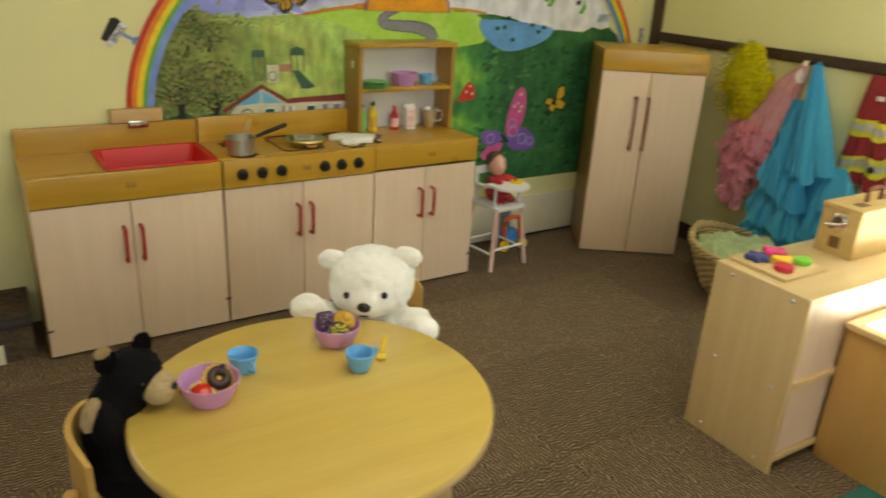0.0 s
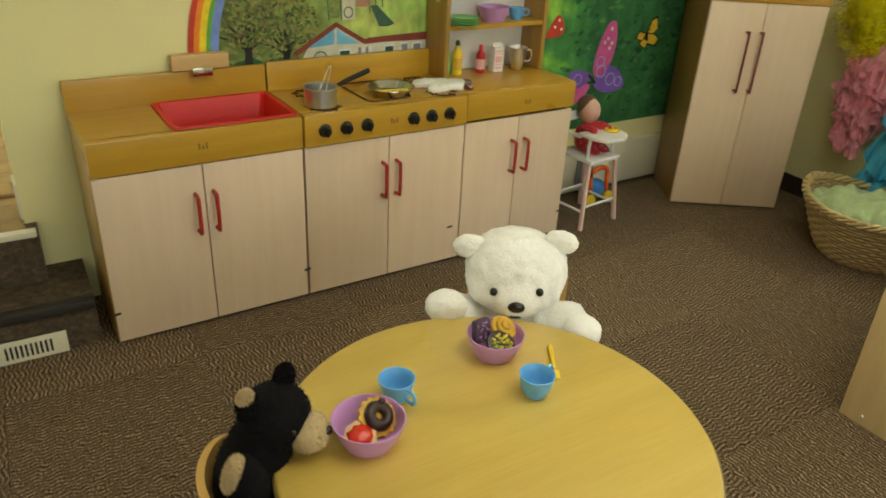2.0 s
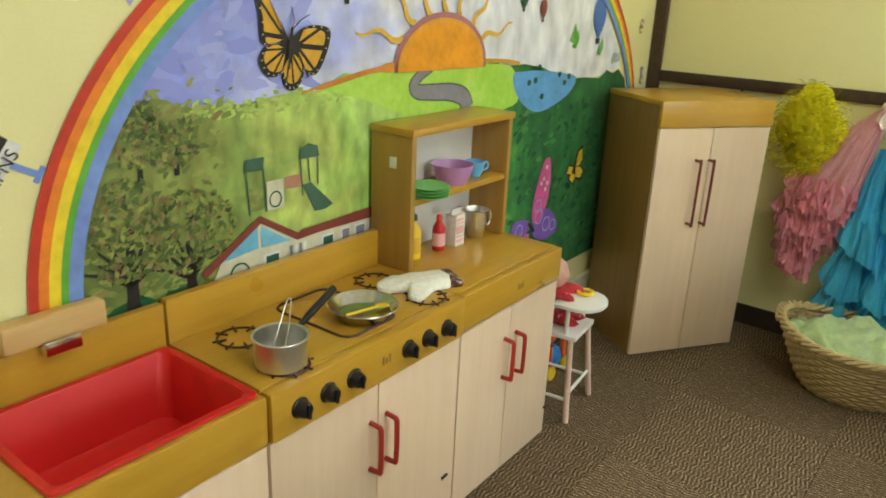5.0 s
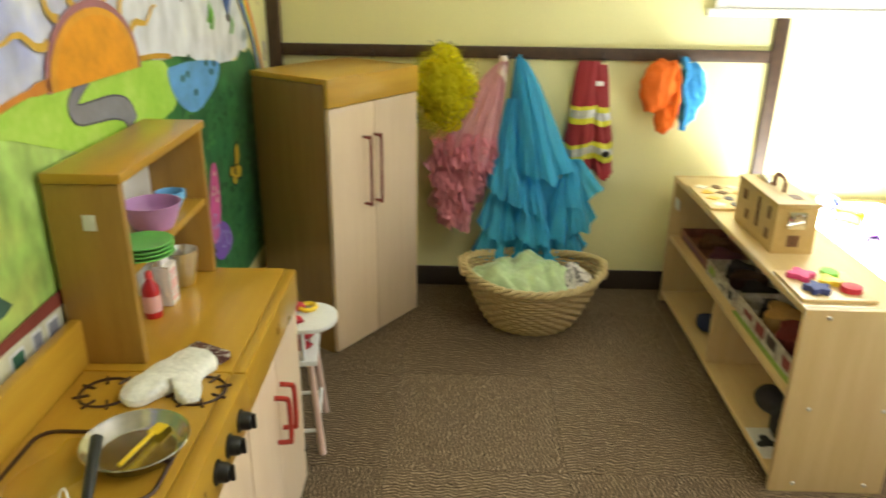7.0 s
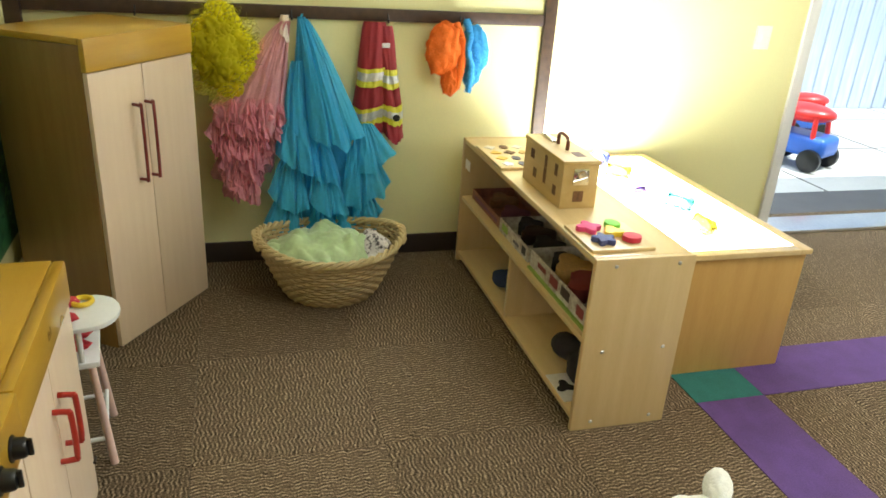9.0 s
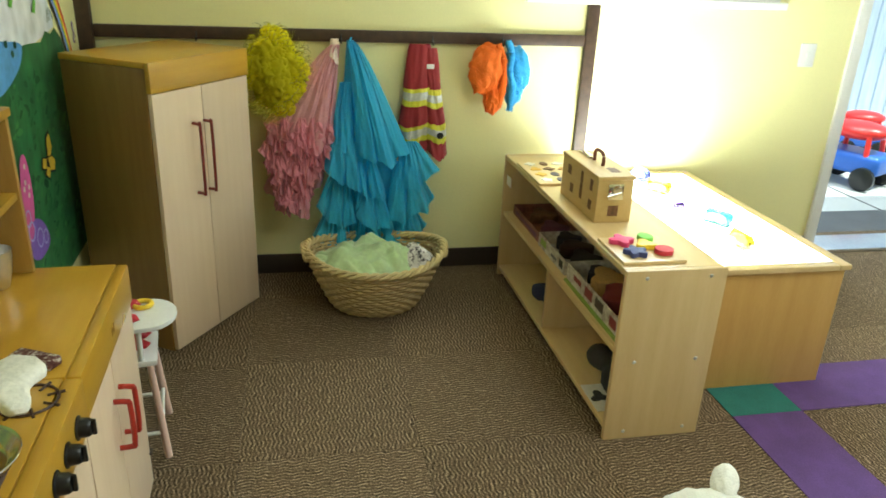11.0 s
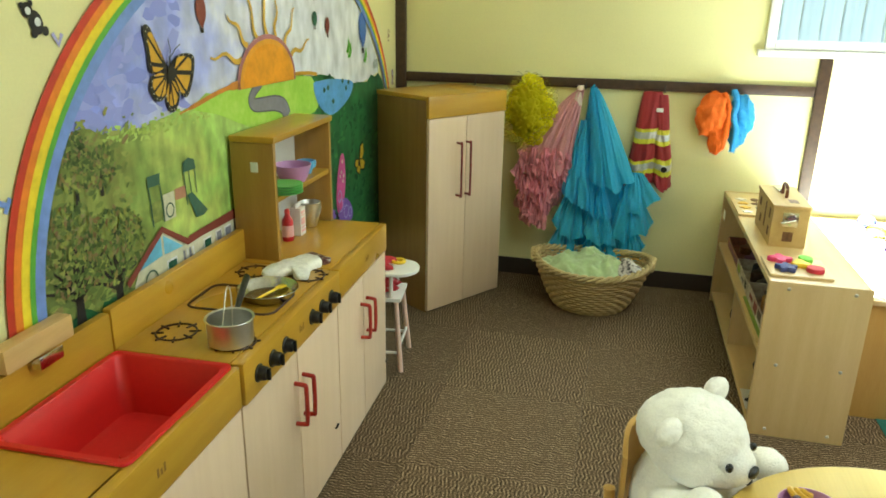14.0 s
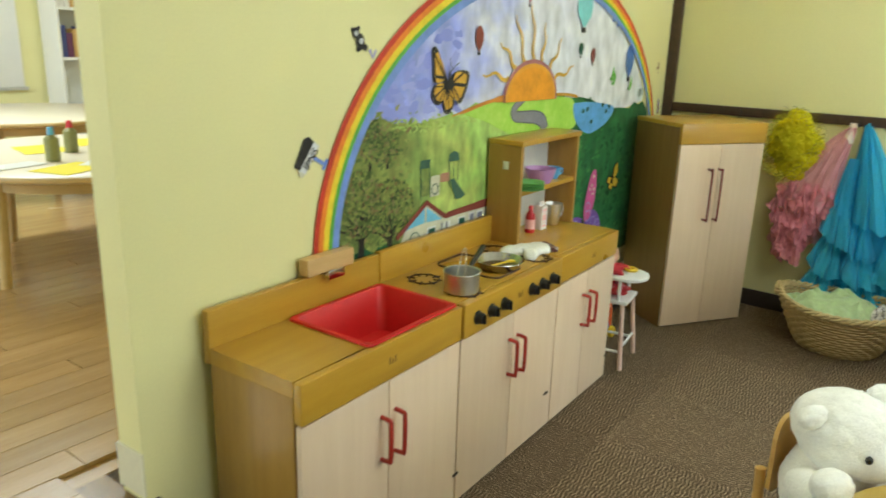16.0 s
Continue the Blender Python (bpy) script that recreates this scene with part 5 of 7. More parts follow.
def child_chair(m, label, backz):
    c = thing("child_chair", m, label, "chair", "chairs round the table")
    seat = [(0.13 * math.copysign(abs(math.cos(a)) ** 0.55, math.cos(a)), 0.135 * math.copysign(abs(math.sin(a)) ** 0.55, math.sin(a))) for a in (2 * math.pi * i / 32 for i in range(32))]
    part("seat", slab(seat, SEATZ - 0.016, SEATZ, 0.004), CHAIRWOOD, c, "moulded plywood seat")
    bm, rings = bmesh.new(), []
    for i in range(17):
        s = -1 + i / 8
        y, x = 0.112 * s, -0.118 + 0.045 * s * s
        h = (backz - SEATZ - 0.06) / 2 * (1 - 0.35 * abs(s) ** 4)
        rings.append([bm.verts.new((x + a, y, (backz + SEATZ + 0.06) / 2 + b * h)) for a, b in ((0, -1), (0, 1), (-0.012, 1), (-0.012, -1))])
    for a, b in zip(rings, rings[1:]):
        for k in range(4):
            bm.faces.new((a[k], a[(k + 1) % 4], b[(k + 1) % 4], b[k]))
    bm.faces.new(rings[0])
    bm.faces.new(rings[-1][::-1])
    bmesh.ops.recalc_face_normals(bm, faces=bm.faces)
    part("backrest", bm, CHAIRWOOD, c, "curved plywood backrest")
    for x, y in ((0.10, 0.10), (0.10, -0.10)):
        part("leg", tube([(x + 0.015, y * 1.12, 0.0), (x, y, SEATZ - 0.017)], [0.011, 0.014], 12), CHAIRWOOD, c)
    for y in (0.10, -0.10):
        part("leg", tube(smooth_path([(-0.135, y * 1.15, 0.0), (-0.112, y * 1.08, SEATZ - 0.02), (-0.112, y, SEATZ + 0.06), (-0.116, y, SEATZ + 0.12)], 4), 0.012, 12), CHAIRWOOD, c)
    for a, b in (((0.10, 0.10, 0.13), (0.10, -0.10, 0.13)), ((-0.122, 0.108, 0.13), (-0.122, -0.108, 0.13)), ((0.10, 0.104, 0.15), (-0.122, 0.11, 0.15)), ((0.10, -0.104, 0.15), (-0.122, -0.11, 0.15))):
        part("stretcher", tube([a, b], 0.008, 10), CHAIRWOOD, c)
    return c


child_chair(pose(1.223, 1.965, 0, 0, 0, 236.5), "small honey-coloured wooden chair under the white bear", 0.508)
child_chair(pose(0.615, 1.717, 0, 0, 0, -14), "small honey-coloured wooden chair under the black bear", 0.465)

# ---- on the round table ----
LILAC = plain("lilac_plastic", (0.58, 0.30, 0.60), 0.35, var=0.05, bump=0.03)
SKYBLUE = plain("blue_plastic", (0.16, 0.45, 0.78), 0.3, var=0.05, bump=0.03)
YELLOW = plain("yellow_plastic", (0.88, 0.62, 0.03), 0.35, var=0.05, bump=0.03)
LIME_P = plain("green_plastic", (0.20, 0.58, 0.14), 0.35, var=0.05, bump=0.03)


def bowl(m, label, r=0.056, h=0.046, name="toy_bowl"):
    pr = [(0.0, 0.003), (r * 0.55, 0.003), (r * 0.60, 0.0), (r * 0.66, 0.0), (r * 0.82, h * 0.35), (r * 0.95, h * 0.75), (r, h - 0.002), (r * 1.02, h), (r * 0.985, h + 0.0005), (r * 0.96, h - 0.002), (r * 0.90, h * 0.72), (r * 0.76, h * 0.36), (r * 0.5, 0.008), (0.0, 0.007)]
    return single(name, lathe(pr, 40), LILAC, label, "bowl", m)


def cup_thing(m, label, mat_, r=0.031, h=0.042, category="cup"):
    c = thing("toy_cup", m, label, category)
    part("body", lathe([(0.0, 0.0), (r * 0.55, 0.0), (r * 0.62, 0.003), (r * 0.85, h * 0.45), (r, h), (r * 0.95, h + 0.0008), (r * 0.90, h - 0.002), (r * 0.76, h * 0.45), (r * 0.5, 0.005), (0.0, 0.004)], 32), mat_, c)
    part("handle", tube(smooth_path([(r * 0.93, 0, h * 0.82), (r * 1.4, 0, h * 0.85), (r * 1.58, 0, h * 0.6), (r * 1.35, 0, h * 0.36), (r * 0.82, 0, h * 0.36)], 4), 0.0032, 8), mat_, c)
    return c


def food(name, bm, mats, label, m):
    ob = single(name, bm, mats[0], label, "toy food", m)
    for x in mats[1:]:
        ob.data.materials.append(x)
    return ob


RF, COOKIE, CHOC = plain("red_jelly", (0.66, 0.03, 0.01), 0.25, var=0.2, fine=60), plain("cookie_tan", (0.55, 0.33, 0.10), 0.6, var=0.2), plain("dark_chocolate", (0.035, 0.012, 0.008), 0.4, var=0.3)
GREYF, GREENF = plain("speckled_grey_cake", (0.14, 0.12, 0.14), 0.6, var=0.7, scale=60, fine=160), plain("green_yellow_crumbs", (0.40, 0.44, 0.05), 0.7, var=0.7, scale=70, fine=160)
T0 = TZ + 0.0005
b1 = (0.735, 1.686)
b2 = (1.038, 1.790)
bowl(pose(*b1, T0), "lilac plastic toy bowl with red and chocolate sweets")
bowl(pose(*b2, T0), "lilac plastic toy bowl with cakes and a pretzel", 0.052)
CREAMY, GOLD = plain("cream_biscuit", (0.72, 0.52, 0.26), 0.6, var=0.15), plain("golden_pastry", (0.62, 0.36, 0.03), 0.5, var=0.2)
SPECK = plain("dark_plum_cake", (0.07, 0.04, 0.07), 0.6, var=0.3)


def scallop(r, k, n, z0, z1):
    return slab([(r * (1 + k * math.cos(n * a)) * math.cos(a), r * (1 + k * math.cos(n * a)) * math.sin(a)) for a in (2 * math.pi * i / 72 for i in range(72))], z0, z1, 0.002)


jb = thing("jelly_tart", pose(b1[0] - 0.018, b1[1] - 0.008, T0 + 0.020, 28, -6, 0), "cream toy tart with a red jelly top in the bowl", "toy food")
part("crust", scallop(0.025, 0.04, 9, 0, 0.008), CREAMY, jb)
part("jelly", blob((0, 0, 0.009), (0.019, 0.018, 0.006), (0, 0, 0), 0.25, 14), RF, jb, "glossy red jelly")
dn = thing("chocolate_doughnut", pose(b1[0] + 0.018, b1[1] + 0.012, T0 + 0.030, 38, 12, 0), "chocolate-iced toy doughnut on a golden scalloped base", "toy food")
part("base", scallop(0.031, 0.06, 14, 0, 0.008), GOLD, dn)
part("icing", tube([(0.015 * math.cos(a), 0.015 * math.sin(a), 0.011) for a in (2 * math.pi * i / 24 for i in range(24))], 0.0095, 10, True), CHOC, dn, "dark chocolate icing ring")
part("nut", blob((0.006, 0.020, 0.020), (0.006, 0.005, 0.004)), CHOC, dn)
gk = thing("plum_cake", pose(b2[0] - 0.022, b2[1] + 0.012, T0 + 0.026, -14, 8, 16), "dark plum toy cake slice with pale specks in the bowl", "toy food")
part("slice", merged(box(-0.020, 0.020, -0.007, 0.007, 0, 0.044, 0.006)), SPECK, gk)
rng = random.Random(3)
for k in range(22):
    part("speck", blob((rng.uniform(-0.016, 0.016), -0.0072, rng.uniform(0.005, 0.040)), (0.0018, 0.0012, 0.0018), (0, 0, 0), 0, 9, 1), LILAC, gk)
cc = thing("crumb_cake", pose(b2[0] - 0.002, b2[1] - 0.018, T0 + 0.030, 34, 0, 0), "dark toy cake with green and yellow crumbs in the bowl", "toy food")
part("base", scallop(0.027, 0.0, 1, 0, 0.008), CHOC, cc)
for k in range(40):
    a, q = rng.uniform(0, 6.28), 0.020 * math.sqrt(rng.random())
    part("crumb", blob((q * math.cos(a), q * math.sin(a), 0.009), (0.0036, 0.0030, 0.0026), (0, 0, 0), 0, 9, 1), rng.choice((GREENF, GREENF, YELLOW)), cc)
pz = tube([(0.025 * math.cos(a) * (1 - 0.026 * i), 0.025 * math.sin(a) * (1 - 0.026 * i), 0.0005 * i) for i, a in ((i, 2 * math.pi * i / 12) for i in range(34))], 0.0058, 8)
food("pastry_swirl", pz, (GOLD,), "golden toy pastry swirl in the bowl", pose(b2[0] + 0.023, b2[1] + 0.010, T0 + 0.040, 32, 10, 0))
cup_thing(pose(0.820, 1.758, T0, 0, 0, -80), "light blue plastic toy cup beside the bowl", SKYBLUE)
cup_thing(pose(1.035, 1.661, T0, 0, 0, 20), "light blue plastic toy cup with its handle turned out", SKYBLUE)


def spoon(m, label, fork=False):
    c = thing("toy_fork" if fork else "toy_spoon", m, label, "cutlery")
    part("handle", tube([(0, 0, 0.003), (0.03, 0, 0.004), (0.075, 0, 0.003)], [0.0035, 0.004, 0.0055], 8), YELLOW, c)
    if fork:
        part("head", box(-0.022, 0.001, -0.009, 0.009, 0.001, 0.005, 0.002), YELLOW, c)
    else:
        part("head", blob((-0.015, 0, 0.004), (0.018, 0.011, 0.0035)), YELLOW, c)


spoon(pose(1.103, 1.695, T0, 0, 0, 58), "yellow plastic toy fork on the table", True)
spoon(pose(0.692, 1.740, T0, 0, 0, 150), "yellow plastic toy spoon on the table")

# ---- on the cooker and in the hutch ----
CT = TOPZ + 0.0035


def on_k(u, v, z, rz=0):
    return K @ pose(u, v, z, 0, 0, rz)


pot = thing("saucepan", on_k(0.862, -0.262, CT + 0.003), "small dented aluminium toy saucepan with a black handle", "pan")
part("body", lathe([(0, 0), (0.044, 0), (0.048, 0.003), (0.0495, 0.055), (0.053, 0.058), (0.0525, 0.0595), (0.0475, 0.058), (0.0462, 0.005), (0, 0.004)], 40), STEEL, pot)
part("handle", tube([(0.050, 0.010, 0.050), (0.095, 0.024, 0.060), (0.185, 0.050, 0.078)], [0.005, 0.0075, 0.0085], 10), BLACK, pot, "black plastic handle")
WIREM = plain("pale_wire", (0.72, 0.68, 0.58), 0.3, 0.6, var=0.1)
wh = thing("toy_whisk", on_k(0.868, -0.250, CT + 0.009), "pale wire toy tongs standing in the saucepan", "utensil")
part("wire", tube(smooth_path([(-0.022, 0.004, 0.0), (0.006, 0.008, 0.05), (0.032, 0.012, 0.098), (0.038, 0.006, 0.100), (0.018, -0.006, 0.05), (-0.006, -0.014, 0.002)], 5), 0.0014, 6), WIREM, wh)
PANSTEEL = plain("scuffed_pan_steel", (0.56, 0.55, 0.53), 0.2, 1.0, var=0.18, scale=20, fine=80, bump=0.1)
pan = thing("frying_pan", on_k(1.120, -0.228, CT + 0.003), "shallow round steel toy pan on the cooker", "pan")
part("body", lathe([(0, 0), (0.056, 0), (0.060, 0.003), (0.073, 0.022), (0.077, 0.025), (0.076, 0.0265), (0.071, 0.024), (0.058, 0.006), (0.052, 0.004), (0, 0.0035)], 48), PANSTEEL, pan)
sp = thing("toy_spatula", on_k(1.124, -0.236, CT + 0.010, -18), "yellow plastic toy spatula in the pan", "utensil")
part("handle", tube([(-0.05, 0, 0.004), (0.03, 0.004, 0.006)], 0.0035, 8), YELLOW, sp)
part("blade", box(0.026, 0.052, -0.006, 0.014, 0.004, 0.008, 0.002), YELLOW, sp)
MITT = plain("quilted_white_cotton", (0.86, 0.84, 0.77), 0.9, var=0.12, scale=30, fine=120, bump=0.6, dist=0.004)
CUFF = brushed("plaid_cuff", [(0.35, (0.06, 0.015, 0.012)), (0.5, (0.13, 0.05, 0.04)), (0.62, (0.6, 0.55, 0.48))], 60, 120, 0.9)
mitt = thing("oven_mitt", on_k(1.345, -0.222, CT + 0.001, -28), "white quilted toy oven mitt with a dark plaid cuff", "oven mitt")


def mitt_shape():
    out = curve2([(0.05, 0.045), (-0.01, 0.052), (-0.07, 0.050), (-0.110, 0.032), (-0.122, 0.002), (-0.105, -0.020), (-0.07, -0.026), (-0.052, -0.032), (-0.068, -0.052), (-0.072, -0.076), (-0.052, -0.088), (-0.030, -0.074), (0.0, -0.045), (0.05, -0.032)], 4, True)
    bm = bmesh.new()
    layers = []
    for s, z in ((0.96, 0.0), (1.0, 0.006), (0.97, 0.013), (0.82, 0.019), (0.5, 0.022)):
        layers.append([bm.verts.new(((u + 0.03) * s - 0.03 if u < 0.04 else u, v * s, z + 0.002 * math.sin(90 * u) * math.sin(90 * v))) for u, v in out])
    for a, b in zip(layers, layers[1:]):
        for i in range(len(out)):
            j = (i + 1) % len(out)
            bm.faces.new((a[i], a[j], b[j], b[i]))
    for ring, flip in ((layers[0], True), (layers[-1], False)):
        f = bm.faces.new(ring[::-1] if flip else ring)
    bmesh.ops.triangulate(bm, faces=[f for f in bm.faces if len(f.verts) > 4])
    bmesh.ops.recalc_face_normals(bm, faces=bm.faces)
    return bm


part("mitt_body", mitt_shape(), MITT, mitt)
part("cuff", box(0.050, 0.082, -0.036, 0.048, 0.0, 0.018, 0.006, 3), CUFF, mitt, "dark red plaid cuff")
SHZ_ = 0.7985
for i in range(4):
    single("toy_plate", lathe([(0, 0), (0.032, 0), (0.048, 0.004), (0.052, 0.006), (0.050, 0.0072), (0.030, 0.003), (0, 0.003)], 36), LIME_P, "bright green plastic toy plate in a stack", "plate", on_k(1.452, -0.138, SHZ_ + 0.0076 * i), "stacked plates")
bowl(on_k(1.605, -0.098, SHZ_), "lilac plastic toy bowl on the hutch shelf", 0.056, 0.052)
cup_thing(on_k(1.712, -0.095, SHZ_, -20), "blue plastic toy cup on the hutch shelf", SKYBLUE, 0.030, 0.042)
B0 = TOPZ + 0.0035
LABELY, LABELR, LABELW = plain("yellow_label", (0.75, 0.45, 0.05), 0.5), plain("pink_label", (0.80, 0.45, 0.45), 0.5), plain("white_carton", (0.80, 0.76, 0.72), 0.5)


def bottle(u, v, r, h, mat_, capm, labm, label):
    c = thing("toy_bottle", on_k(u, v, B0), label, "bottle")
    part("body", lathe([(0, 0), (r * 0.95, 0), (r, 0.004), (r, h * 0.55), (r * 0.92, h * 0.66), (r * 0.45, h * 0.80), (r * 0.40, h * 0.86), (0, h * 0.86)], 24), mat_, c)
    part("cap", lathe([(0, h), (r * 0.30, h), (r * 0.42, h * 0.97), (r * 0.48, h * 0.86), (0, h * 0.86)], 20), capm, c)
    part("label", lathe([(r * 1.02, h * 0.14), (r * 1.02, h * 0.50)], 24), labm, c, "printed paper label")


DGREEN = plain("dark_green_plastic", (0.02, 0.06, 0.02), 0.35)
bottle(1.432, -0.066, 0.017, 0.110, LIME_P, DGREEN, LIME_P, "green toy bottle in the hutch")
bottle(1.474, -0.078, 0.019, 0.120, YELLOW, DGREEN, LABELY, "yellow toy oil bottle with a dark green cap")
bottle(1.572, -0.086, 0.018, 0.100, plain("ketchup_red", (0.50, 0.012, 0.02), 0.3), plain("white_cap", (0.7, 0.05, 0.05), 0.4), LABELR, "red toy ketchup bottle with a pink label")
ca = thing("toy_carton", on_k(1.638, -0.092, B0), "white and red printed toy milk carton", "carton")
part("body", box(-0.021, 0.021, -0.018, 0.018, 0, 0.085, 0.002), LABELW, ca)
part("gable_top", merged(slab([(-0.021, -0.018), (0.021, -0.018), (0.021, 0.018), (-0.021, 0.018)], 0.0855, 0.09), box(-0.021, 0.021, -0.003, 0.003, 0.09, 0.104)), LABELW, ca)
for z0, z1 in ((0.012, 0.020), (0.026, 0.03), (0.036, 0.058), (0.064, 0.068), (0.072, 0.080)):
    part("print_bar", box(-0.017, 0.013, -0.0188, -0.0182, z0, z1), LABELR, ca, "red printed bar")
cup_thing(on_k(1.736, -0.094, B0, -15), "dented aluminium toy mug in the hutch", STEEL, 0.036, 0.082)

# ---- baseboard heater end beside the kitchen ----
structure("wall_base", box(UD + 0.02, 3.0, -0.022, -0.001, 0.0, 0.205, 0.004), CREAM, "cream painted base panel below the mural", K)
vt = thing("wall_register", K, "grey metal wall register in the base panel", "vent")
part("plate", box(2.19, 2.29, -0.028, -0.0225, 0.03, 0.165, 0.002), plain("grey_register", (0.34, 0.34, 0.32), 0.45, 0.3), vt)
for i in range(8):
    part("slat", box(2.20, 2.28, -0.031, -0.0285, 0.045 + 0.014 * i, 0.051 + 0.014 * i), plain("dark_slat", (0.16, 0.16, 0.15), 0.5), vt)

# ---- doll's high chair ----
hc = thing("doll_high_chair", pose(2.340, 2.998, 0, 0, 0, -82), "small white wooden doll high chair with a rounded tray", "high chair")
PINKW = plain("pale_pink_painted_wood", (0.74, 0.52, 0.44), 0.45, var=0.08)
for sx in (-1, 1):
    for sy in (-1, 1):
        part("leg", tube([(0.095 * sx, 0.105 * sy, 0), (0.074 * sx, 0.078 * sy, 0.272)], [0.010, 0.009], 12), PINKW, hc, "pale pink turned leg")
for a, b in (((-0.088, -0.098, 0.075), (0.088, -0.098, 0.075)), ((-0.088, 0.098, 0.075), (0.088, 0.098, 0.075)), ((0.087, -0.096, 0.095), (0.087, 0.096, 0.095)), ((-0.087, -0.096, 0.095), (-0.087, 0.096, 0.095))):
    part("stretcher", tube([a, b], 0.0055, 10), WHITE, hc)
part("seat", box(-0.088, 0.092, -0.085, 0.085, 0.272, 0.288, 0.004), WHITE, hc)
tray = [(0.005, -0.088), (0.06, -0.088)] + [(0.075 + 0.075 * math.cos(a), 0.088 * math.sin(a)) for a in (radians(-90 + 15 * k) for k in range(1, 12))] + [(0.06, 0.088), (0.005, 0.088)]
part("tray", slab(tray, 0.372, 0.385, 0.003), WHITE, hc, "white half-round tray")
for sy in (-1, 1):
    part("arm_post", tube([(0.055, 0.074 * sy, 0.288), (0.055, 0.074 * sy, 0.372)], 0.007, 10), WHITE, hc)
    part("arm", box(-0.085, 0.01, 0.074 * sy - 0.010, 0.074 * sy + 0.010, 0.361, 0.3715, 0.002), WHITE, hc)
    part("back_post", box(-0.088, -0.074, 0.070 * sy - 0.009, 0.070 * sy + 0.009, 0.288, 0.44, 0.003), WHITE, hc)
part("back_rail", box(-0.088, -0.076, -0.061, 0.061, 0.405, 0.44, 0.003), WHITE, hc)
DOLLSKIN, DOLLRED = plain("doll_vinyl", (0.62, 0.36, 0.27), 0.4, var=0.05), brushed("red_print_cloth", [(0.4, (0.42, 0.02, 0.03)), (0.58, (0.52, 0.04, 0.05)), (0.66, (0.75, 0.60, 0.58))], 60, 90, 0.9)
DOLLHAIR = plain("doll_hair_brown", (0.12, 0.06, 0.035), 0.7)
plush("doll", hc.matrix_basis @ pose(-0.030, 0, 0), (
    (fused((0.0, 0, 0.36), (((0, 0, 0.345), (0.042, 0.048, 0.060), 0), ((0.045, -0.042, 0.395), (0.050, 0.016, 0.016), 0), ((0.045, 0.042, 0.395), (0.050, 0.016, 0.016), 0), ((0.055, -0.028, 0.310), (0.055, 0.020, 0.018), 0), ((0.055, 0.028, 0.310), (0.055, 0.020, 0.018), 0)), 0.015, 4), 1),
    (fused((0.005, 0, 0.452), (((0.005, 0, 0.452), (0.042, 0.040, 0.050), 0), ((0.042, 0, 0.446), (0.010, 0.008, 0.008), 0)), 0.01, 4), 0), (blob((-0.012, 0, 0.470), (0.040, 0.042, 0.042)), 2)),
    (DOLLSKIN, DOLLRED, DOLLHAIR), "plain vinyl doll in a red print dress on the high chair", 0, 0)
single("toy_ring", tube([(0.022 * math.cos(a), 0.022 * math.sin(a), 0) for a in (2 * math.pi * i / 20 for i in range(20))], 0.007, 8, True), YELLOW, "yellow plastic toy ring on the high-chair tray", "toy", hc.matrix_basis @ pose(0.065, 0.04, 0.3925))
ty = thing("push_toy", pose(2.50, 3.105, 0), "blue, orange and yellow plastic toy under the high chair", "toy")
part("body", blob((0, 0, 0.062), (0.055, 0.04, 0.045)), plain("strong_blue_plastic", (0.03, 0.22, 0.62), 0.3), ty)
part("frame", tube(smooth_path([(-0.045, -0.03, 0.05), (-0.05, -0.03, 0.15), (0.03, -0.03, 0.16), (0.04, -0.03, 0.06)], 5), 0.010, 10), plain("orange_plastic", (0.80, 0.12, 0.02), 0.3), ty)
for x in (-0.05, 0.055):
    w = part("wheel", lathe([(0, -0.009), (0.024, -0.009), (0.027, -0.005), (0.027, 0.005), (0.024, 0.009), (0, 0.009)], 20), YELLOW, ty)
    w.matrix_basis = pose(x, -0.038, 0.027, 90, 0, 0)

# ---- wicker basket with cloths ----
WICKER = wood("wicker", (0.60, 0.46, 0.23), (0.42, 0.30, 0.13), 0.6, (6, 6, 6), 9.0, 0.2)
WICKER_RIM = wood("pale_wicker", (0.66, 0.53, 0.27), (0.52, 0.39, 0.17), 0.55, (6, 6, 6), 9.0, 0.2)
bk = thing("wicker_basket", pose(3.135, 2.238, 0, 0, 0, 0), "oval wicker laundry basket with two loop handles", "basket")


def brim(a, t):
    """Ring radius factor and height at angle a for level t in 0..1."""
    lift = 0.035 * abs(math.sin(a)) ** 3
    return (0.145 + 0.075 * t ** 0.8, 0.160 + 0.105 * t ** 0.8, (0.005 + 0.185 * t) + lift * t)


for lv in range(15):
    t = lv / 14
    pts = []
    for k in range(96):
        a = 2 * math.pi * k / 96
        rx, ry, z = brim(a, t)
        wv = 0.0045 * math.sin(24 * a + math.pi * lv)
        pts.append(((rx + wv) * math.cos(a), (ry + wv) * math.sin(a), z))
    part("weave", tube(pts, 0.0068, 5, True), WICKER, bk)
for k in range(48):
    a = 2 * math.pi * k / 48
    pts = []
    for i in range(6):
        rx, ry, z = brim(a, i / 5)
        pts.append((rx * math.cos(a), ry * math.sin(a), z))
    part("stake", tube(pts, 0.004, 5), WICKER, bk)
for ph in (0, 2.1, 4.2):
    pts = []
    for k in range(120):
        a = 2 * math.pi * k / 120
        rx, ry, z = brim(a, 1)
        q = 15 * a + ph
        pts.append(((rx + 0.010 * math.cos(q)) * math.cos(a), (ry + 0.010 * math.cos(q)) * math.sin(a), z + 0.010 + 0.010 * math.sin(q)))
    part("rim", tube(pts, 0.0075, 6, True), WICKER_RIM, bk, "plaited pale rim")
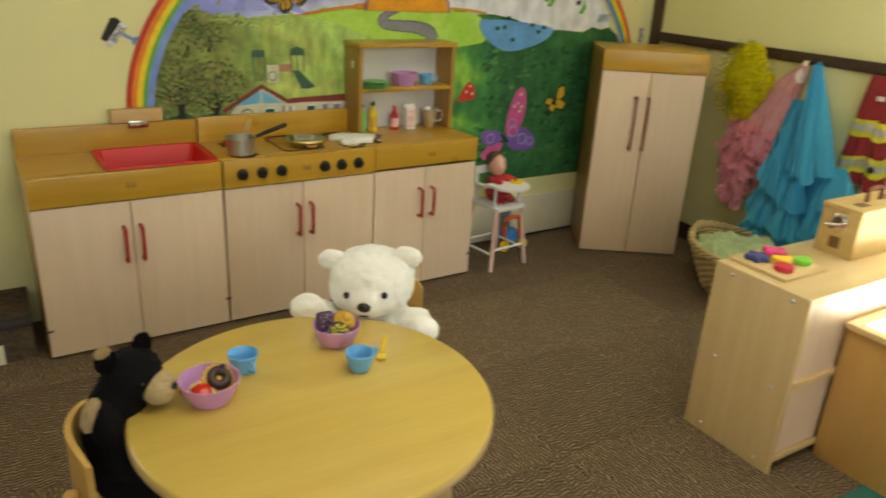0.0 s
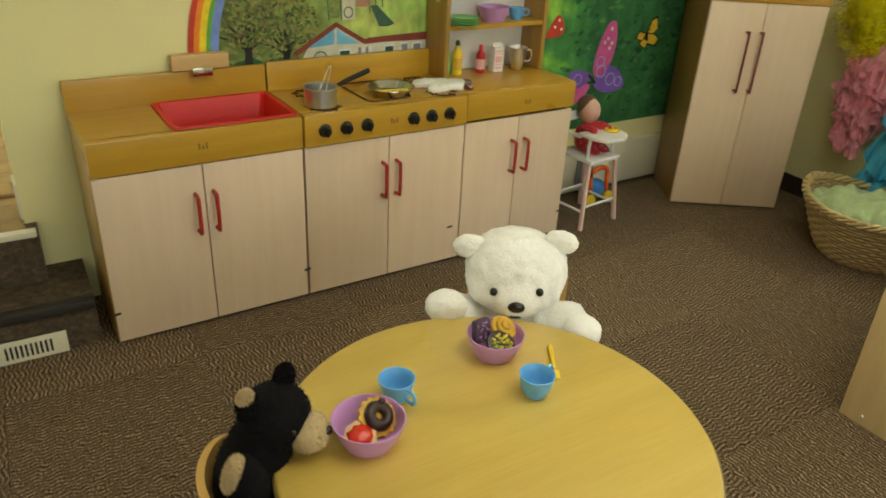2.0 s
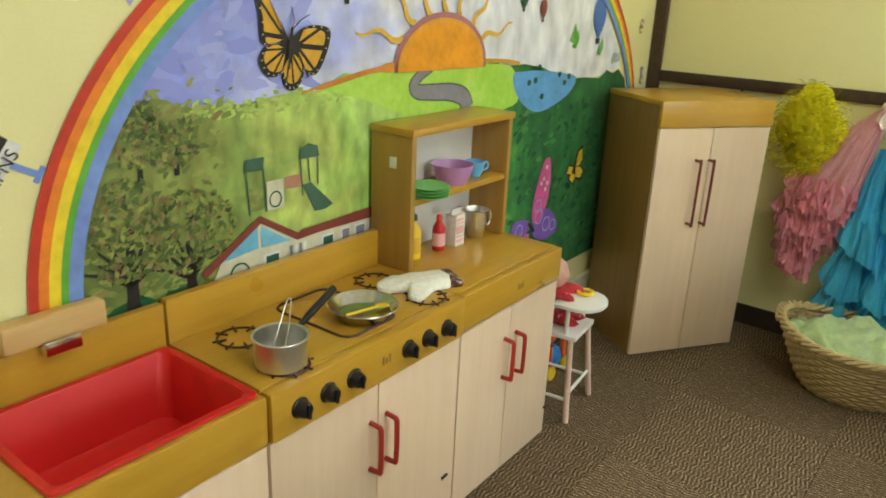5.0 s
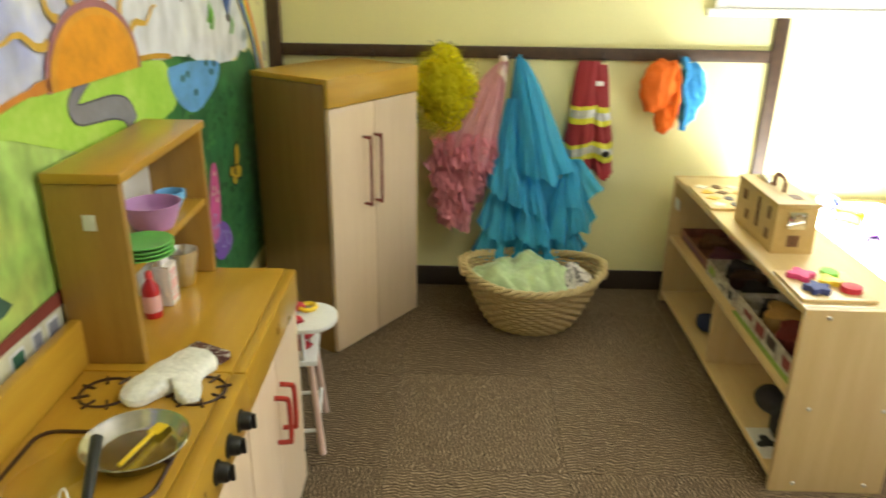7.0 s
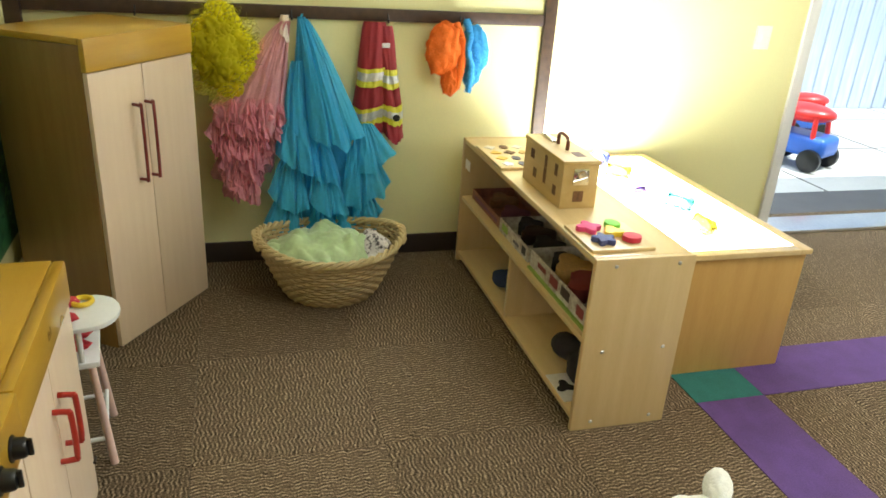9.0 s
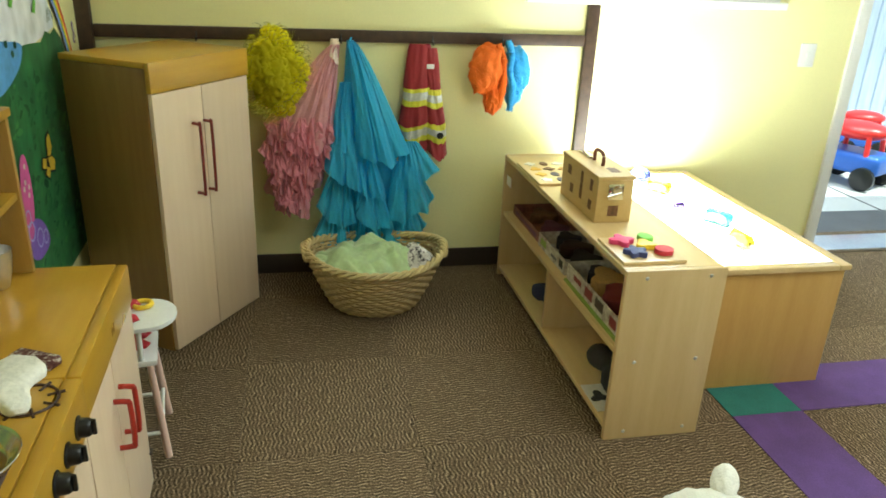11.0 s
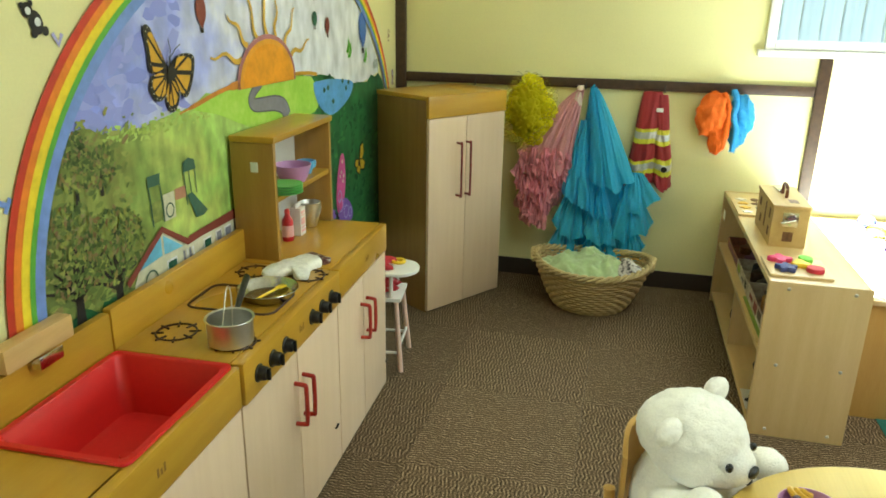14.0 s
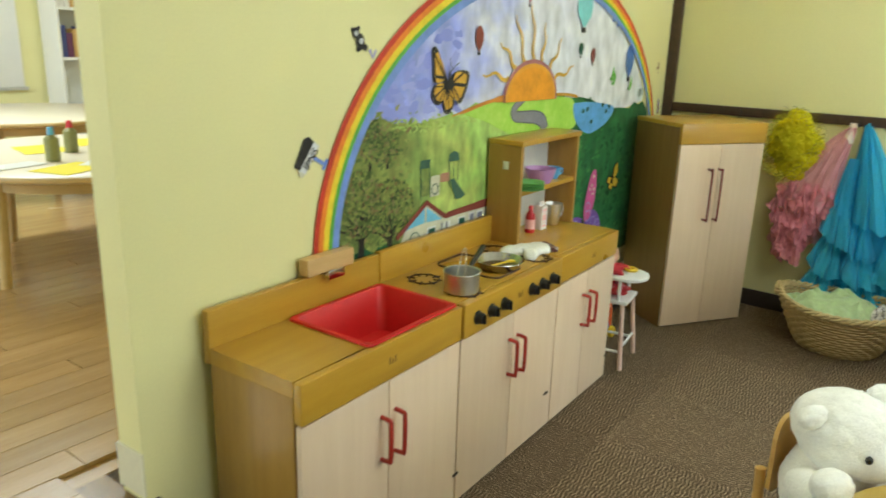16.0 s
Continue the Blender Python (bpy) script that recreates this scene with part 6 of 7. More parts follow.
for s in (-1, 1):
    for ph in (0, math.pi):
        pts = [(0.075 * math.cos(radians(20 + 140 * k / 20)) + 0.004 * math.cos(k + ph), s * (0.262 + 0.012 * math.sin(radians(180 * k / 20)) + 0.004 * math.sin(k + ph)), 0.205 + 0.055 * math.sin(radians(20 + 140 * k / 20)) - 0.015) for k in range(21)]
        part("handle", tube(pts, 0.0075, 6), WICKER_RIM, bk)
part("base", lathe([(0, 0.008), (0.14, 0.008), (0.145, 0.002), (0, 0.002)], 40), WICKER, bk)


def crumpled(rx, ry, height, seed, n=44, sharp=1.0):
    bm = bmesh.new()
    off = Vector((seed * 3.7, seed * 1.3, 0))
    grid = []
    for i in range(n):
        row = []
        for j in range(n):
            s, t = -1 + 2 * i / (n - 1), -1 + 2 * j / (n - 1)
            u, v = s * math.sqrt(1 - t * t / 2), t * math.sqrt(1 - s * s / 2)
            p = Vector((u * rx, v * ry, 0))
            q = p * 9 + off
            fold = abs(noise.noise(q)) * 1.1 + 0.45 * abs(noise.noise(q * 2.1)) + 0.10 * abs(noise.noise(q * 5))
            edge = max(0, 1 - (u * u + v * v))
            row.append(bm.verts.new((p.x, p.y, height * edge ** 0.5 * 0.75 + 0.06 * fold * sharp - 0.02)))
        grid.append(row)
    for i in range(n - 1):
        for j in range(n - 1):
            bm.faces.new((grid[i][j], grid[i + 1][j], grid[i + 1][j + 1], grid[i][j + 1]))
    bmesh.ops.recalc_face_normals(bm, faces=bm.faces)
    return bm


GREENCLOTH = plain("pale_green_satin", (0.50, 0.66, 0.34), 0.5, var=0.16, scale=18, fine=60, sheen=0.3)
LACE = brushed("white_printed_cloth", [(0.42, (0.08, 0.07, 0.08)), (0.5, (0.72, 0.68, 0.66)), (0.7, (0.80, 0.77, 0.74))], 40, 110, 0.8)
gc = single("folded_cloth", crumpled(0.160, 0.215, 0.12, 2), GREENCLOTH, "crumpled pale green satin cloth in the basket", "cloth", pose(3.138, 2.272, 0.152))
so = gc.modifiers.new("thick", "SOLIDIFY")
so.thickness = 0.004
lc = single("printed_cloth", crumpled(0.10, 0.075, 0.08, 5), LACE, "black and white printed cloth tucked in the basket", "cloth", pose(3.13, 2.083, 0.165, 0, 0, 20))
so = lc.modifiers.new("thick", "SOLIDIFY")
so.thickness = 0.004

# ---- clothes on the hook rail ----
CLOTHX = XW - 0.03


def drape(z0, z1, c0, c1, w0, w1, depth, folds, amp, seed, hem=0.012, lean=0.0, ns=72, nt=14, flare=1.0, froth=0.35):
    """Hanging cloth: a half-round fall from (c0, w0) at z0 to (c1, w1) at z1 with folds that deepen downwards."""
    bm, grid, rng = bmesh.new(), [], random.Random(seed)
    ph = rng.uniform(0, 6)
    for j in range(nt + 1):
        t = j / nt
        c, w = c0 + (c1 - c0) * t, w0 + (w1 - w0) * t ** flare
        row = []
        for i in range(ns + 1):
            s = -1 + 2 * i / ns
            q = Vector((s * 3.1 * max(0.45, w1 / 0.16) + seed, t * 1.6 * max(0.5, (z0 - z1) / 0.25), seed * 0.7))
            f = math.sin(folds * math.pi * s + ph + 3.2 * noise.noise(q * 1.3)) * 0.22 + 1.25 * noise.noise(q * 1.7 + Vector((0, 0, 3)))
            f += 0.5 * noise.noise(q * 3.0) + froth * noise.noise(Vector((q.x * 1.5, q.y * 4.0, q.z)) * 2.2)
            x = CLOTHX - depth * (0.25 + 0.75 * t) * math.sqrt(max(0, 1 - s * s)) - amp * f * (0.2 + 0.8 * t)
            y = c + w * s + 0.012 * noise.noise(q * 1.9) * t
            z = z0 + (z1 - z0) * t + (hem * math.sin(folds * 1.3 * s + ph) + 1.3 * hem * noise.noise(q * 3)) * t * t + 0.05 * (w / 0.2) * s * s * t
            row.append(bm.verts.new((min(x, XW - 0.004), y, z + lean * s * t)))
        grid.append(row)
    for a, b in zip(grid, grid[1:]):
        for i in range(ns):
            bm.faces.new((a[i], a[i + 1], b[i + 1], b[i]))
    bmesh.ops.recalc_face_normals(bm, faces=bm.faces)
    return bm


def cloth_mat(name, c, rough=0.75, var=0.22, scale=22, alpha=1.0, through_light=0.0):
    m = plain(name, c, rough, var=var, scale=scale, fine=140, bump=0.3, dist=0.002, sheen=0.12)
    nd, lk = m.node_tree.nodes, m.node_tree.links
    bs = nd["Principled BSDF"]
    bs.inputs["Alpha"].default_value = alpha
    if through_light:
        tr, mx = nd.new("ShaderNodeBsdfTranslucent"), nd.new("ShaderNodeMixShader")
        tr.inputs["Color"].default_value = (*c, 1)
        mx.inputs[0].default_value = through_light
        lk.new(bs.outputs[0], mx.inputs[1])
        lk.new(tr.outputs[0], mx.inputs[2])
        lk.new(mx.outputs[0], nd["Material Output"].inputs["Surface"])
    return m


BLUENET, BLUEDEEP = cloth_mat("blue_organza", (0.09, 0.57, 0.90), var=0.16, scale=60, alpha=0.90, through_light=0.35), cloth_mat("blue_lining", (0.05, 0.36, 0.66))
PINKNET, PINKTOP = cloth_mat("pink_net", (0.94, 0.38, 0.46), var=0.20, scale=45, alpha=0.75, through_light=0.30), cloth_mat("pink_sheer", (0.90, 0.44, 0.49), alpha=0.75, through_light=0.25)


def tier(yt, zt, wt, yl, zl, yr, zr, d0, d1, folds, seed, amp=0.013, ns=90, nt=16):
    """A dress tier: gathered on a short line at (yt, zt), flaring to a wavy hem from (yl, zl) to (yr, zr)."""
    bm, grid, rng = bmesh.new(), [], random.Random(seed)
    ph = rng.uniform(0, 6)
    for j in range(nt + 1):
        t, row = j / nt, []
        for i in range(ns + 1):
            s = -1 + 2 * i / ns
            q = Vector((1.9 * s + seed * 1.7, 0.8 * t, seed * 0.41))
            th = folds * math.pi * (s + 0.16 * noise.noise(q * 1.4)) + ph + 0.5 * t
            wave = math.sin(th) + 0.35 * math.sin(2.1 * th + 1.3)
            e = t ** 0.8
            yh, zh = (yl + yr) / 2 - s * (yl - yr) / 2, (zl + zr) / 2 - s * (zl - zr) / 2
            y = yt - s * wt + (yh - yt + s * wt) * e + 0.6 * amp * t * math.cos(th)
            z = zt + (zh - zt) * t + t * t * (0.035 * (s * s - 0.35) + 0.010 * math.sin(th + 0.8) + 0.018 * noise.noise(q * 1.1 + Vector((0, 0, 5))))
            out = d0 + (d1 - d0) * (0.45 * t + 0.55 * math.sin(0.5 * math.pi * t)) * (0.30 + 0.70 * math.sqrt(max(0.0, 1 - s * s)))
            x = CLOTHX - out - amp * (0.10 + 0.90 * t) * wave - 0.0012 * math.sin(4.7 * th) * (1 - t)
            x -= 0.026 * t * noise.noise(q * 1.6 + Vector((0, 0, 7))) + 0.012 * noise.noise(q * 3.3) + 0.004 * noise.noise(Vector((9 * q.x, 14 * q.y, q.z)))
            row.append(bm.verts.new((min(x, XW - 0.004), y, z)))
        grid.append(row)
    for a, b in zip(grid, grid[1:]):
        for i in range(ns):
            bm.faces.new((a[i], a[i + 1], b[i + 1], b[i]))
    bmesh.ops.recalc_face_normals(bm, faces=bm.faces)
    return bm


def puff(c, r, seed, sub=4, deep=0.34, freq=2.3):
    """A crumpled handful of net: a ball whose skin is folded into ridges."""
    bm = bmesh.new()
    bmesh.ops.create_icosphere(bm, subdivisions=sub, radius=1.0)
    o = Vector((seed * 2.9, seed * 0.7, seed * 1.3))
    for v in bm.verts:
        n = v.co.normalized()
        k = 0.86 + deep * (0.55 - 2.0 * abs(noise.noise(n * freq + o))) + 0.45 * deep * (0.4 - 1.6 * abs(noise.noise(n * freq * 2.3 + o))) + 0.20 * deep * noise.noise(n * freq * 5.5 + o)
        v.co = Vector(c) + Vector((n.x * r[0], n.y * r[1], n.z * r[2])) * k
        v.co.x = min(v.co.x, XW - 0.004)
    return bm


bd_ = thing("blue_ruffled_dress", pose(0, 0, 0), "bright blue tiered organza dress hanging from the rail", "dress")
part("skirt", drape(0.97, 0.20, 2.307, 2.205, 0.014, 0.180, 0.055, 5, 0.010, 3), BLUEDEEP, bd_)
TIERS = ((2.37, 0.33, 0.030, 2.470, 0.180, 2.300, 0.120, 0.055, 0.120, 2.2), (2.22, 0.30, 0.040, 2.310, 0.120, 2.120, 0.150, 0.055, 0.120, 2.5), (2.08, 0.30, 0.035, 2.130, 0.135, 1.990, 0.215, 0.055, 0.115, 1.9),
         (2.36, 0.47, 0.030, 2.455, 0.310, 2.300, 0.230, 0.060, 0.125, 2.1), (2.10, 0.50, 0.040, 2.180, 0.245, 1.965, 0.335, 0.065, 0.140, 2.4), (2.24, 0.44, 0.030, 2.310, 0.295, 2.150, 0.220, 0.075, 0.150, 2.0),
         (2.08, 0.59, 0.030, 2.150, 0.380, 1.965, 0.455, 0.060, 0.125, 2.1), (2.26, 0.55, 0.025, 2.310, 0.410, 2.170, 0.355, 0.070, 0.135, 1.8), (2.345, 0.68, 0.025, 2.425, 0.475, 2.240, 0.400, 0.065, 0.130, 2.4),
         (2.33, 0.82, 0.020, 2.390, 0.610, 2.290, 0.530, 0.050, 0.095, 1.6))
for i, q in enumerate(TIERS):
    part("ruffle", tier(*q, 70 + i, 0.018), BLUENET, bd_, "gathered blue organza frill")
part("bodice", tier(2.303, 0.965, 0.016, 2.290, 0.535, 2.085, 0.525, 0.020, 0.140, 2.6, 91, 0.014, 100, 30), BLUENET, bd_, "long gathered blue organza bodice")
part("hanger_loop", tube(smooth_path([(XW - 0.03, 2.307, 0.950), (XW - 0.042, 2.311, 0.965), (XW - 0.03, 2.303, 0.978)], 4), 0.004, 6), BLUENET, bd_)
pk = thing("pink_ruffled_dress", pose(0, 0, 0), "pink net petticoat dress with frothy frills, hung by its strap", "dress")
part("skirt", tier(2.363, 0.955, 0.016, 2.640, 0.620, 2.375, 0.560, 0.022, 0.110, 3.0, 33, 0.009, 90, 26), PINKTOP, pk, "sheer pink skirt")
part("lining", drape(0.90, 0.36, 2.375, 2.540, 0.020, 0.120, 0.050, 4, 0.008, 31), PINKTOP, pk)
part("strap", drape(0.975, 0.895, 2.366, 2.372, 0.014, 0.024, 0.045, 2, 0.004, 32), cloth_mat("pale_peach_lining", (0.80, 0.66, 0.56)), pk, "pale peach shoulder strap")
rng = random.Random(21)
for i in range(50):
    t = (i // 5) / 9
    z = 0.690 - 0.300 * t + rng.uniform(-0.02, 0.02)
    right = 2.385 + 0.150 * max(0.0, t - 0.25)
    left = 2.640 - 0.035 * abs(t - 0.35) - 0.05 * max(0.0, t - 0.6)
    f = ((i * 2) % 5 + rng.uniform(0.2, 0.8)) / 5
    y, w, h = right + (left - right) * f, rng.uniform(0.026, 0.044), rng.uniform(0.045, 0.075)
    lean, d = rng.uniform(-0.03, 0.03), 0.040 + 0.050 * math.sin(math.pi * f) + rng.uniform(0, 0.015)
    part("frill", tier(y, z, w * 0.5, y + w, z - h + lean, y - w, z - h - lean, d, d + rng.uniform(0.012, 0.035), rng.uniform(1.2, 2.2), 140 + i, 0.012, 40, 9), PINKNET, pk, "frothy pink net frill")


NETY, NETW = cloth_mat("yellow_tulle", (0.95, 0.88, 0.02), 0.8, 0.12, 30, 0.45, 0.45), cloth_mat("yellow_tulle_edge", (0.95, 0.88, 0.02), 0.8, 0.12, 30, 0.16, 0.14)
yt = thing("yellow_tulle_bunch", pose(0, 0, 0), "bunched bright yellow tulle hanging from the rail", "costume")
rng = random.Random(12)
for i in range(20):
    a, k = 2.4 * i, math.sqrt((i + 0.5) / 20)
    y, z = 2.594 + 0.082 * k * math.cos(a) - 0.02 * (k * math.sin(a) < -0.3), 0.852 + 0.120 * k * math.sin(a)
    r = rng.uniform(0.036, 0.056)
    tagged(part("tulle_fold", puff((CLOTHX - 0.055 - 0.045 * (1 - k), y, z), (r, r * 1.1, r * 1.15), 110 + i, 4, 0.34, 2.6), NETY, yt, "", 80), kind="stuff")
rng = random.Random(8)
wisps = bmesh.new()
for q in range(420):
    a = rng.uniform(0, 2 * math.pi)
    k = rng.uniform(0.80, 1.10)
    p = Vector((CLOTHX - 0.066 - 0.055 * rng.random(), 2.592 + 0.122 * k * math.cos(a) - 0.06 * max(0.0, -math.sin(a) + 0.2) * math.cos(a) * (math.cos(a) < 0), 0.852 + 0.160 * k * math.sin(a)))
    ax = Vector((rng.uniform(-1, 1), rng.uniform(-1, 1), rng.uniform(-1, 1))).normalized()
    ay = ax.cross(Vector((0.3, 0.5, 0.8))).normalized()
    w, L = ax.cross(ay) * rng.uniform(0.0015, 0.004), rng.uniform(0.010, 0.030)
    prev = None
    for s in range(6):
        th = math.pi * s / 5
        c = p + ax * L * math.cos(th) + ay * L * math.sin(th)
        c.x = min(c.x, XW - 0.006)
        cur = (wisps.verts.new(c - w), wisps.verts.new(c + w))
        if prev:
            wisps.faces.new((prev[0], prev[1], cur[1], cur[0]))
        prev = cur
tagged(part("tulle_wisp_fringe", wisps, NETW, yt, "", 80), kind="stuff")

JRED, JYEL, JSIL = cloth_mat("red_jacket_cloth", (0.27, 0.007, 0.012), 0.7, 0.15), cloth_mat("fluorescent_yellow_tape", (0.66, 0.62, 0.03), 0.5, 0.1), plain("silver_tape", (0.55, 0.55, 0.52), 0.35, 0.5, var=0.2, scale=50)
jk = thing("fire_jacket", pose(0, 0, 0), "red toy firefighter jacket with yellow and silver bands", "jacket")


def jacket_piece(nm, c0, c1, w0, w1, z0, z1, dp, seed, bands):
    part(nm, drape(z0, z1, c0, c1, w0, w1, dp, 2, 0.007, seed, 0.012, 0, 40, 60, 0.45, 0.1), JRED, jk)
    for zb in bands:
        for dz, h, mt, o in ((0.0, 0.072, JYEL, 0.0025), (0.020, 0.030, JSIL, 0.0045)):
            ta, tb_ = (z0 - zb + dz) / (z0 - z1), (z0 - zb + dz + h) / (z0 - z1)
            bm, src = bmesh.new(), drape(z0, z1, c0, c1, w0, w1, dp, 2, 0.007, seed, 0.012, 0, 40, 60, 0.45, 0.1)
            src.verts.ensure_lookup_table()
            r0, r1 = int(ta * 60), int(tb_ * 60)
            rows = [[bm.verts.new(src.verts[r * 41 + i].co + Vector((-o - 0.004, 0, 0))) for i in range(41)] for r in range(r0, min(r1, 60) + 1)]
            src.free()
            for a, b in zip(rows, rows[1:]):
                for i in range(40):
                    bm.faces.new((a[i], a[i + 1], b[i + 1], b[i]))
            bmesh.ops.recalc_face_normals(bm, faces=bm.faces)
            part("band", bm, mt, jk, "reflective band")


jacket_piece("torso", 2.036, 2.062, 0.040, 0.064, 0.962, 0.515, 0.055, 61, (0.790, 0.640))
jacket_piece("sleeve", 2.000, 1.957, 0.030, 0.046, 0.948, 0.515, 0.048, 62, (0.785, 0.645))
part("name_patch", box(CLOTHX - 0.046, CLOTHX - 0.042, 1.985, 2.015, 0.872, 0.890, 0.002), WHITE, jk, "white cloth patch")
part("button", lathe([(0, 0.004), (0.012, 0.003), (0.014, 0)], 16), BLACK, jk).matrix_basis = pose(CLOTHX - 0.066, 1.955, 0.612, 0, -90, 0)

ORANGEFUR, BLUEFUR = plain("orange_plush", (0.80, 0.17, 0.015), 0.9, var=0.2, fine=200, bump=0.5), plain("blue_plush", (0.07, 0.36, 0.72), 0.9, var=0.2, fine=200, bump=0.5)


def hat(name, m, mt, label, crown, brim_path, brim_r):
    """A soft fuzzy hat hung flat: a slack crown and a rolled brim along its opening."""
    h = thing(name, m, label, "hat")
    c = bmesh.new()
    for ctr, rad, turn in crown:
        c = merged(c, blob(ctr, rad, turn, 0.22, 11, 4))
    for f in c.faces:
        f.normal_update()
    part("crown", fuzz(c, 2600, 0.006, 9), mt, h)
    p = smooth_path(brim_path, 8)
    b = tube(p, [brim_r * (0.8 + 0.25 * noise.noise(v * 40)) for v in p], 10)
    for f in b.faces:
        f.normal_update()
    part("brim", fuzz(b, 900, 0.006, 10), mt, h, "rolled plush brim")


hat("orange_hat", pose(XW - 0.068, 1.768, 0.840), ORANGEFUR, "orange fuzzy hat hanging from a hook", (((0, 0.004, 0.035), (0.045, 0.068, 0.098), (6, 0, 0)), ((0.004, -0.028, -0.085), (0.034, 0.036, 0.060), (0, 0, 0))), [(-0.01, -0.035, 0.130), (-0.02, -0.062, 0.06), (-0.02, -0.060, -0.04), (-0.01, -0.050, -0.115)], 0.017)
hat("blue_hat", pose(XW - 0.066, 1.652, 0.845), BLUEFUR, "blue fuzzy hat hanging from a hook", (((0.006, -0.008, 0.035), (0.038, 0.050, 0.085), (-14, 0, 0)), ((0.006, 0.004, -0.050), (0.034, 0.040, 0.062), (0, 0, 0))), [(-0.012, 0.044, 0.140), (-0.025, 0.026, 0.085), (-0.028, 0.034, 0.030), (-0.028, 0.016, -0.04), (-0.02, 0.020, -0.132)], 0.016)
for y in (2.62, 2.342, 1.986, 1.702, 2.87):
    hk = thing("coat_hook", pose(XW - 0.022, y, 0.975), "small black metal coat hook on the rail", "hook", "hooks on the rail")
    part("hook", tube(smooth_path([(0, 0, 0.015), (-0.006, 0, -0.008), (-0.020, 0, -0.016), (-0.028, 0, -0.002)], 4), 0.003, 8), BLACK, hk)
sw = thing("light_switch", pose(XW, 0.306, 0.943), "white plastic light switch on the wall", "switch")
part("plate", box(-0.006, 0, -0.038, 0.038, -0.05, 0.05, 0.002), WHITE, sw)
part("rocker", box(-0.010, -0.0062, -0.008, 0.008, -0.014, 0.014, 0.001), WHITE, sw)

# ---- on and in the toy shelf ----
SZ = SHZ - 0.0005
lb = thing("lock_box", pose(2.520, 1.508, SZ), "wooden latch box with a brown handle and metal lock", "toy box")
BOXW = wood("plywood_box", (0.66, 0.47, 0.19), (0.56, 0.37, 0.12), 0.45, (1, 10, 10), 4.0)
part("body", box(0, 0.31, 0, 0.118, 0, 0.136, 0.003), BOXW, lb)
part("lid", box(-0.003, 0.313, -0.003, 0.121, 0.1365, 0.150, 0.003), BOXW, lb)
part("handle", tube(smooth_path([(0.115, 0.06, 0.150), (0.115, 0.06, 0.178), (0.130, 0.06, 0.190), (0.170, 0.06, 0.190), (0.185, 0.06, 0.178), (0.185, 0.06, 0.150)], 4), 0.006, 10), plain("brown_leather", (0.16, 0.05, 0.02), 0.5), lb, "brown carrying handle")
part("lock_plate", box(-0.005, -0.0005, 0.035, 0.085, 0.075, 0.126, 0.002), CHROME, lb, "chrome lock plate")
part("lock_bolt", tube([(-0.012, 0.045, 0.100), (-0.012, 0.09, 0.088)], 0.006, 10), CHROME, lb)
part("lock_disc", lathe([(0, 0.010), (0.014, 0.010), (0.017, 0.0), (0, 0.0)], 20), CHROME, lb).matrix_basis = pose(-0.005, 0.058, 0.106, 0, -90, 0)
part("hasp", box(0.20, 0.29, 0.05, 0.075, 0.1505, 0.157, 0.002), CHROME, lb)
PRINT = plain("brown_print", (0.16, 0.075, 0.03), 0.6, var=0.4, scale=60)
part("print_square", box(-0.0018, -0.0005, 0.045, 0.078, 0.022, 0.056), PRINT, lb)
for x, z, a, h in ((0.05, 0.03, 0.024, 0.03), (0.05, 0.09, 0.02, 0.036), (0.13, 0.04, 0.02, 0.05), (0.13, 0.092, 0.018, 0.038), (0.21, 0.035, 0.026, 0.03), (0.24, 0.09, 0.03, 0.03)):
    part("print_square", box(x - a / 2, x + a / 2, 0.1185, 0.1195, z, z + h), PRINT, lb)
part("print_square", box(0.04, 0.09, 0.03, 0.06, 0.1502, 0.1510), PRINT, lb)
pz1 = thing("shape_puzzle", pose(2.190, 1.488, SZ), "wooden puzzle tray with bright foam shapes", "puzzle")
part("tray", box(0, 0.185, 0, 0.185, 0, 0.010, 0.003), BIRCH_TOP, pz1)
PINKP, NAVY, GREENP, REDP = plain("pink_foam", (0.72, 0.06, 0.20), 0.6), plain("navy_foam", (0.05, 0.06, 0.20), 0.6), plain("green_foam", (0.22, 0.62, 0.05), 0.6), plain("red_foam", (0.62, 0.03, 0.06), 0.6)


def flower(n, r, k):
    return [(r * (1 + k * math.cos(n * a)) * math.cos(a), r * (1 + k * math.cos(n * a)) * math.sin(a)) for a in (2 * math.pi * i / 40 for i in range(40))]


for x, y, o, mt, nm in ((0.135, 0.135, flower(4, 0.030, 0.28), PINKP, "flower_piece"), (0.050, 0.130, flower(5, 0.028, 0.25), NAVY, "star_piece"), (0.098, 0.080, flower(3, 0.026, 0.25), YELLOW, "clover_piece"), (0.150, 0.055, flower(2, 0.024, 0.12), GREENP, "oval_piece"), (0.045, 0.045, flower(1, 0.025, 0.3), REDP, "heart_piece")):
    part(nm, slab([(x + a, y + b) for a, b in o], 0.0105, 0.026, 0.003), mt, pz1, "bright foam piece")
pz2 = thing("picture_puzzle", pose(2.905, 1.491, SZ), "wooden puzzle board with small printed animal pieces", "puzzle")
part("board", box(0, 0.29, 0, 0.185, 0, 0.010, 0.003), BIRCH_TOP, pz2)
rng = random.Random(4)
for i in range(4):
    for j in range(3):
        part("picture_piece", slab([(0.04 + 0.07 * i + a, 0.035 + 0.055 * j + b) for a, b in flower(rng.choice((2, 3, 4, 5)), 0.019, 0.2)], 0.0105, 0.013), rng.choice((LABELY, LABELW, PRINT, GREYF, COOKIE)), pz2)
sm = 0.2955 + 0.0005


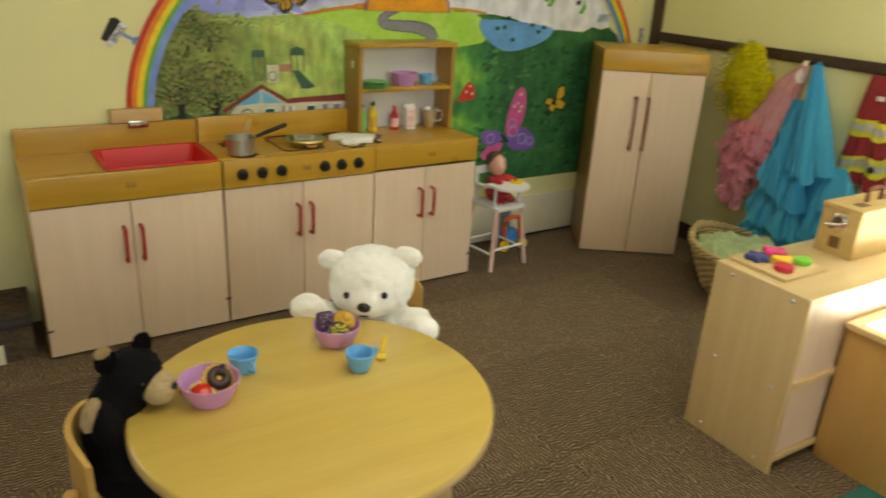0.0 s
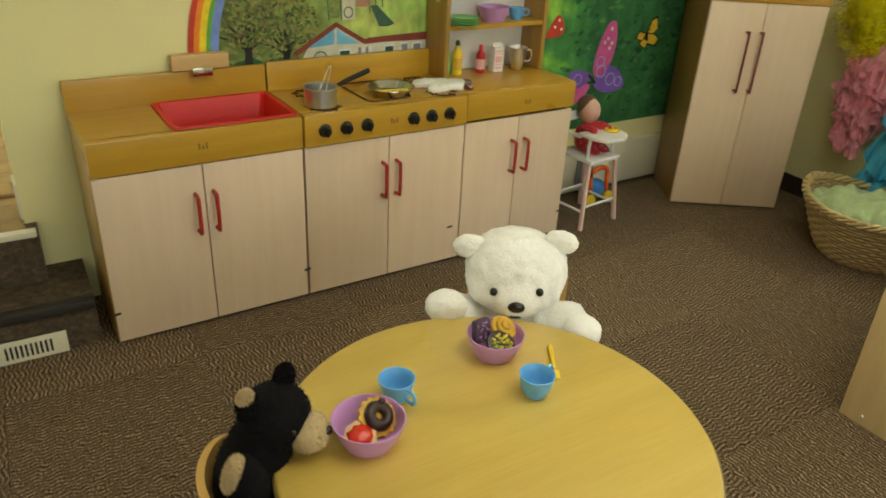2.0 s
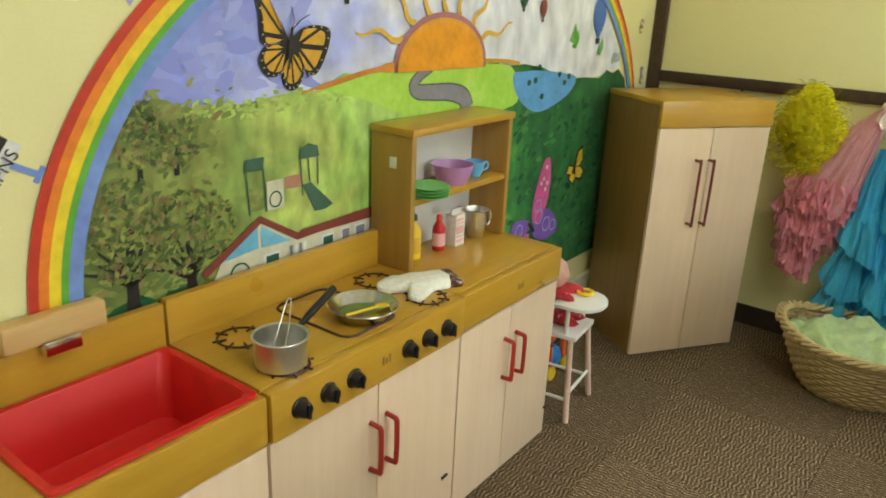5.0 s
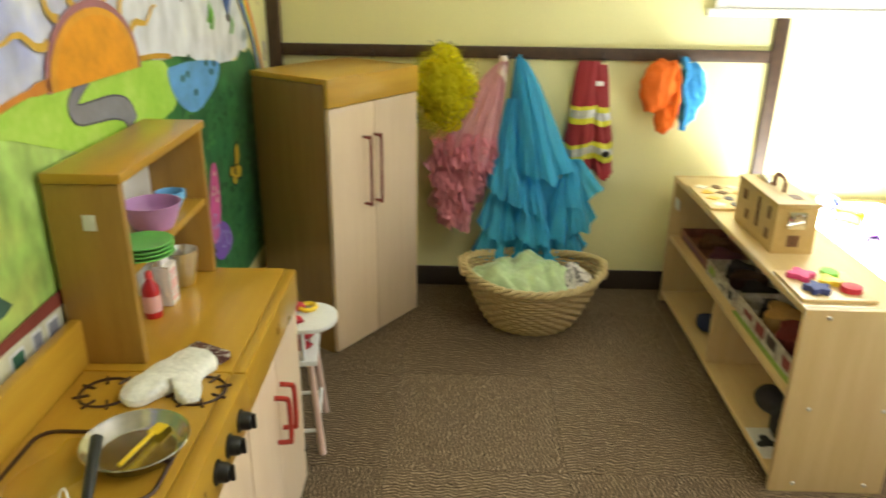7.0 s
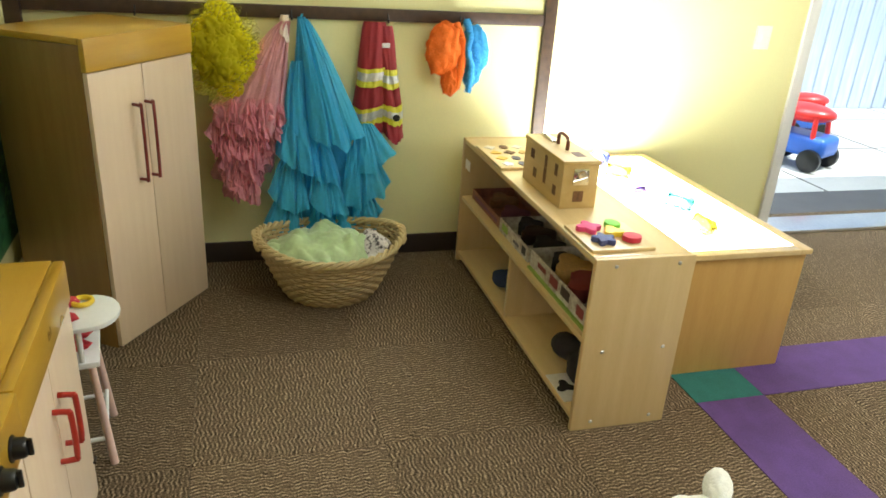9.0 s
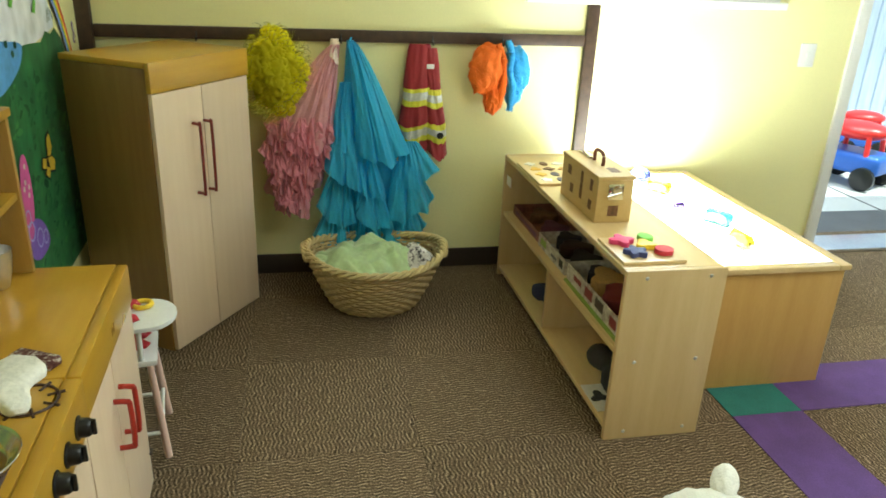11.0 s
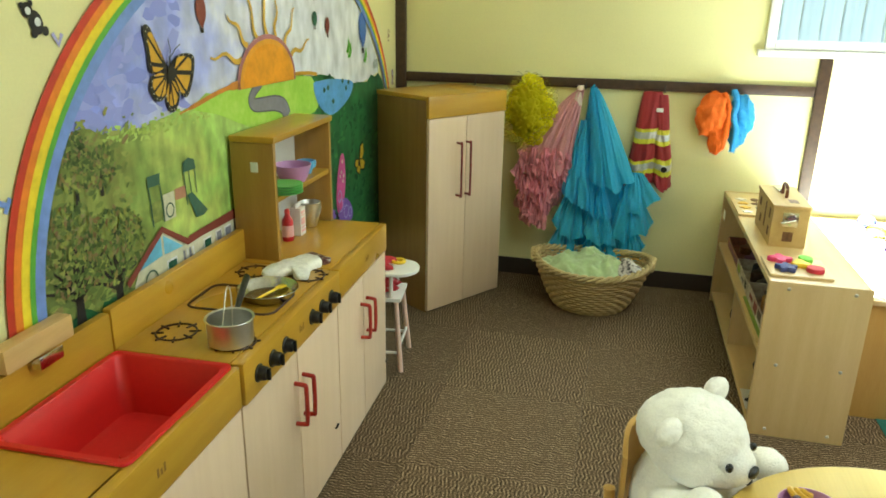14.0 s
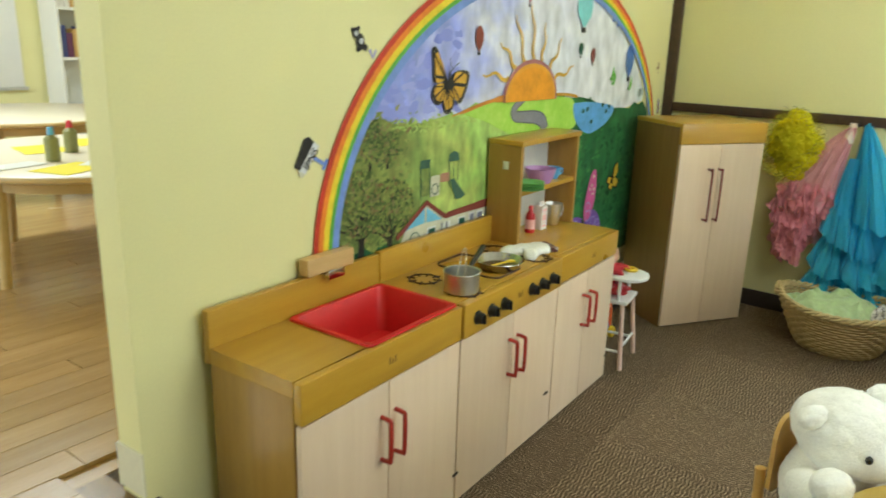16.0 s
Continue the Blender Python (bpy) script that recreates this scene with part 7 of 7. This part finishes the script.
def game_box(name, x0, x1, y0, y1, z0, h, mt, label, fill, bars):
    g = thing(name, pose(x0, y0, z0), label, "game box")
    L, W, t = x1 - x0, y1 - y0, 0.004
    for a in ((0, L, 0, t), (0, L, W - t, W), (0, t, t, W - t), (L - t, L, t, W - t)):
        part("wall", box(a[0], a[1], a[2], a[3], 0.0042, h), mt, g)
    part("bottom", box(0, L, 0, W, 0, 0.004), mt, g)
    for k, (fx, fy, fw, fm) in enumerate(fill):
        part("content", slab([(L * fx + a, W * fy + b) for a, b in flower(3, fw, 0.3)], 0.0045, h * (0.8 + 0.1 * (k % 3)), 0.004), fm, g)
    for u0, u1, v0, v1, m2 in bars:
        part("print_bar", box(L * u0, L * u1, W + 0.0002, W + 0.0012, h * v0, h * v1), m2, g)


CARDW = brushed("worn_printed_card", [(0.35, (0.30, 0.22, 0.17)), (0.5, (0.52, 0.46, 0.38)), (0.62, (0.66, 0.62, 0.54))], 28, 90, 0.6)
PURP, DARKC = plain("purple_card", (0.14, 0.04, 0.09), 0.6), plain("dark_stuff", (0.02, 0.018, 0.022), 0.7, var=0.4)
REDC, GREENC = plain("red_card", (0.22, 0.03, 0.03), 0.6), plain("green_card", (0.25, 0.36, 0.06), 0.6)
game_box("wooden_game", 2.955, 3.295, 1.456, 1.641, sm, 0.040, plain("rust_card", (0.22, 0.08, 0.05), 0.6, var=0.4, scale=30), "reddish printed game box on the middle shelf", ((0.3, 0.5, 0.05, PURP), (0.7, 0.5, 0.05, PRINT)), ((0.1, 0.9, 0.3, 0.6, PURP),))
game_box("animal_game", 2.66, 2.945, 1.451, 1.646, sm, 0.050, CARDW, "white game box with dark animal pieces", ((0.25, 0.5, 0.05, DARKC), (0.6, 0.5, 0.055, CHOC), (0.85, 0.5, 0.04, DARKC)), ((0.08, 0.2, 0.25, 0.8, DARKC), (0.7, 0.9, 0.3, 0.8, GREENC), (0.3, 0.5, 0.3, 0.5, GREYF)))
game_box("picture_game", 2.205, 2.625, 1.456, 1.651, sm + 0.008, 0.056, CARDW, "white and red printed game box", ((0.2, 0.5, 0.06, CHOC), (0.45, 0.5, 0.07, REDC), (0.72, 0.5, 0.06, COOKIE), (0.9, 0.5, 0.04, DARKC)), ((0.05, 0.16, 0.2, 0.75, REDC), (0.28, 0.42, 0.3, 0.85, CHOC), (0.48, 0.62, 0.25, 0.8, REDC), (0.7, 0.85, 0.4, 0.7, REDC)))
single("green_tray", box(2.185, 2.625, 1.436, 1.661, sm, sm + 0.0075, 0.002), GREENC, "thin green play mat under the game box", "mat")
zb = 0.0485
plush("navy_soft_toy", pose(2.935, 1.556, zb), ((fused((0, 0, 0.045), (((0, 0, 0.045), (0.07, 0.055, 0.045), 0), ((0.05, 0.05, 0.03), (0.05, 0.03, 0.03), 0), ((-0.06, 0.03, 0.04), (0.04, 0.04, 0.04), 0)), 0.02, 4, 0.004), 0), (blob((-0.09, 0.03, 0.025), (0.03, 0.03, 0.025)), 2)), (plain("navy_cloth", (0.02, 0.03, 0.08), 0.9), DARKC, COOKIE), "dark navy slumped soft toy on the lower shelf", 0, 0)
plush("dark_soft_toy", pose(2.365, 1.536, zb), ((fused((0, 0, 0.05), (((0, 0, 0.05), (0.10, 0.06, 0.05), 0), ((-0.06, 0.05, 0.045), (0.06, 0.04, 0.045), 0), ((0.07, 0.05, 0.06), (0.05, 0.04, 0.04), 0)), 0.02, 4, 0.004), 0),), (DARKC, plain("dark_green_cloth", (0.01, 0.05, 0.04), 0.9)), "dark slumped soft toy on the lower shelf", 0, 0)
pc = thing("picture_card", pose(2.225, 1.601, zb), "white card with a dark animal picture", "card")
part("card", box(0, 0.14, 0, 0.07, 0, 0.003), LABELW, pc)
part("card_picture", slab([(0.07 + a, 0.035 + b) for a, b in flower(3, 0.026, 0.35)], 0.0032, 0.0042), DARKC, pc)
part("label_card", box(1.10, 1.16, SD - 0.0035, SD - 0.0025, 0.42, 0.46), LABELW, sh)

# coloured prisms on the light table
for x, y, rz, c in ((3.310, 1.080, 10, (0.10, 0.12, 0.75)), (3.135, 1.085, 40, (0.85, 0.6, 0.05)), (2.960, 1.090, -20, (0.30, 0.12, 0.65)), (2.765, 1.035, 30, (0.10, 0.6, 0.75)), (2.550, 1.080, 5, (0.85, 0.70, 0.02))):
    pr = bmesh.new()
    vs = [pr.verts.new(p) for p in ((-0.05, -0.03, 0), (0.05, -0.03, 0), (0.05, 0.03, 0), (-0.05, 0.03, 0), (-0.05, 0, 0.05), (0.05, 0, 0.05))]
    for f in ((3, 2, 1, 0), (0, 1, 5, 4), (2, 3, 4, 5), (1, 2, 5), (3, 0, 4)):
        pr.faces.new([vs[i] for i in f])
    gm = glass("tinted_acrylic", c, 0.05)
    single("acrylic_prism", pr, gm, "translucent coloured acrylic prism lying on the light table", "block", pose(x, y, LZ - 0.0025, 0, 0, rz), "prisms on the light table", soft=10)

# ---- next room ----
nt_ = thing("craft_table", pose(1.22, 4.98, UP), "large cream-topped round classroom table in the next room", "table")
CREAMTOP = plain("cream_laminate", (0.74, 0.66, 0.50), 0.35, var=0.06)
part("tabletop", lathe([(0, 0.47), (0.60, 0.47), (0.612, 0.462), (0.612, 0.445), (0.60, 0.438), (0, 0.438)], 64), CREAMTOP, nt_)
part("edge_band", lathe([(0.6125, 0.463), (0.6145, 0.460), (0.6145, 0.446), (0.6125, 0.443)], 64), TABLEEDGE, nt_)
part("apron", lathe([(0.50, 0.437), (0.50, 0.38), (0.48, 0.38), (0.48, 0.437)], 48), TABLEEDGE, nt_)
for a in (20, 110, 200, 290):
    ca, sa = math.cos(radians(a)), math.sin(radians(a))
    part("leg", tube([(0.52 * ca, 0.52 * sa, 0), (0.49 * ca, 0.49 * sa, 0.437)], [0.022, 0.027], 14), TABLEEDGE, nt_)
PAPER = plain("yellow_paper", (0.85, 0.72, 0.03), 0.7)
for x, y, rz in ((0.95, 4.62, 20), (1.35, 5.22, 60), (1.08, 5.15, 80)):
    single("paper_sheet", box(-0.12, 0.12, -0.09, 0.09, 0, 0.002), PAPER, "bright yellow paper sheet on the craft table", "paper", pose(x, y, UP + 0.471, 0, 0, rz))
for x, y, rz in ((0.80, 4.80, 10), (1.12, 4.70, 40)):
    single("paper_sheet", box(-0.12, 0.12, -0.05, 0.05, 0, 0.003), WHITE, "white folded paper on the craft table", "paper", pose(x, y, UP + 0.471, 0, 0, rz))
for x, y, cm in ((0.98, 4.83, SKYBLUE), (1.14, 5.0, REDP)):
    gb = thing("glue_bottle", pose(x, y, UP + 0.471), "small clear glue bottle with a coloured cap", "bottle")
    part("body", lathe([(0, 0), (0.026, 0), (0.028, 0.004), (0.028, 0.09), (0.012, 0.105), (0, 0.105)], 20), plain("olive_glue", (0.25, 0.25, 0.10), 0.3), gb)
    part("cap", lathe([(0, 0.135), (0.010, 0.135), (0.014, 0.105), (0, 0.105)], 16), cm, gb)
for x, y, rz in ((0.95, 5.75, -70), (1.70, 4.35, 130), (1.95, 5.30, 190), (0.72, 5.15, -20)):
    copy_thing(bpy.data.objects["child_chair"], pose(x, y, UP, 0, 0, rz))["label"] = "small wooden classroom chair at the craft table"
ft = copy_thing(nt_, pose(1.7, 6.7, UP, 0, 0, 30))
ws = thing("white_bookshelf", pose(2.30, 7.40, UP), "tall white bookshelf with books in the next room", "shelf")
for a in ((0, 0.02, 0, 0.26, 0, 1.5), (0.68, 0.70, 0, 0.26, 0, 1.5)):
    part("side", box(*a), WHITE, ws)
part("back_panel", box(0.0205, 0.6795, 0.25, 0.258, 0, 1.5), WHITE, ws)
for k in range(5):
    part("shelf", box(0.0205, 0.6795, 0.0, 0.249, 0.04 + 0.355 * k, 0.06 + 0.355 * k), WHITE, ws)
rng = random.Random(6)
for k in range(2, 4):
    x = 0.03
    while x < 0.6:
        w = rng.uniform(0.02, 0.05)
        single("book", box(0, w, 0, 0.18, 0, rng.uniform(0.17, 0.24), 0.002), rng.choice((REDC, PURP, COOKIE, NAVY, LABELW)), "closed book standing on the white shelf", "book", pose(2.30 + x, 7.43, UP + 0.0605 + 0.355 * k), "books on the shelf")
        x += w + 0.004
wb = thing("whiteboard", pose(0.55, 7.675, UP), "large pale whiteboard on the far wall", "board")
part("panel", box(0, 1.6, 0, 0.02, 0.55, 1.55, 0.003), WHITE, wb)
part("frame", box(-0.02, 1.62, -0.006, 0.018, 0.525, 0.549), STEEL, wb)
GARL = plain("rose_paper", (0.55, 0.20, 0.17), 0.7)
gl = thing("paper_garland", pose(0, 7.66, 0), "rose paper scallop border along the far wall", "garland")
for k in range(40):
    part("scallop", slab([(0.1 * k - 1.0 + 0.05 * math.cos(a), 0.045 * math.sin(a)) for a in (math.pi * i / 10 for i in range(11))], 0, 0.004), GARL, gl).matrix_basis = pose(0, 0, UP + 1.60, -90, 0, 0)

# ---- yard behind the door and the window ----
CONCRETE = plain("pale_concrete", (0.50, 0.50, 0.49), 0.85, var=0.12, scale=3, fine=120, bump=0.3)
ASPHALT = plain("grey_asphalt", (0.10, 0.10, 0.105), 0.9, var=0.2, scale=6, fine=200, bump=0.5)
gnd = structure("ground", box(XW + 0.14, 60, -60, 60, -0.30, -0.022), CONCRETE, "pale concrete yard")
part("asphalt_strip", box(XW + 0.165, 4.05, -4, 3.5, -0.0215, -0.016), ASPHALT, gnd)
for k in range(6):
    part("joint", box(4.05 + 0.9 * k, 4.064 + 0.9 * k, -8, 6, -0.0215, -0.0195), ASPHALT, gnd)
    part("joint", box(4.07, 9.0, -4.5 + 1.2 * k, -4.486 + 1.2 * k, -0.0215, -0.0198), ASPHALT, gnd)
rt = thing("ride_on_car", pose(4.62, -1.10, -0.021, 0, 0, 25) @ Matrix.Scale(0.76, 4), "red and blue plastic ride-on toy car in the yard", "toy car")
CRED, CBLUE = plain("sunned_red_plastic", (0.75, 0.03, 0.03), 0.35), plain("sunned_blue_plastic", (0.04, 0.14, 0.60), 0.35)
part("body", box(-0.28, 0.28, -0.17, 0.17, 0.12, 0.30, 0.06, 4), CBLUE, rt, "blue lower body")
part("roof", blob((0.0, 0, 0.47), (0.25, 0.19, 0.08)), CRED, rt, "rounded red roof")
for x in (-0.16, 0.16):
    for y in (-0.14, 0.14):
        part("post", tube([(x, y, 0.28), (x * 0.9, y * 0.9, 0.46)], 0.022, 10), CRED, rt)
for x in (-0.19, 0.19):
    for y in (-0.18, 0.18):
        w = part("wheel", lathe([(0, -0.03), (0.08, -0.03), (0.10, -0.02), (0.10, 0.02), (0.08, 0.03), (0, 0.03)], 24), BLACK, rt)
        w.matrix_basis = pose(x, y, 0.10, 90, 0, 0)
tw = copy_thing(rt, pose(5.35, -1.75, -0.021, 0, 0, 70) @ Matrix.Scale(0.80, 4))
FENCEW = wood("blue_grey_fence_board", (0.72, 0.80, 0.90), (0.50, 0.60, 0.75), 0.7, (10, 10, 1), 3.0, 0.2)
fc = structure("fence", box(6.30, 6.34, -4.5, 6.5, 1.55, 1.63, 0.004), FENCEW, "weathered blue-grey board fence round the yard")
slat = mesh_of("fence_board", box(0, 0.022, 0, 0.135, -0.02, 1.85, 0.004, 1), FENCEW)
for k in range(76):
    ob = new("fence_board", slat)
    ob.parent = fc
    ob.matrix_basis = pose(6.275 + 0.002 * (k % 3), -4.5 + 0.146 * k, 0.0)

# ---- carpet tiles ----
tile_mesh = mesh_of("carpet_tile", box(-0.2495, 0.2495, -0.2495, 0.2495, -0.007, 0.0, 0.001, 1), CARPET)
floor = structure("floor", box(-2.4, XW, -3.1, 3.30, -0.0078, -0.0072), DARKBASE, "brown rippled carpet tiles laid in quarter turns")
for i in range(-10, 3):
    for j in range(-11, 3):
        cx, cy = 2.447 + 0.5 * i, 2.455 + 0.5 * j
        if cx > XW + 0.1 or cy > 3.2:
            continue
        ob = new("carpet_tile", tile_mesh)
        ob.parent = floor
        ob.matrix_basis = pose(cx, cy, 0, 0, 0, 90 * ((i + j) % 2))
for n, x0, x1, y0, y1, m in (("carpet_strip", 2.207, 2.46, -3.0, 0.985, PURPLE), ("carpet_strip", -2.3, 2.207, 0.985, 1.228, PURPLE), ("carpet_square", 2.207, 2.46, 0.985, 1.228, GREENCARPET)):
    part(n, box(x0, x1, y0, y1, 0.0002, 0.003, 0.0008, 1), m, floor)
# oak boards of the next room
bd = mesh_of("floor_board", box(0, 1.2, 0, 0.098, -0.011, 0.0, 0.001, 1), OAKFLOOR)
nxt = bpy.data.objects["floor_next_room"]
for j in range(24):
    for i in range(5):
        if j < 3 and i > 1:
            continue
        x0 = -2.4 + 1.202 * i + (0.245 if j < 3 else 0.4 - (0.43 * j) % 1.2)
        cut = max(0.0, -2.395 - x0)
        ob = new("floor_board", bd if cut == 0 else mesh_of("floor_board", box(cut, 1.2, 0, 0.098, -0.011, 0.0, 0.001, 1), OAKFLOOR))
        ob.parent = nxt
        ob.matrix_basis = pose(x0, 3.10 + 0.1 * j, UP, 0, 0, 0)
